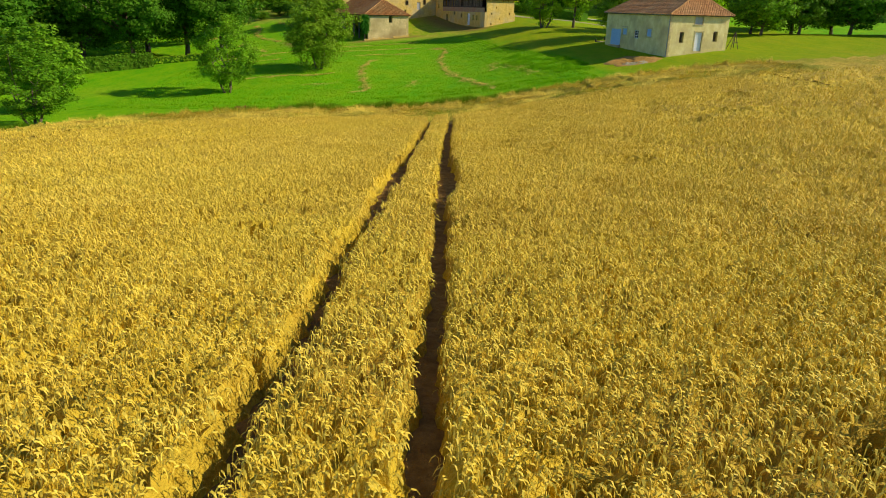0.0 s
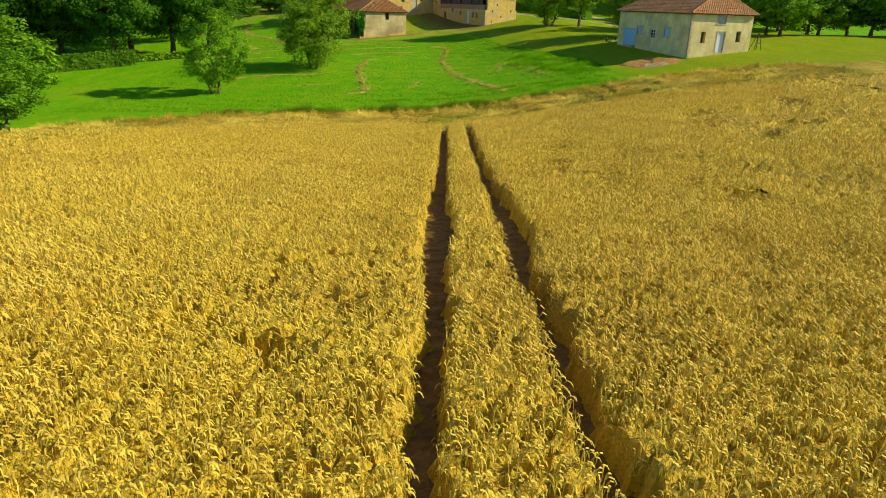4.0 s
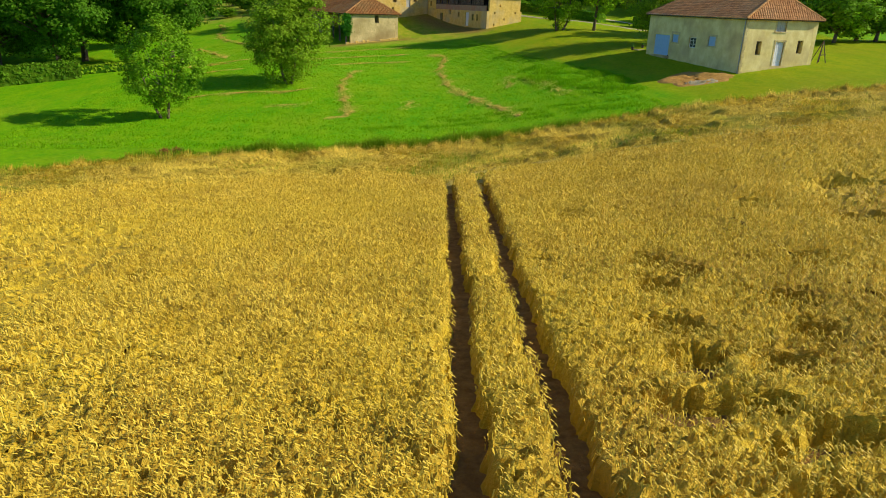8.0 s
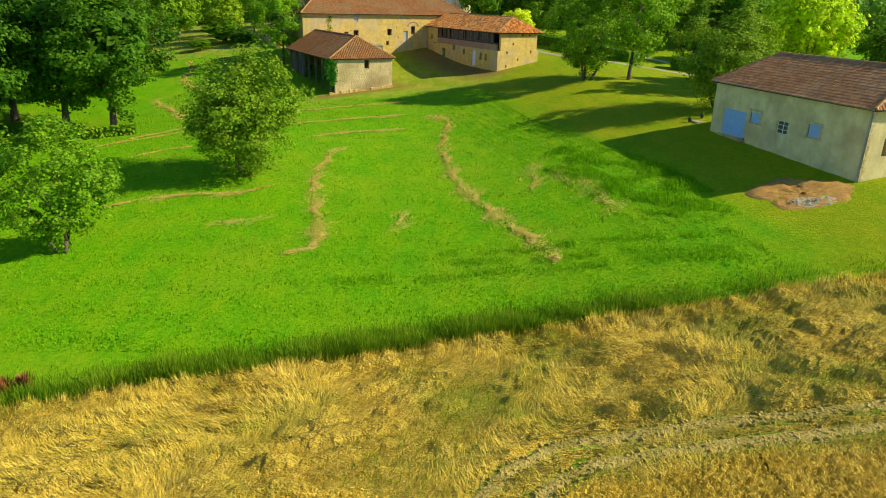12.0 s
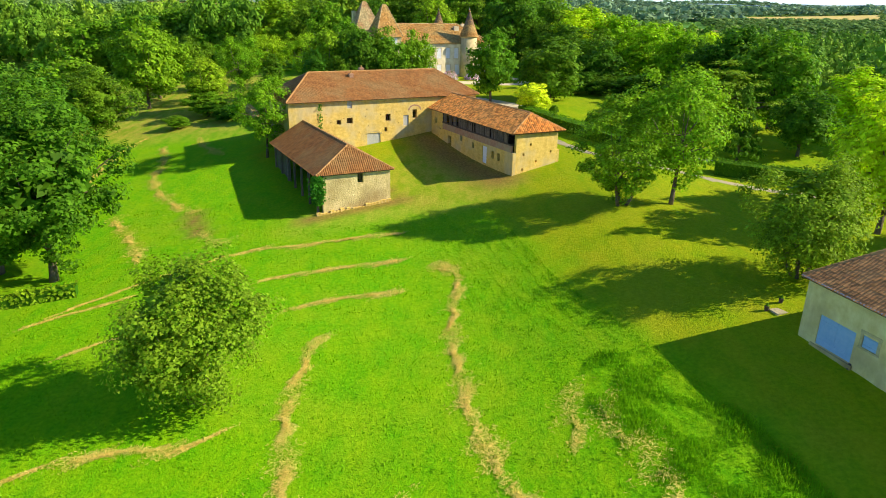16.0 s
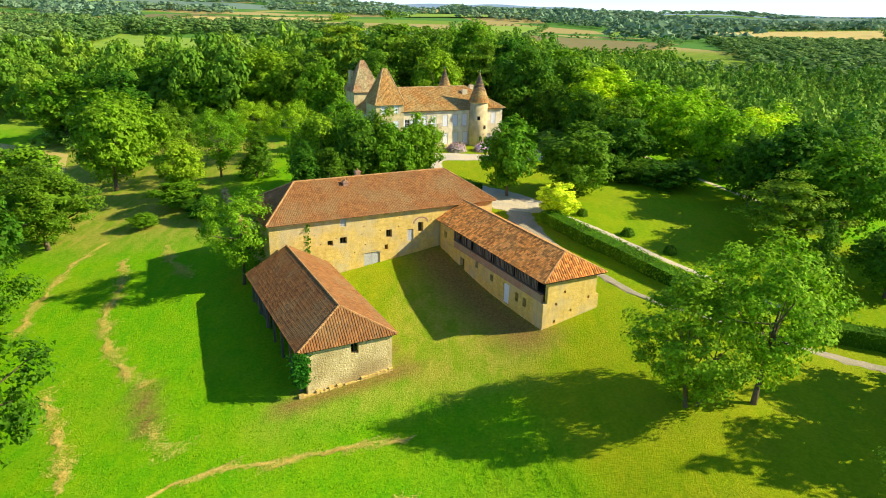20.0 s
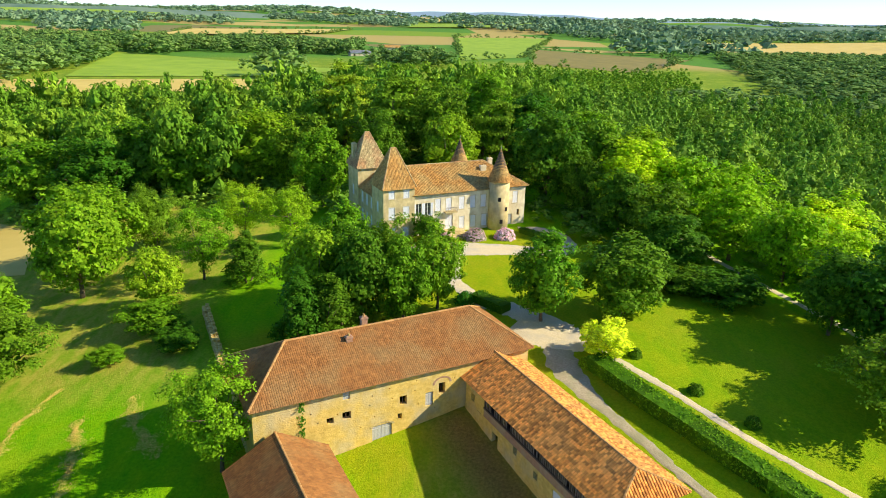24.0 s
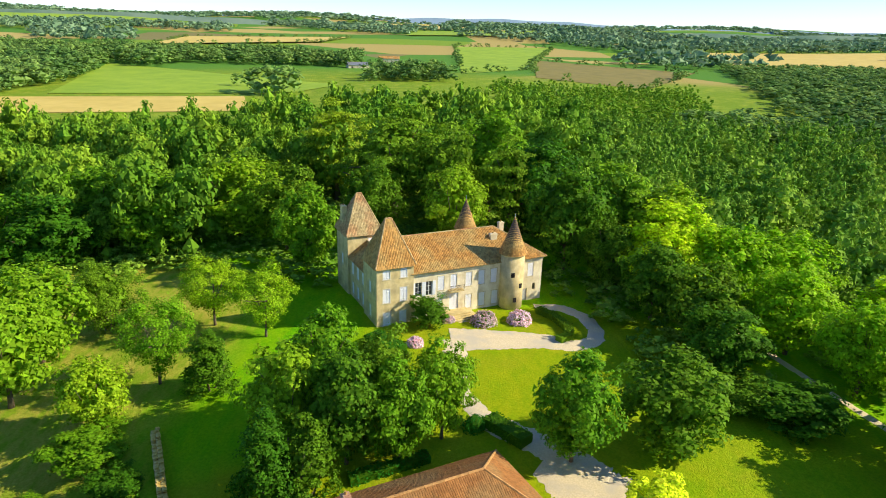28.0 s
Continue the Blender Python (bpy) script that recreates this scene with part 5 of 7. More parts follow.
def small_crown(shape, seed, lumps, per, rl, size, z0=1.0):
    """A crown 4 m in radius and 10 m high: uneven masses of foliage, each with a solid heart and leaves round it."""
    rng = np.random.default_rng(seed)
    k = np.arange(lumps) + 0.5
    if shape == "cone":
        h = (k / lumps) ** 1.15
        r = (1 - h) ** 0.85 * 3.3 * rng.uniform(0.6, 1.05, lumps) + 0.1
        z = z0 + h * (9.6 - z0)
        big = rl * (0.45 + 0.75 * (1 - h))
    else:
        h = 1 - 1.55 * k / lumps
        r = np.sqrt(np.clip(1 - h * h, 0.05, 1)) * 2.9 * rng.uniform(0.75, 1.1, lumps)
        z = 5.2 + np.where(h > 0, h * 3.6, h * 5.0) + rng.normal(0, 0.35, lumps)
        big = rl * rng.uniform(0.75, 1.3, lumps)
    a = k * 2.39996 + rng.normal(0, 0.3, lumps)
    c = np.stack([r * np.cos(a), r * np.sin(a), z], 1)
    V, F, n = [], [], 0
    heart = np.array([0, 0, 4.2])
    for i in range(lumps):
        core = HEART_V * (big[i] * 0.72 * rng.uniform(0.8, 1.15, (6, 1))) * np.array([1, 1, 0.85]) + c[i]
        V.append(core)
        F.append(HEART_F + n)
        n += 6
        d = rng.normal(0, 1, (per, 3))
        out = (c[i] - heart) / (np.linalg.norm(c[i] - heart) + 1e-6)
        d = d / np.linalg.norm(d, axis=1, keepdims=True) + out * 0.45
        d /= np.linalg.norm(d, axis=1, keepdims=True)
        lv, lf = leaves(c[i] + d * np.array([1, 1, 0.85]) * big[i] * rng.uniform(0.75, 1.08, (per, 1)), d * 1.3, size, rng, up=0.15, rnd=0.5, tri=True)
        V.append(lv)
        F.append(lf + n)
        n += len(lv)
    return np.concatenate(V), np.concatenate(F)


def scatter(x0, x1, y0, y1, step, rule, seed, H, R):
    rng = np.random.default_rng(seed)
    gx_, gy_ = np.meshgrid(np.arange(x0, x1, step), np.arange(y0, y1, step))
    x = gx_.ravel() + rng.uniform(-0.45, 0.45, gx_.size) * step
    y = gy_.ravel() + rng.uniform(-0.45, 0.45, gx_.size) * step
    ok = rule(x, y)
    for corners, _, _ in FIELDS:
        ok &= ~inside(corners, x, y)
    half = np.abs(x) < 0.66 * (y + 5) + 40
    ok &= half
    x, y = x[ok], y[ok]
    k = rng.uniform(0.65, 1.25, len(x))
    return list(zip(x, y, H * k * rng.uniform(0.85, 1.1, len(x)), R * k, ground_z(x, y) - 0.4, rng.uniform(0.72, 1.2, len(x))))


WOOD_LEAF = wood_mat("woodland_leaves", (0.125, 0.275, 0.014), (0.225, 0.40, 0.024))
PINE_LEAF = wood_mat("pine_needles", (0.15, 0.31, 0.024), (0.265, 0.45, 0.042))
# Paler, bluer leaves: haze of the far woods put into their colour.
HAZED_LEAF = wood_mat("hazed_woodland_leaves", (0.15, 0.26, 0.12), (0.23, 0.35, 0.17))
# Bluer green: a touch of distance haze in the leaf colour.
FAR_LEAF = wood_mat("distant_hazed_leaves", (0.12, 0.24, 0.045), (0.21, 0.34, 0.07))
near_rule = lambda x, y: ((y > 296) | (x > 62) | (x < -92) | ((y > 262) & ((x > 20) | (x < -52)))) & (y < np.interp(x, [-200, -90, -50, 60, 130], [360, 385, 425, 430, 460])) & ~((x < -92) & (y < 290) & (y > 215)) & (x < 60 + 0.5 * y)
broad = small_crown("round", 31, 20, 34, 1.4, 0.30)
broad_far = small_crown("round", 36, 13, 20, 1.7, 0.42)
pine = small_crown("cone", 32, 13, 18, 1.3, 0.36, 1.5)
pts = scatter(-210, 300, 196, 470, 8.2, near_rule, 41, 17, 5.0)
left = [p for p in pts if p[0] < 30 + 0.12 * (p[1] - 250)]
right = [p for p in pts if p[0] >= 30 + 0.12 * (p[1] - 250)]
woods("woodland", "mixed green woodland behind the castle", [p for p in left if p[1] < 345], broad, WOOD_LEAF, 51)
woods("woodland", "mixed green woodland beyond the park", [p for p in left if p[1] >= 345], broad_far, WOOD_LEAF, 57)
right = [p for i, p in enumerate(right) if p[0] < 60 + 0.25 * p[1] or i % 2]
right = [(x, y, H * 0.7, R * 0.95, z, tone) for x, y, H, R, z, tone in right]
firs = [p for p in scatter(20, 300, 196, 470, 7.0, near_rule, 49, 13, 4.4) if p[0] >= 30 + 0.12 * (p[1] - 250)]
woods("pine_wood", "dark green pine wood beside the park", [p for i, p in enumerate(firs) if i % 5 < 4], pine, PINE_LEAF, 52)
woods("woodland", "broadleaf trees among the pines", [p for i, p in enumerate(right) if i % 5 >= 3], broad_far, PINE_LEAF, 56)
mid_rule = lambda x, y: (y >= 430) & (y < 1000) & (((x < -270) & (y > 480)) | ((x < -90) & (y > 860)) | ((x > 130) & (y < 520)) | ((x > 200 + 0.3 * (y - 500)) & (y > 500)) | ((x > -60) & (x < 10) & (y > 700) & (y < 780)))
pts = scatter(-700, 700, 430, 1000, 12.0, mid_rule, 43, 14, 8.2)
pts = [(x, y, H * (0.65 if x > 60 else 1), R, z, tone) for x, y, H, R, z, tone in pts]
rng = np.random.default_rng(47)
for corners, _, _ in FIELDS[2:6]:
    for (ax_, ay_), (bx_, by_) in zip(corners, corners[1:] + corners[:1]):
        for s in np.arange(0, math.hypot(bx_ - ax_, by_ - ay_), 11.0):
            if rng.uniform() < 0.5:
                t = s / math.hypot(bx_ - ax_, by_ - ay_)
                x, y = ax_ + (bx_ - ax_) * t + rng.normal(0, 2), ay_ + (by_ - ay_) * t + rng.normal(0, 2)
                k = rng.uniform(0.45, 1.1)
                pts.append((x, y, 8.5 * k, 5.5 * k, gz(x, y) - 0.4, rng.uniform(0.7, 1.3)))
pts += [(x, y, h, 0.62 * h, gz(x, y) - 0.4, 1.0) for x, y, h in ((-116, 590, 20), (-104, 584, 18), (-126, 600, 17), (-110, 604, 19), (-150, 640, 10), (-60, 700, 12), (-262, 500, 16), (-270, 488, 15), (-258, 520, 14))]
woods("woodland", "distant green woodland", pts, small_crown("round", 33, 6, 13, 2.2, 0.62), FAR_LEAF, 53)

rows_rule = lambda x, y: (y > 425) & (y < 680) & (x > 25 + 0.05 * (y - 425)) & (x < 135 + 0.25 * (y - 425))
pts = scatter(20, 220, 425, 680, 6.5, rows_rule, 46, 7.5, 3.4)
woods("plantation", "young green plantation in close rows", pts, small_crown("cone", 35, 4, 8, 1.9, 0.9), WOOD_LEAF, 55)


THICKETS = [[(-104, 246), (-70, 252), (-50, 256), (-38, 247), (-27, 244), (-23, 258), (-14, 262), (-8, 252), (2, 256), (12, 252), (14, 262), (14, 300), (-110, 300)],
            [(21, 221), (25, 213), (34, 209), (41, 214), (38, 232), (33, 242), (22, 252), (15, 250), (14, 243), (20, 236)], [(55, 196), (75, 190), (110, 240), (60, 262), (42, 246), (48, 222)]]


def thicket_rule(x, y):
    return np.any([inside(p, x, y) for p in THICKETS], axis=0)


pts = scatter(-115, 115, 185, 305, 4.2, thicket_rule, 48, 3.6, 2.7)
woods("undergrowth", "dense dark undergrowth beneath the park trees", pts, small_crown("round", 37, 6, 14, 1.8, 0.6), PINE_LEAF, 58)


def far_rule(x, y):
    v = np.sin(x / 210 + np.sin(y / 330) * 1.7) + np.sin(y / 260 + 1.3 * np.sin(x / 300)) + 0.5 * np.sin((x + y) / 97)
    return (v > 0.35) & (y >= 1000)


# Woods past 1000 m wear the haze-tinted leaf colour.
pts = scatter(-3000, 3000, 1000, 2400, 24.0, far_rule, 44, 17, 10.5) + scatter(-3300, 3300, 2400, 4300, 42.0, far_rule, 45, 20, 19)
woods("woodland", "far woods and hedgerows on rolling hills", pts, small_crown("round", 34, 2, 7, 3.0, 1.6), HAZED_LEAF, 54)

# ============ hedges and shrubs ============


def hedge(name, pts_in, w, h, mat, label, per=90, size=0.14, seed=1, cat="hedge"):
    rng = np.random.default_rng(seed)
    p = np.array(pts_in, float)
    d = np.r_[0, np.cumsum(np.hypot(*np.diff(p, axis=0).T))]
    n = int(d[-1] * per * (w + 2 * h) / 4)
    t = rng.uniform(0, d[-1], n)
    x, y = np.interp(t, d, p[:, 0]), np.interp(t, d, p[:, 1])
    k = np.clip(np.searchsorted(d, t, "right") - 1, 0, len(p) - 2)
    tx, ty = (p[k + 1] - p[k]).T
    ln = np.hypot(tx, ty)
    nx, ny = -ty / ln, tx / ln
    side = rng.uniform(0, w + 2 * h, n)
    off = np.clip(side - h, 0, w) - w / 2
    z = np.where(side < h, side, np.where(side > h + w, w + 2 * h - side, h))
    bulge = 0.06 * np.sin(t * 1.9) + 0.05 * np.sin(t * 4.3 + z * 3)
    nn = np.stack([np.where(side < h, -nx, np.where(side > h + w, nx, 0)), np.where(side < h, -ny, np.where(side > h + w, ny, 0)), ((side >= h) & (side <= h + w)) * 1.0], 1)
    px, py = x + nx * off, y + ny * off
    c = np.stack([px, py, ground_z(px, py) + z], 1) + nn * (bulge + rng.normal(0, 0.05, n))[:, None]
    v, f = leaves(c, nn * 1.2, size, rng, 0.2, 0.6)
    ob = thing(name, pose(0, 0, 0), label, cat)
    part("foliage", mesh_np("foliage", v, f, mat), mat, ob)
    core = Solid()
    for i in range(len(p) - 1):
        m = max(1, int((d[i + 1] - d[i]) / 3))
        for j in range(m):
            a, b = p[i] + (p[i + 1] - p[i]) * j / m, p[i] + (p[i + 1] - p[i]) * (j + 1) / m
            u = (b - a) / np.hypot(*(b - a))
            q = np.array([-u[1], u[0]]) * (w / 2 - 0.1)
            za, zb = gz(*a), gz(*b)
            c8 = [(*(a - q), za - 0.3), (*(b - q), zb - 0.3), (*(b + q), zb - 0.3), (*(a + q), za - 0.3), (*(a - q), za + h - 0.1), (*(b - q), zb + h - 0.1), (*(b + q), zb + h - 0.1), (*(a + q), za + h - 0.1)]
            for fc in ((3, 2, 1, 0), (4, 5, 6, 7), (0, 1, 5, 4), (1, 2, 6, 5), (2, 3, 7, 6), (3, 0, 4, 7)):
                core.face(*[c8[i_] for i_ in fc])
    # Core in dark leaf colour: the hedge's inner shade put into it.
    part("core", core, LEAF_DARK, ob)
    return ob


hedge("hedge", [(12.6, 184.8), (17.2, 176.9), (20.5, 171.9), (23.3, 167.1), (27.4, 160.8), (29.8, 157.6)], 2.4, 1.7, LEAF_MID, "long clipped green hedge along the drive", seed=1)
hedge("hedge", [(35, 154.5), (44, 151), (56, 146)], 2.2, 1.8, LEAF_DARK, "dark clipped hedge beside the drive", seed=2)
hedge("hedge", [(-16.8, 224), (-12.3, 219.4)], 3.0, 1.6, LEAF_IVY, "clipped box hedge below the castle tower", seed=3)
hedge("hedge", [(-16.5, 193.5), (-8, 196.8)], 1.6, 0.9, LEAF_IVY, "low bright green hedge behind the barn", seed=4)
hedge("hedge", [(-0.9, 203.3), (3.2, 198.8)], 2.2, 1.3, LEAF_DARK, "low dark hedge beside the drive", seed=5)
hedge("hedge", [(9.8, 235.6), (12.2, 232.8), (13.6, 229), (13.4, 226.4), (11.4, 224.9)], 1.5, 1.0, LEAF_DARK, "low dark hedge curving round the forecourt", seed=8)
hedge("hedge", [(-66, 106), (-58, 112), (-50, 117.5)], 3.0, 2.2, LEAF_DARK, "wild dark hedge along the meadow", per=60, size=0.22, seed=6)
hedge("hedge", [(-52, 121), (-44, 125), (-38, 127)], 1.6, 1.1, LEAF_MID, "low bushes under the tall trees", per=60, size=0.2, seed=7)


def ball(name, x, y, r, h, mat, label, cat="shrub", n=900, size=0.12, flowers=None, seed=0):
    rng = np.random.default_rng(seed + int(abs(x * 10)))
    ob = thing(name, pose(x, y, gz(x, y)), label, cat)
    d = rng.normal(0, 1, (n, 3))
    d /= np.linalg.norm(d, axis=1, keepdims=True)
    d[:, 2] = np.abs(d[:, 2]) * 1.0 - 0.15
    lump = 1 + 0.12 * np.sin(4 * d[:, 0] + seed) * np.cos(5 * d[:, 1])
    c = d * np.array([r, r, h]) * (lump * rng.uniform(0.8, 1.03, n))[:, None]
    v, f = leaves(c, d, size, rng, 0.2, 0.5)
    part("foliage", mesh_np("foliage", v, f, mat), mat, ob)
    s = Solid()
    s.tube((0, 0, -0.2), (0, 0, h * 0.5), r * 0.75, r * 0.6, 10)
    s.tube((0, 0, h * 0.5), (0, 0, h * 0.8), r * 0.6, r * 0.2, 10)
    # Dark core stands in for the shade deep between the leaves.
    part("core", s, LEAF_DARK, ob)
    if flowers:
        m = int(n * 0.8)
        k = rng.permutation(n)[:m]
        k = k[d[k, 2] > -0.05]
        rep = np.repeat(c[k] * 1.09, 4, 0) + rng.normal(0, 0.08, (len(k) * 4, 3))
        v, f = leaves(rep, np.repeat(d[k], 4, 0), 0.12, rng, 0.3, 0.5, 0.9)
        part("bloom", mesh_np("bloom", v, f, flowers), flowers, ob, "pink mophead flowers")
    return ob


for x, y, r in ((18.4, 186.8, 0.9), (23.4, 179.2, 1.0), (27.6, 173.4, 0.9)):
    ball("shrub", x, y, r, 1.25, LEAF_DARK, "small clipped round shrub on the lawn")
for x, y, r in ((0.6, 231, 2.0), (6.4, 231.7, 1.9), (-4.9, 231.3, 0.8), (-10.2, 223.1, 1.2)):
    ball("hydrangea", x, y, r, r * 1.05, LEAF_MID, "pink flowering hydrangea below the castle wall", "hydrangea", 700, 0.16, FLOWER_PINK)
ball("shrub", 11.8, 184.9, 1.0, 1.3, LEAF_MID, "low green shrub under the yellow bush")
ball("shrub", -2.6, 202.4, 1.6, 2.0, LEAF_IVY, "rounded green shrub by the drive")
# ivy on the shed's corner, and growing on the barn
rng = np.random.default_rng(77)
for u, v, z, w, h, n in ((-2.55, -22.7, 6.3, 0.85, 3.7, 1500), (5.2, 0.2, 11.0, 0.5, 4.2, 70)):
    m = np.array(barn_at(u, v, z))
    t = rng.uniform(0, 1, n)
    p = np.stack([rng.normal(0, 0.42, n) * w * (0.7 + 0.5 * np.sin(3 * t)), rng.normal(0, 0.3, n) * w * (1.0 if n > 500 else 0.25), t * h], 1)
    lv, lf = leaves(p, np.tile([-0.6, -0.8, 0.2], (n, 1)), 0.17, rng)
    ob = tagged(new("ivy", mesh_np("ivy", lv, lf, LEAF_IVY)), "green ivy climbing the stone wall", "ivy", kind="stuff")
    ob.matrix_basis = barn_at(u, v, z)

# low stone wall
lw_ = thing("garden_wall", pose(0, 0, 0), "low old rubble garden wall", "wall", kind="structure")
pa, pb = Vector((-41, 203.3)), Vector((-32.5, 184.5))
stone = {}
for i in range(46):
    for j in range(7):
        for side in (-0.24, 0.24):
            if j > 4 and random.random() < 0.22 * (j - 4):
                continue
            c = pa.lerp(pb, (i + (0.5 if j % 2 else 0) + random.uniform(-0.15, 0.15)) / 46)
            k = random.randrange(5)
            if k not in stone:
                a, b, e = random.uniform(0.19, 0.25), random.uniform(0.17, 0.21), random.uniform(0.11, 0.135)
                stone[k] = Solid().box(-a, a, -b * 1.2, b * 1.2, -e, e).mesh("stone", STONE)
            nrm_ = Vector((pb - pa).yx).normalized()
            part("stone", stone[k], RUBBLE, lw_, "", pose(c.x + nrm_.x * (side + random.uniform(-0.09, 0.09)), c.y - nrm_.y * side, gz(c.x, c.y) - 0.1 + j * 0.24 + random.uniform(-0.05, 0.05), random.uniform(-9, 9), random.uniform(-9, 9), -65.7 + random.uniform(-14, 14)))

# far farm
for x, y, a, L_, D_, h in ((-72, 960, 10, 24, 10, 4.5), (-95, 850, 20, 22, 12, 3.5)):
    fm = thing("farmhouse", pose(x, y, gz(x, y), 0, 0, a), "distant low farm building with a red tile roof" if L_ == 24 else "distant pale farm shed", "house")
    block(fm, I4, L_, D_, -3, h, CREAM, {"f": [(3, 5, 0, 2.2, "dark"), (9, 10, 1, 2.2, "dark"), (14, 15, 1, 2.2, "dark")]}, 0.4)
    hip_roof(fm, L_, D_, 0, 0, h, 2.4, TILE_RED if L_ == 24 else ZINC, TILE_RED, 0.4, 1.2, 1.2, 0.1, seed=31)

# ============ wheat ============


def tram_left(y):
    """The left wheel track."""
    return np.interp(y, [0, 8, 16, 21, 31, 40, 48, 60, 66], [-2.25, -2.2, -2.1, -2.05, -1.92, -1.7, -1.6, -1.42, -1.35]) + 0.07 * np.sin(y * 0.8) + 0.05 * np.sin(y * 2.3)


def tram_right(y):
    return np.interp(y, [0, 8, 16, 20, 24, 28, 32, 37, 42, 47, 50, 56, 66], [-0.26, -0.16, -0.04, -0.16, 0.1, 0.1, -0.02, 0.04, 0.04, 0.16, 0.24, 0.34, 0.5]) + 0.05 * np.sin(y * 1.1 + 1) + 0.04 * np.sin(y * 2.7)


def tram_half(y):
    """Half the width of a wheel track; both widen where a wheel has slipped."""
    return np.interp(y, [0, 12, 18, 21, 24, 26, 28, 31, 36, 45, 60], [0.16, 0.14, 0.17, 0.26, 0.40, 0.41, 0.34, 0.27, 0.24, 0.27, 0.22])


PITS = [(2.7, 33.7, 0.8), (4.3, 32.3, 0.6), (5.2, 32.2, 0.42), (3.5, 32.1, 0.34), (3.8, 33.6, 0.45), (4.1, 40.5, 0.7), (3.3, 37.5, 0.75), (3.6, 35.9, 0.55), (6.5, 36.8, 0.6), (4.8, 35.1, 0.6), (3.0, 35.4, 0.5), (3.1, 30.6, 0.5),
        (3.4, 50.2, 0.7), (9.1, 35.0, 0.8), (9.9, 32.3, 0.85), (8.4, 32.0, 0.45), (7.8, 27.7, 0.75), (7.4, 30.0, 0.6), (6.8, 38.8, 0.6), (4.5, 43.0, 0.6), (4.8, 42.3, 0.45), (5.3, 41.5, 0.5), (9.1, 42.0, 0.6), (13.1, 45.5, 0.9),
        (14.5, 41, 1.2), (18, 44, 1.2), (15.1, 51.1, 1.1), (22, 53, 1.3), (10.5, 49, 0.8), (0.95, 43.6, 0.5), (-4.2, 20.2, 0.55), (-3.5, 20.4, 0.4), (-5.0, 19.9, 0.4), (-3.7, 17.4, 0.5), (-6.3, 16.8, 0.45),
        (-4.5, 15.4, 0.5), (-11.8, 26.0, 0.4), (-12.4, 43.8, 0.45), (4.7, 6.3, 0.5), (1.4, 5.4, 0.3)]


def crop_edge(x):
    """Where the standing crop gives way to the beaten band."""
    return np.interp(x, [-70, -32, -24, -18.5, -12.3, -7.3, -5, -2.6, 0.6, 1.6, 3.2, 6, 12, 30, 80], [30, 55, 59.8, 61.6, 63.5, 65, 64.6, 62.9, 62.7, 63.8, 64.7, 65.1, 64.8, 64.4, 64.6]) + 0.25 * np.sin(x * 0.9) + 0.12 * np.sin(x * 2.3)


def stand(x, y):
    """How tall the crop stands: 0 in the wheel tracks, low in the holes and beyond the crop's edge."""
    h = np.ones(len(x))
    hw = tram_half(y)
    for tx in (tram_left(y), tram_right(y)):
        d = np.abs(x - tx)
        h = np.minimum(h, np.clip((d - hw - 0.04 - 0.05 * np.sin(y * 3.1 + tx) - 0.03 * np.sin(y * 9.0)) / 0.10, 0, 1))
    for px, py, r in PITS:
        r = r if px > 0 else 0.72 * r
        d = np.hypot((x - px) * 0.8, (y - py) * 1.25) + 0.16 * np.sin(x * 3 + y * 2) + 0.07 * np.sin(x * 9 - y * 7)
        h = np.minimum(h, np.clip((d / r - 0.8) * 3.6, 0.04, 1))
    return np.where(y > crop_edge(x), 0.0, h)


def sway(x, y):
    """Slow swells of the crop's height."""
    return 0.05 * np.sin(x * 0.9 + 0.6 * np.sin(y * 0.5)) * np.sin(y * 0.7) + 0.04 * np.sin(x * 2.3 + y * 0.8) * np.sin(y * 1.9 - x * 0.5)


def wheat_plants(x, y, rng, k=1.0, fine=True):
    """Thin ears that hook over on their stalks."""
    h = stand(x, y)
    keep = h > 0.12
    x, y, h = x[keep], y[keep], h[keep]
    n = len(x)
    z = ground_z(x, y)
    a = rng.normal(-0.3, 1.7, n)
    top = (0.74 + rng.normal(0, 0.06, n) + sway(x, y)) * (0.5 + 0.5 * h)
    dx, dy = np.cos(a), np.sin(a)
    sx, sy = -dy, dx
    w = 0.0098 * k * rng.uniform(0.7, 1.3, n)
    L = 0.068 * k * rng.uniform(0.75, 1.3, n)
    if fine:
        prof = [(-0.25, -2.6, 0.4), (0.0, -0.5, 0.6), (0.55, 0.15, 1.0), (1.25, -0.1, 1.1), (1.7, -0.95, 0.35)]
    else:
        prof = [(-0.1, -1.5, 0.5), (0.6, 0.12, 1.2), (1.7, -0.6, 0.45)]
    out = np.zeros((n, len(prof) * 2, 3))
    for i, (f, u, ww) in enumerate(prof):
        cx, cy, cz = x + dx * f * L, y + dy * f * L, z + np.maximum(top + u * L, 0.1)
        for s in (0, 1):
            q = (s * 2 - 1) * w * ww
            out[:, i * 2 + s] = np.stack([cx + sx * q, cy + sy * q, cz + (s * 2 - 1) * 0.004], 1)
    q = np.array([(0, 1, 3, 2), (2, 3, 5, 4), (4, 5, 7, 6), (6, 7, 9, 8)])[: len(prof) - 1]
    return out.reshape(-1, 3), (np.arange(n)[:, None, None] * 2 * len(prof) + q[None]).reshape(-1, 4)


def sow(x0, x1, y0, y1, density, rng):
    n = int((x1 - x0) * (y1 - y0) * density)
    return rng.uniform(x0, x1, n), rng.uniform(y0, y1, n)


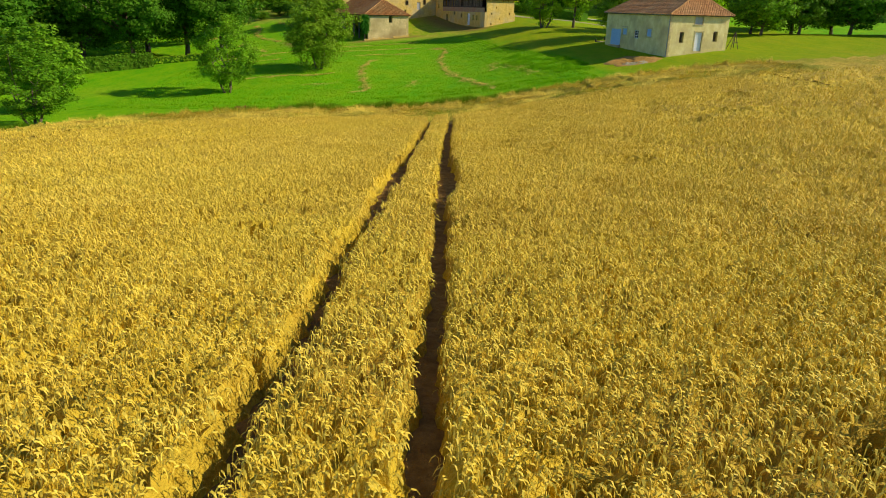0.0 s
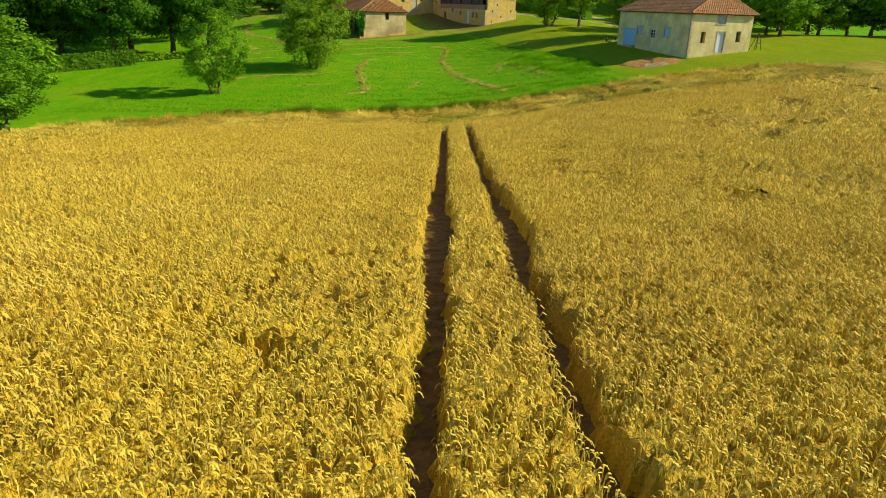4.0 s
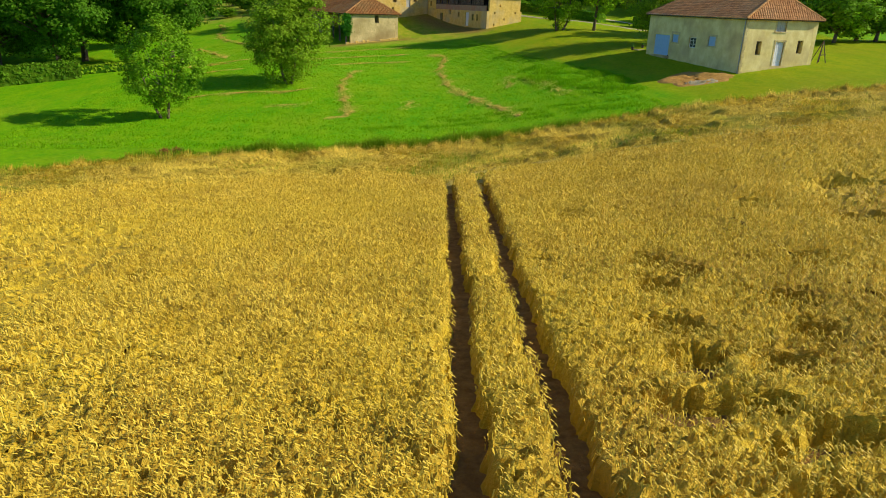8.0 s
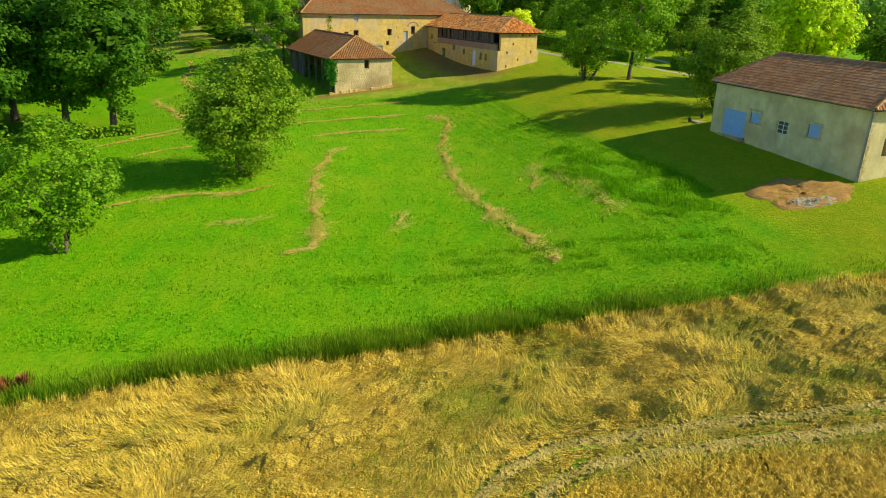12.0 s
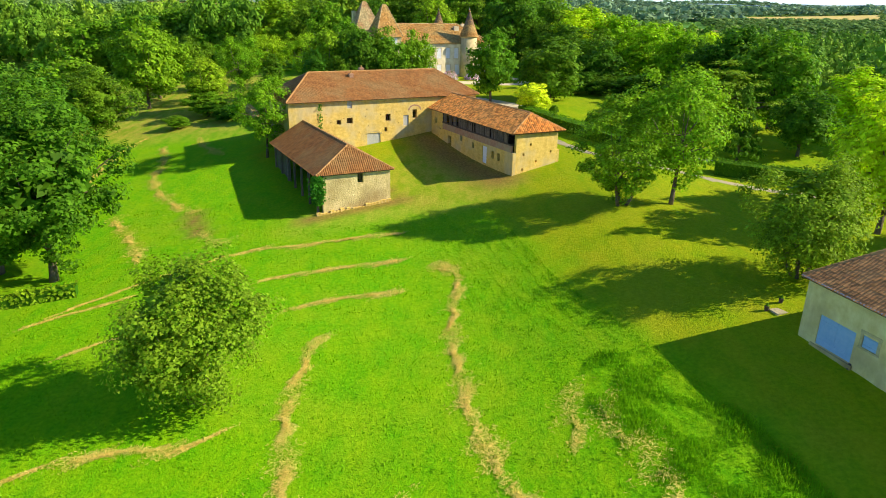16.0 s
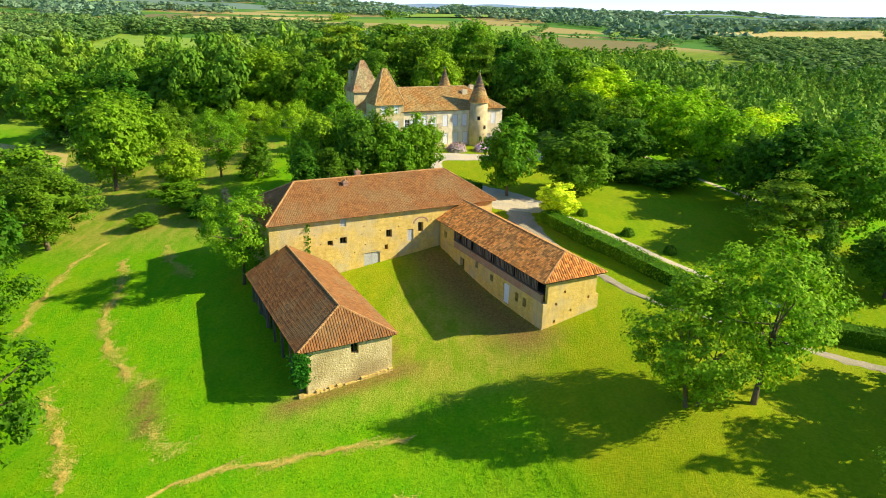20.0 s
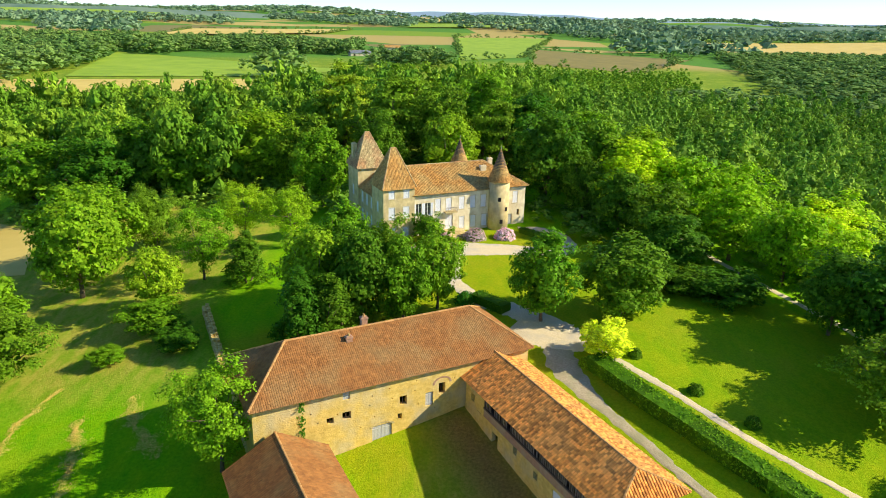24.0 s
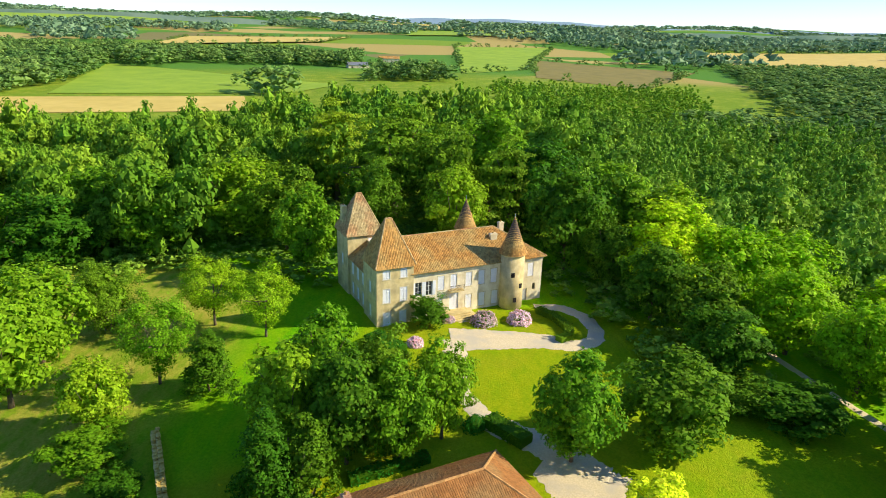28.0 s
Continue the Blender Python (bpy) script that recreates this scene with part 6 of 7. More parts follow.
rng = np.random.default_rng(3)
V, F, n = [], [], 0
BEDS = [(-6.5, 5.5, 3, 15, 175, 0.92), (-7, 6.5, 15, 26, 165, 0.98), (-9, 8.5, 26, 38, 135, 1.03), (-12, -6.5, 6, 26, 130, 1.15), (5.5, 11, 6, 26, 130, 1.15), (-14, 13, 38, 52, 125, 1.15), (-22, -9, 16, 38, 56, 1.45), (8.5, 20, 16, 38, 60, 1.45),
        (-14, 14, 52, 66, 120, 1.25), (-26, -14, 52, 66, 60, 1.3), (14, 26, 52, 66, 60, 1.3), (-40, -14, 30, 52, 17, 1.8), (13, 36, 30, 52, 20, 1.8), (-50, -26, 40, 64, 7, 2.2), (26, 55, 40, 65, 7, 2.2)]
for x0, x1, y0, y1, dens, k in BEDS:
    x, y = sow(x0, x1, y0, y1, dens, rng)
    ok = y < crop_edge(x)
    v, f = wheat_plants(x[ok], y[ok], rng, k, fine=y0 < 10)
    V.append(v)
    F.append(f + n)
    n += len(v)
tagged(new("wheat", mesh_np("wheat", np.concatenate(V), np.concatenate(F), WHEAT_EAR)), "ripe golden wheat with nodding ears", "wheat", kind="stuff")


def sheet(name, x0, x1, y0, y1, step, height, mat, label, cat, rough=0.0, seed=0, step_y=None, fade=0.55):
    """A surface over the ground; rough breaks it into tufts and hollows."""
    rng = np.random.default_rng(seed)
    ax, ay = np.arange(x0, x1 + 0.01, step), np.arange(y0, y1 + 0.01, step_y or step)
    gx_, gy_ = np.meshgrid(ax, ay)
    x, y = gx_.ravel(), gy_.ravel()
    if rough:
        inner = (x > x0 + 0.01) & (x < ax[-1] - 0.01)
        x = x + rng.uniform(-0.38, 0.38, len(x)) * step * inner
        y = y + rng.uniform(-0.38, 0.38, len(x)) * (step_y or step)
    hh = height(x, y)
    full = np.clip((hh + 0.05) / 0.35, 0, 1)
    v = np.stack([x, y, ground_z(x, y) + hh + rough * np.interp(y, [16, 40], [1, fade]) * rng.normal(0, 1, len(x)) * full], 1)
    i, j = np.meshgrid(np.arange(len(ax) - 1), np.arange(len(ay) - 1))
    f = np.stack([j * len(ax) + i, j * len(ax) + i + 1, (j + 1) * len(ax) + i + 1, (j + 1) * len(ax) + i], -1).reshape(-1, 4)
    ok = (hh > -0.2)[f].any(1)
    return tagged(new(name, mesh_np(name, v, f[ok], mat, not rough)), label, cat, kind="stuff")


def canopy(x, y):
    h = stand(x, y)
    z = h * (0.62 + sway(x, y)) - 0.12
    return np.where(y > crop_edge(x) + 0.6, -0.3, z)


STALKS = "dense golden stalks and leaves of the wheat"
sheet("wheat_canopy", -10, 9, 2, 68, 0.14, canopy, WHEAT_STEM, STALKS, "wheat", 0.085, 1, 0.15)
sheet("wheat_canopy", -30, -9.98, 4, 68, 0.26, canopy, WHEAT_STEM, STALKS, "wheat", 0.10, 2)
sheet("wheat_canopy", 8.98, 30, 4, 68, 0.26, canopy, WHEAT_STEM, STALKS, "wheat", 0.10, 3)
sheet("wheat_canopy", -70, -29.98, 4, 68, 0.6, canopy, WHEAT_STEM, STALKS, "wheat", 0.12, 4)
sheet("wheat_canopy", 29.98, 75, 4, 68, 0.6, canopy, WHEAT_STEM, STALKS, "wheat", 0.12, 5)
for box in ((-125, -69, -60, 68), (74, 125, -60, 68), (-70, 75, -60, 4)):
    sheet("wheat_canopy", *box, 1.4, canopy, WHEAT_STEM, STALKS, "wheat")

# beaten band along the edge: straw laid in swirls, weeds between


def blades(x, y, h, w, lean, ang, rng, segs=2, base=0.0):
    n = len(x)
    z = ground_z(x, y) + base
    dx, dy = np.cos(ang), np.sin(ang)
    sx, sy = -dy, dx
    prof = [(0, 0, 1.0), (0.45, 0.7, 0.8), (1.0, 1.0, 0.15)] if segs == 2 else [(0, 0, 1.0), (1.0, 1.0, 0.2)]
    out = np.zeros((n, len(prof) * 2, 3))
    for i, (f, u, ww) in enumerate(prof):
        cx, cy, cz = x + dx * f * lean * h, y + dy * f * lean * h, z + u * h * np.sqrt(np.maximum(1 - np.minimum(lean, 0.97) ** 2, 0.03))
        for s in (0, 1):
            q = (s * 2 - 1) * w * ww
            out[:, i * 2 + s] = np.stack([cx + sx * q, cy + sy * q, cz], 1)
    q = np.array([(0, 1, 3, 2), (2, 3, 5, 4)][:segs])
    return out.reshape(-1, 3), (np.arange(n)[:, None, None] * len(prof) * 2 + q[None]).reshape(-1, 4)


def band(n, rng, lo, hi, x0=-34, x1=36):
    x = rng.uniform(x0, x1, n)
    e, c = field_edge(x), crop_edge(x)
    t = rng.uniform(lo, hi, n)
    return x, c + (e - c) * t, t


RUT_L = [(-1.4, 60), (-1.4, 62.7), (-0.9, 64.6), (0.5, 66.5), (2.5, 67.8), (5.8, 67.9), (9, 67.9), (12.1, 67.5), (15.1, 67.4), (18, 67.2), (26, 66.8)]
RUT_R = [(0.45, 60), (0.42, 62), (0.9, 64.2), (1.9, 65.3), (3.4, 66.3), (6, 66.5), (9, 66.5), (12, 66.2), (15, 66.1), (18, 66), (26, 65.6)]


def line_distance(line, x, y):
    d = np.full(np.shape(x), 1e9)
    for (ax, ay), (bx_, by_) in zip(line, line[1:]):
        t = np.clip(((x - ax) * (bx_ - ax) + (y - ay) * (by_ - ay)) / ((bx_ - ax) ** 2 + (by_ - ay) ** 2), 0, 1)
        d = np.minimum(d, np.hypot(x - ax - t * (bx_ - ax), y - ay - t * (by_ - ay)))
    return d


def track_off(x, y):
    return np.minimum(line_distance(RUT_L, x, y), line_distance(RUT_R, x, y))


rng = np.random.default_rng(61)
HEAPS = []
for _ in range(620):
    hx = rng.uniform(-36, 50)
    he, hcrop = float(field_edge(hx)), float(crop_edge(hx))
    if hx > 5:
        ht = rng.uniform(0.22, 1.0)
        HEAPS.append((hx, hcrop + (he - hcrop) * ht, rng.uniform(0.7, 1.7), rng.uniform(0.45, 1.0), rng.uniform(0.2, 0.52), rng.uniform(-0.5, 0.5)))
    elif hx > -5:
        HEAPS.append((hx, hcrop + (he - hcrop) * rng.uniform(0.3, 1.0), rng.uniform(0.5, 1.2), rng.uniform(0.3, 0.6), rng.uniform(0.12, 0.36), rng.uniform(-0.4, 0.4)))
    else:
        HEAPS.append((hx, hcrop + (he - hcrop) * rng.uniform(0.05, 1.0), rng.uniform(0.9, 2.3), rng.uniform(0.3, 0.55), rng.uniform(0.28, 0.6), rng.uniform(0.1, 0.35)))


def mounds(x, y):
    """Heaps of beaten-down straw: rolls along the edge on the left of the tracks, tumbled tussocks on the right, a standing lip."""
    e, c = field_edge(x), crop_edge(x)
    t = np.clip((y - c) / np.maximum(e - c, 1), -0.2, 1.2)
    h = 0.1 + 0.05 * np.sin(x * 3.1 + y) * np.sin(y * 3.7 - x)
    for hx, hy, rx, ry, hh, yaw in HEAPS:
        near = np.flatnonzero((np.abs(x - hx) < 2.4) & (np.abs(y - hy) < 2.0))
        if not len(near):
            continue
        ca, sa = math.cos(yaw), math.sin(yaw)
        u, v = (x[near] - hx) * ca + (y[near] - hy) * sa, -(x[near] - hx) * sa + (y[near] - hy) * ca
        r2 = (u / rx) ** 2 + (v / ry) ** 2 + 0.12 * np.sin(7 * u + 5 * v)
        h[near] = np.maximum(h[near], hh * np.sqrt(np.clip(1 - r2, 0, 1)))
    lip = np.exp(-(((t - 0.95) / 0.045) ** 2)) * (0.5 + 0.14 * np.sin(x * 2.1) + 0.12 * np.sin(x * 5.3 + 1))
    h = np.maximum(h, lip) * np.clip((1.02 - t) / 0.03, 0, 1) * np.clip((t + 0.04) / 0.08, 0.0, 1)
    return np.where(x > -3, h * np.clip((track_off(x, y) - 0.3) / 0.35, 0.0, 1), h)


def lodged(x, y):
    return np.where((y > crop_edge(x) - 0.3) & (y < field_edge(x) + 0.1), mounds(x, y) - 0.03, -0.3)


sheet("lodged_wheat", -36, 36, 52, 80, 0.2, lodged, MATTED, "matted beaten-down wheat along the field edge", "wheat", 0.045, 6)
for x0, x1 in ((-70, -35.9), (35.9, 125)):
    sheet("lodged_wheat", x0, x1, 30, 82, 0.7, lodged, MATTED, "matted beaten-down wheat along the field edge", "wheat")
rng = np.random.default_rng(8)
x, y, t = band(105000, rng, -0.02, 1.0)
clump = np.sin(x * 0.9 + 1.5 * np.sin(y * 0.7)) + np.sin(y * 1.3 + np.sin(x * 0.6) * 2)
ok = ((rng.uniform(0, 1, len(x)) < 0.6 + 0.25 * clump) | (t > 0.86)) & ((track_off(x, y) > 0.42) | (x < -3))
x, y, t, clump = x[ok], y[ok], t[ok], clump[ok]
ang = 2.5 * np.sin(x * 0.33 + 0.8 * np.sin(y * 0.5)) + 1.2 + rng.normal(0, 0.5, len(x))
lean = np.clip(0.76 + 0.16 * clump + rng.normal(0, 0.14, len(x)), 0.2, 0.97)
lean = np.where(t > 0.92, np.clip(rng.normal(0.4, 0.25, len(x)), 0, 0.9), lean)
v, f = blades(x, y, rng.uniform(0.2, 0.5, len(x)), rng.uniform(0.007, 0.017, len(x)), lean, ang, rng, 1, base=mounds(x, y) * 0.95)
tagged(new("lodged_wheat", mesh_np("lodged_wheat", v, f, STRAW)), "flattened straw-coloured wheat along the field edge", "wheat", kind="stuff")
x, y, t = band(40000, rng, 0.0, 0.92)
patch = np.exp(-(((x + 3.2) / 2.6) ** 2 + ((y - 67.3) / 2.6) ** 2)) * 2.2 + np.exp(-((np.maximum(np.abs(x - 12) - 8, 0) / 4) ** 2 + ((y - 65.6) / 1.3) ** 2)) * 1.6 + np.exp(-((np.maximum(np.abs(x - 9) - 6, 0) / 3) ** 2 + ((y - 69.3) / 1.0) ** 2)) * 1.5
ok = patch + 0.5 * np.sin(x * 0.45 + 2) + 0.4 * np.sin(y * 0.8 + x * 0.2) + rng.normal(0, 0.35, len(x)) > 0.75
ok &= track_off(x, y) > 0.3
x, y = x[ok], y[ok]
v, f = blades(x, y, rng.uniform(0.15, 0.4, len(x)), rng.uniform(0.006, 0.016, len(x)), rng.uniform(0.2, 0.9, len(x)), rng.uniform(0, 6.28, len(x)), rng, 1, base=mounds(x, y) * 0.8)
tagged(new("weeds", mesh_np("weeds", v, f, TALLGRASS)), "green weeds among the flattened wheat", "grass", kind="stuff")

# dry rutted track that leaves the field, with clods along it
for line in (RUT_L, RUT_R):
    tagged(drape("rut", line, [0.5, 0.55, 0.6, 0.7, 0.75, 0.7, 0.6, 0.5, 0.4], RUT_EARTH, lift=0.07, n=110, wobble=0.09, seed=4), "dry pale wheel rut in cracked earth", "track", kind="structure")
CLOD = Solid()
for _ in range(900):
    line = RUT_L if rng.uniform() < 0.5 else RUT_R
    s_ = rng.uniform(1.2, 9.5)
    k = int(s_)
    cx = line[k][0] + (line[k + 1][0] - line[k][0]) * (s_ - k) + rng.normal(0, 0.32)
    cy = line[k][1] + (line[k + 1][1] - line[k][1]) * (s_ - k) + rng.normal(0, 0.32)
    r = rng.uniform(0.02, 0.07)
    CLOD.box(-r, r, -r * 0.8, r * 0.8, -r * 0.6, r * 0.6, pose(cx, cy, gz(cx, cy) + 0.06, rng.uniform(-30, 30), rng.uniform(-30, 30), rng.uniform(0, 180)))
tagged(new("clods", CLOD.mesh("clods", RUT_EARTH)), "dry clods of earth beside the wheel ruts", "earth", kind="stuff")

# tall grass outside the field
n = 46000
x = rng.uniform(-40, 24, n)
y = field_edge(x) + np.abs(rng.normal(0, 1.5, n)) + 0.15
ok = rng.uniform(0, 1, n) < np.interp(x, [-48, -24, -17, 4, 9, 14, 24], [0.5, 0.6, 1, 1, 0.6, 0.25, 0.1])
x, y = x[ok], y[ok]
tall = np.interp(x, [-40, -24, -16, -5, 4, 9, 24], [0.4, 0.5, 0.95, 0.85, 0.75, 0.5, 0.25]) + 0.2 * np.sin(x * 0.8 + 1) + 0.14 * np.sin(x * 1.9 + y)
tall = tall * np.clip(1.15 - (y - field_edge(x)) / 4.5, 0.25, 1)
v, f = blades(x, y, np.maximum(tall, 0.1) * rng.uniform(0.6, 1.3, len(x)), rng.uniform(0.01, 0.03, len(x)), rng.uniform(0.05, 0.7, len(x)), rng.uniform(0, 6.28, len(x)), rng, 1)
tagged(new("tall_grass", mesh_np("tall_grass", v, f, TALLGRASS)), "tall dark green grass beside the field", "grass", kind="stuff")
for dx_, dy_, r in ((-22.4, 72.9, 0.5), (-21.6, 73.3, 0.35)):
    n = 260
    a, q = rng.uniform(0, 6.28, n), np.abs(rng.normal(0, r * 0.5, n))
    v, f = blades(dx_ + np.cos(a) * q, dy_ + np.sin(a) * q, rng.uniform(0.35, 0.8, n), rng.uniform(0.012, 0.03, n), rng.uniform(0.05, 0.5, n), a, rng, 2)
    dock = thing("dock_plant", pose(0, 0, 0), "rust-brown seeding dock plant in the tall grass", "weed")
    part("foliage", mesh_np("foliage", v, f, DOCK), DOCK, dock)

# rough bank of longer grass beside the lawn, in long rows along its edge
n = 20000
t = rng.uniform(0, 1, n)
off = 8.5 * rng.uniform(0, 1, n) ** 1.4
off = np.where(off > 0.5, np.round(off / 0.85) * 0.85 + rng.normal(0, 0.17, n), off)
x = np.interp(t, [0, 0.3, 0.5, 0.68, 0.85, 1], [5.6, 9.0, 12.4, 15.8, 18.0, 19.4]) - off
y = np.interp(t, [0, 0.3, 0.5, 0.68, 0.85, 1], [138, 124.2, 116.2, 106.4, 98.6, 90]) - 0.25 * off
clump = 0.6 + 0.4 * np.sin(y * 1.3 + 3 * np.sin(off * 2.2)) + 0.25 * np.sin(x * 4 + y)
v, f = blades(x, y, rng.uniform(0.06, 0.2, n) * np.clip(clump, 0.2, 1.2), rng.uniform(0.015, 0.045, n), rng.uniform(0.2, 0.9, n), rng.uniform(0, 6.28, n), rng, 1)
tagged(new("bank_grass", mesh_np("bank_grass", v, f, GRASS)), "longer dark green grass on a bank beside the lawn", "grass", kind="stuff")

# hummock of rank grass at the lower end of the bank
n = 15000
a, q = rng.uniform(0, 6.28, n), np.sqrt(rng.uniform(0, 1, n))
x, y = 13.8 + 4.6 * q * np.cos(a) - 0.32 * 11 * q * np.sin(a), 101 + 11 * q * np.sin(a)
clump = np.clip(np.sin(x * 1.1 + 1.3 * np.sin(y * 0.6)) * np.sin(y * 0.8 + x * 0.3) + 0.35, 0.0, 1)
ok = (clump > 0.12) & ~inside(LAWN, x, y)
x, y, clump = x[ok], y[ok], clump[ok]
v, f = blades(x, y, (0.12 + 0.3 * clump) * rng.uniform(0.7, 1.2, len(x)), rng.uniform(0.015, 0.04, len(x)), rng.uniform(0.1, 0.8, len(x)), rng.uniform(0, 6.28, len(x)), rng, 1)
tagged(new("rank_grass", mesh_np("rank_grass", v, f, GRASS)), "clumps of rank dark green grass beside the lawn", "grass", kind="stuff")

# mowing lines of longer grass near the field
V, F, n = [], [], 0
for line in ([(-9, 86.0), (-1, 86.1), (5, 85.8), (11, 84.9), (18, 83.2)], [(-1, 88.1), (6, 87.3), (11.3, 86.4), (18, 84)], [(-2, 89.8), (6, 89.2), (12, 88.4), (17.5, 87)]):
    p = np.array(line, float)
    d = np.r_[0, np.cumsum(np.hypot(*np.diff(p, axis=0).T))]
    t = rng.uniform(0, d[-1], int(d[-1] * 130))
    keep = np.sin(t * 0.9 + len(V)) + np.sin(t * 2.3) > -0.9
    t = t[keep]
    x, y = np.interp(t, d, p[:, 0]), np.interp(t, d, p[:, 1]) + rng.normal(0, 0.4, len(t)) + 0.2 * np.sin(t * 0.7)
    v, f = blades(x, y, rng.uniform(0.08, 0.24, len(t)), rng.uniform(0.012, 0.035, len(t)), rng.uniform(0.1, 0.8, len(t)), rng.uniform(0, 6.28, len(t)), rng, 1)
    V.append(v)
    F.append(f + n)
    n += len(v)
tagged(new("mowing_lines", mesh_np("mowing_lines", np.concatenate(V), np.concatenate(F), GRASS)), "uncut lines of longer green grass on the meadow", "grass", kind="stuff")

# meadow grass in tufts
n = 50000
x, y = rng.uniform(-42, 18, n), 77 + 75 * rng.uniform(0, 1, n) ** 1.35
ok = (y > field_edge(x) + 0.5) & ~inside(LAWN, x, y) & ~inside([(-30, 168), (-18, 172), (6, 158), (6, 146), (-20, 142)], x, y)
x, y = x[ok], y[ok]
rowy = 0.5 + 0.5 * np.sin((x * 0.3 + y) * 1.6 + np.sin(x * 0.4))
v, f = blades(x, y, (0.06 + 0.09 * rowy) * rng.uniform(0.6, 1.5, len(x)), rng.uniform(0.03, 0.07, len(x)), rng.uniform(0.1, 0.8, len(x)), rng.uniform(0, 6.28, len(x)), rng, 1)
tagged(new("meadow_grass", mesh_np("meadow_grass", v, f, GRASS)), "bright green tufted meadow grass", "grass", kind="stuff")

# ============ hay rows ============
LONG_SWATHS = [
    [(-3.1, 130.9), (-0.7, 129), (-0.4, 126), (-1.0, 121.6), (-1.3, 117.7), (-1.1, 114.2), (-0.6, 109), (0.1, 104.7), (1.8, 99.1), (3.7, 93.8), (4.9, 90.4), (5.9, 86.6)],
    [(-12.6, 116.9), (-13.4, 109.7), (-13.1, 104.5), (-12, 99.4), (-11.3, 95.6), (-10.8, 91.8), (-13, 91.4)],
    [(-38, 122), (-32, 129), (-25.6, 134.8), (-22.2, 136.4), (-17.5, 136.9), (-13.5, 138.1), (-9.9, 138.9), (-6.5, 139.2)],
    [(-20.1, 128), (-16.2, 129.5), (-11.4, 131), (-5.9, 132)],
]
MEADOW_SWATHS = [
    [(-30.1, 100.8), (-27.4, 102.3), (-22.6, 103.2), (-19.9, 103.1), (-16.8, 105.2)],
    [(-16.6, 121.5), (-13, 123.3), (-9.2, 124.5), (-5.9, 124.8)],
    [(-39.5, 120.1), (-36.7, 122), (-33.7, 124), (-32.3, 125.3)],
    [(-32.9, 114.9), (-30.6, 116.5), (-28.4, 117.5)],
    [(-44.5, 150), (-43.7, 148.3), (-40, 143.2), (-36.9, 138.5), (-35, 134.3)],
    [(-49.2, 180), (-47.2, 176), (-45.7, 170.8), (-44.8, 164), (-41.4, 157.5), (-36.6, 151.5), (-33.8, 149.4)],
    [(-54.4, 186.5), (-56.2, 180), (-55.8, 172), (-55.2, 167), (-53.5, 160.4)],
    [(-44, 183.6), (-41.8, 178.6), (-36.6, 172.6)],
]
SHORT_SWATHS = [
    [(10.3, 102.4), (10.7, 99.5), (11.2, 96.6), (11.7, 94)],
    [(6.9, 108.4), (6.7, 105), (6.7, 101.6)],
    [(8.6, 106.2), (9.0, 103.5), (9.5, 101.2)],
    [(-31, 143), (-29, 140), (-26.5, 138.5)],
    [(-5, 99), (-4.6, 95)],
    [(-20, 97), (-16, 97.5)],
]
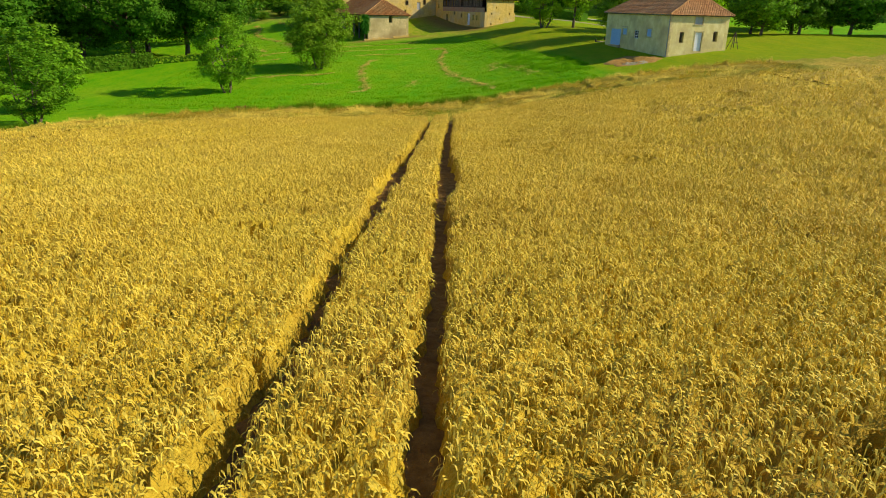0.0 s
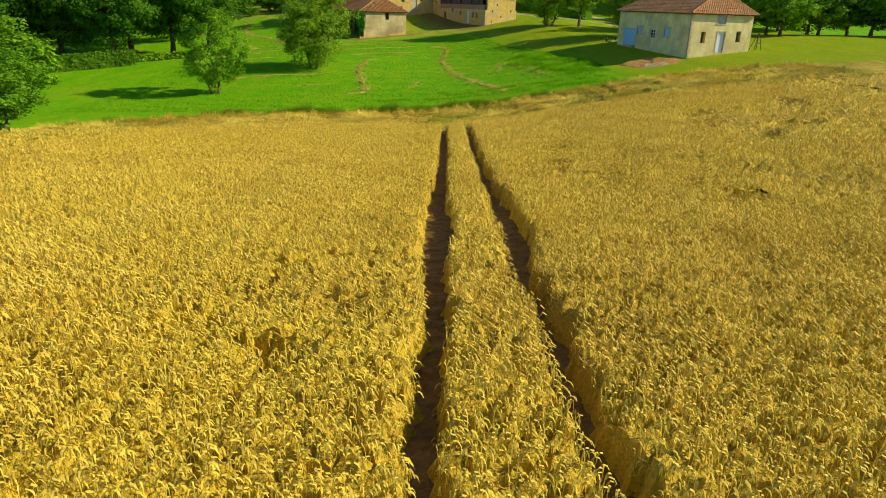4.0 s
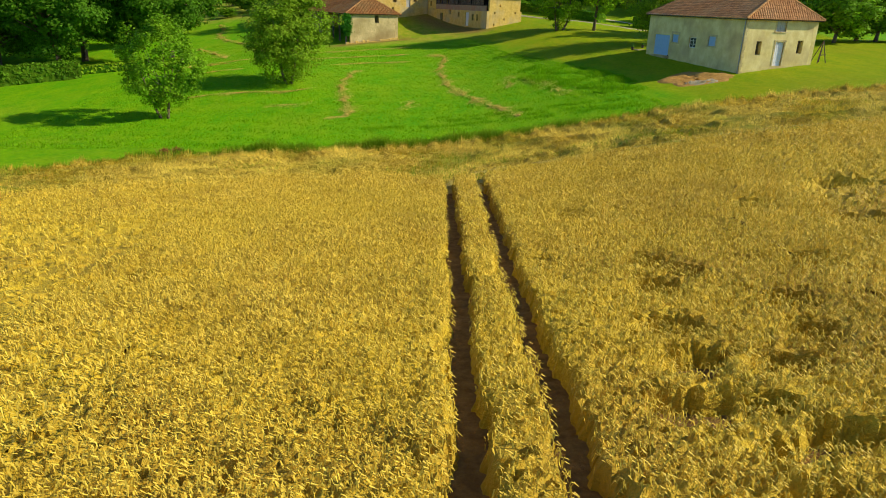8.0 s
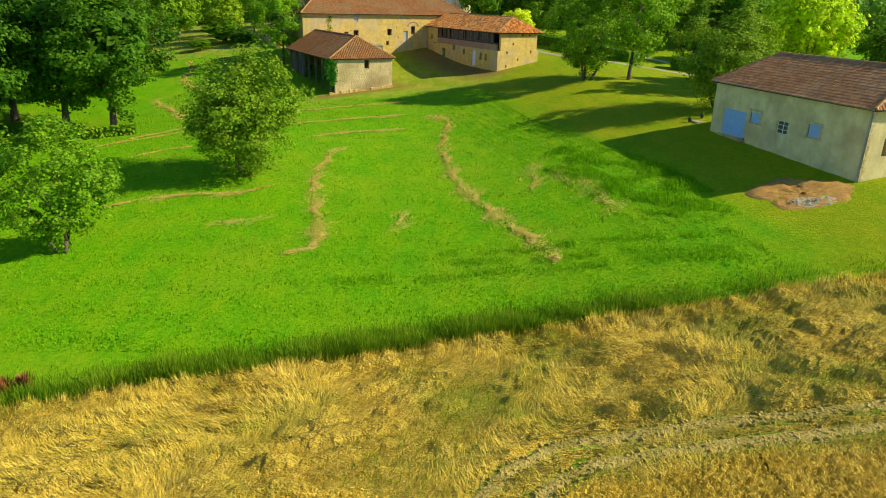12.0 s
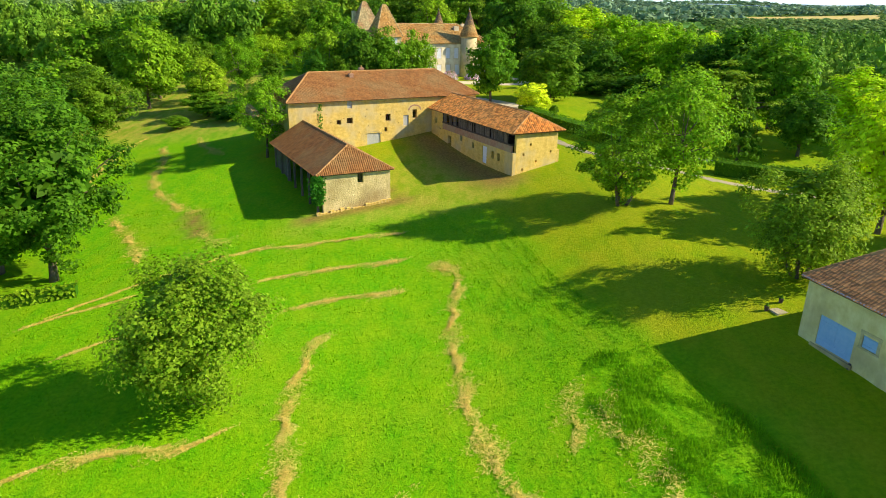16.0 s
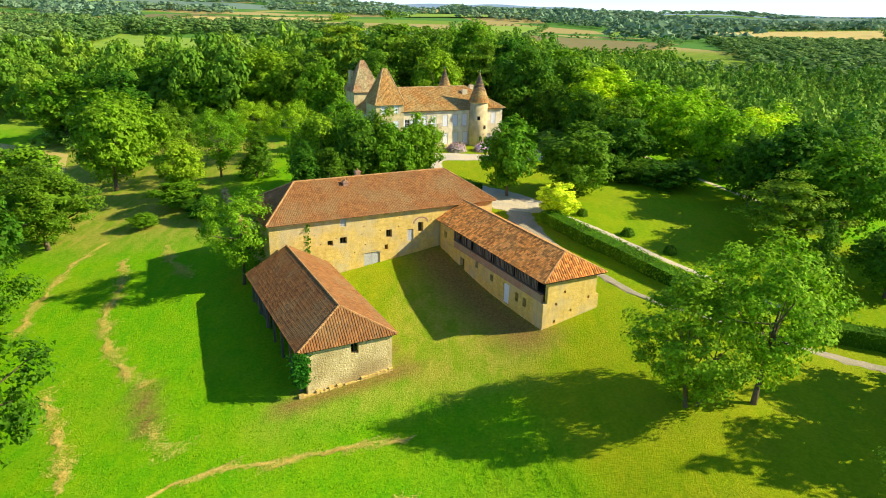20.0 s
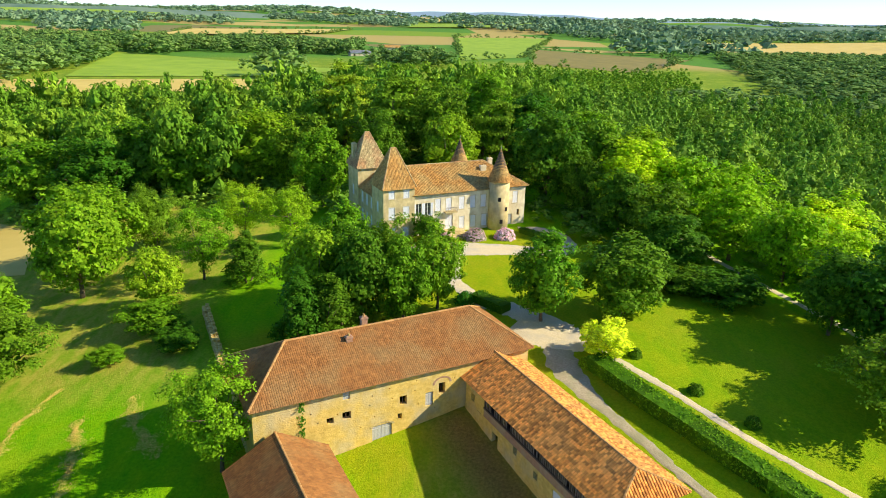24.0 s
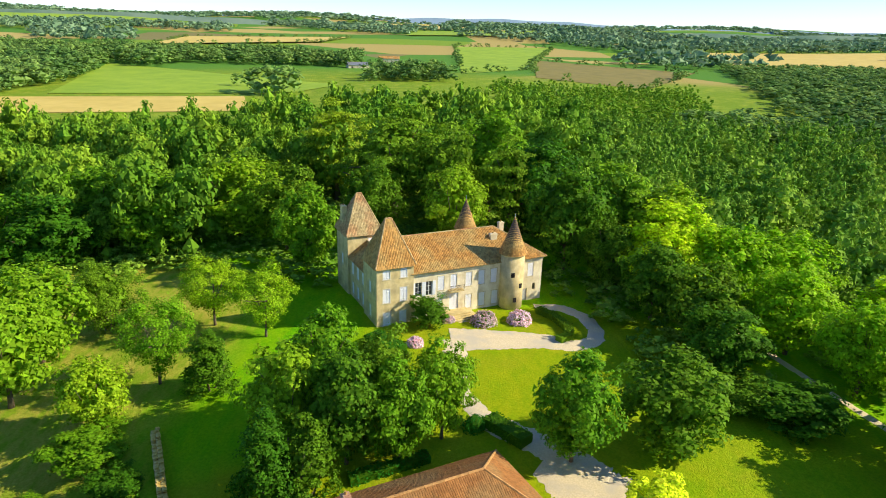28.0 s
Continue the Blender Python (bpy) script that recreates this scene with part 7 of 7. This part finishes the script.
for k, line in enumerate(LONG_SWATHS + MEADOW_SWATHS + SHORT_SWATHS):
    rng = np.random.default_rng(200 + k)
    p = np.array(line, float)
    d = np.r_[0, np.cumsum(np.hypot(*np.diff(p, axis=0).T))]
    n = int(d[-1] * 260)
    t = rng.uniform(0, d[-1], n)
    wide = 0.40 + 0.18 * np.sin(t * 0.9 + k) + 0.16 * np.sin(t * 2.7)
    if k >= 12:
        wide = wide * 1.6
    off = rng.normal(0, 1, n) * np.maximum(wide, 0.12) * 1.05
    x, y = np.interp(t, d, p[:, 0]) + off * 0.8 + 0.15 * np.sin(t * 1.7), np.interp(t, d, p[:, 1]) + off * 0.8
    gap = rng.uniform(0, 1, n) < (0.4 if k >= 12 else 0.75 + 0.45 * np.sin(t * 1.1 + k * 2))
    x, y, off, wide = x[gap], y[gap], off[gap], wide[gap]
    n = len(x)
    a = rng.uniform(0, 6.28, n)
    L_ = rng.uniform(0.06, 0.19, n)
    w_ = rng.uniform(0.007, 0.016, n)
    z = ground_z(x, y) + 0.05 + 0.09 * np.exp(-(off / 0.45) ** 2) * rng.uniform(0.2, 1.0, n)
    dz = rng.normal(0, 0.25, n) * L_
    c, s_ = np.cos(a), np.sin(a)
    v = np.stack([np.stack([x - c * L_ - s_ * w_, y - s_ * L_ + c * w_, z - dz], 1), np.stack([x - c * L_ + s_ * w_, y - s_ * L_ - c * w_, z - dz], 1),
                  np.stack([x + c * L_ + s_ * w_, y + s_ * L_ - c * w_, z + dz], 1), np.stack([x + c * L_ - s_ * w_, y + s_ * L_ + c * w_, z + dz], 1)], 1).reshape(-1, 3)
    tagged(new("hay_row", mesh_np("hay_row", v, np.arange(4 * n).reshape(n, 4), HAY)), "loose row of cut dry hay on the meadow", "hay", "hay rows", "stuff")

# bare clay hollow beside the farmhouse


def mound(name, poly_c, rx, ry, h, mat, label, seed, cat="earth"):
    cx, cy = poly_c
    rng = np.random.default_rng(seed)
    V, F = [], []
    rings, m = 9, 36
    for i in range(rings + 1):
        for j in range(m):
            a = 6.2832 * j / m
            r = i / rings * (1 + 0.12 * math.sin(3 * a + seed) + 0.08 * math.sin(5 * a))
            x, y = cx + rx * r * math.cos(a), cy + ry * r * math.sin(a)
            V.append((x, y, gz(x, y) + 0.06 + (h * math.exp(-((i / rings - 0.7) / 0.22) ** 2) * max(0, math.sin(a)) + rng.normal(0, 0.07)) * (i < rings) - (0.12 if i == rings else 0)))
    for i in range(rings):
        for j in range(m):
            F.append((i * m + j, (i + 1) * m + j, (i + 1) * m + (j + 1) % m, i * m + (j + 1) % m))
    return tagged(new(name, mesh_np(name, V, F, mat, True)), label, cat, kind="structure")


mound("bare_earth", (24.4, 92.5), 3.7, 3.0, 0.45, CLAY, "bare brown clay bank beside the farmhouse", 1)
mound("gravel_patch", (24.2, 90.7), 1.7, 1.0, 0.06, DRIVE, "pale gravel patch in the bare clay", 2)
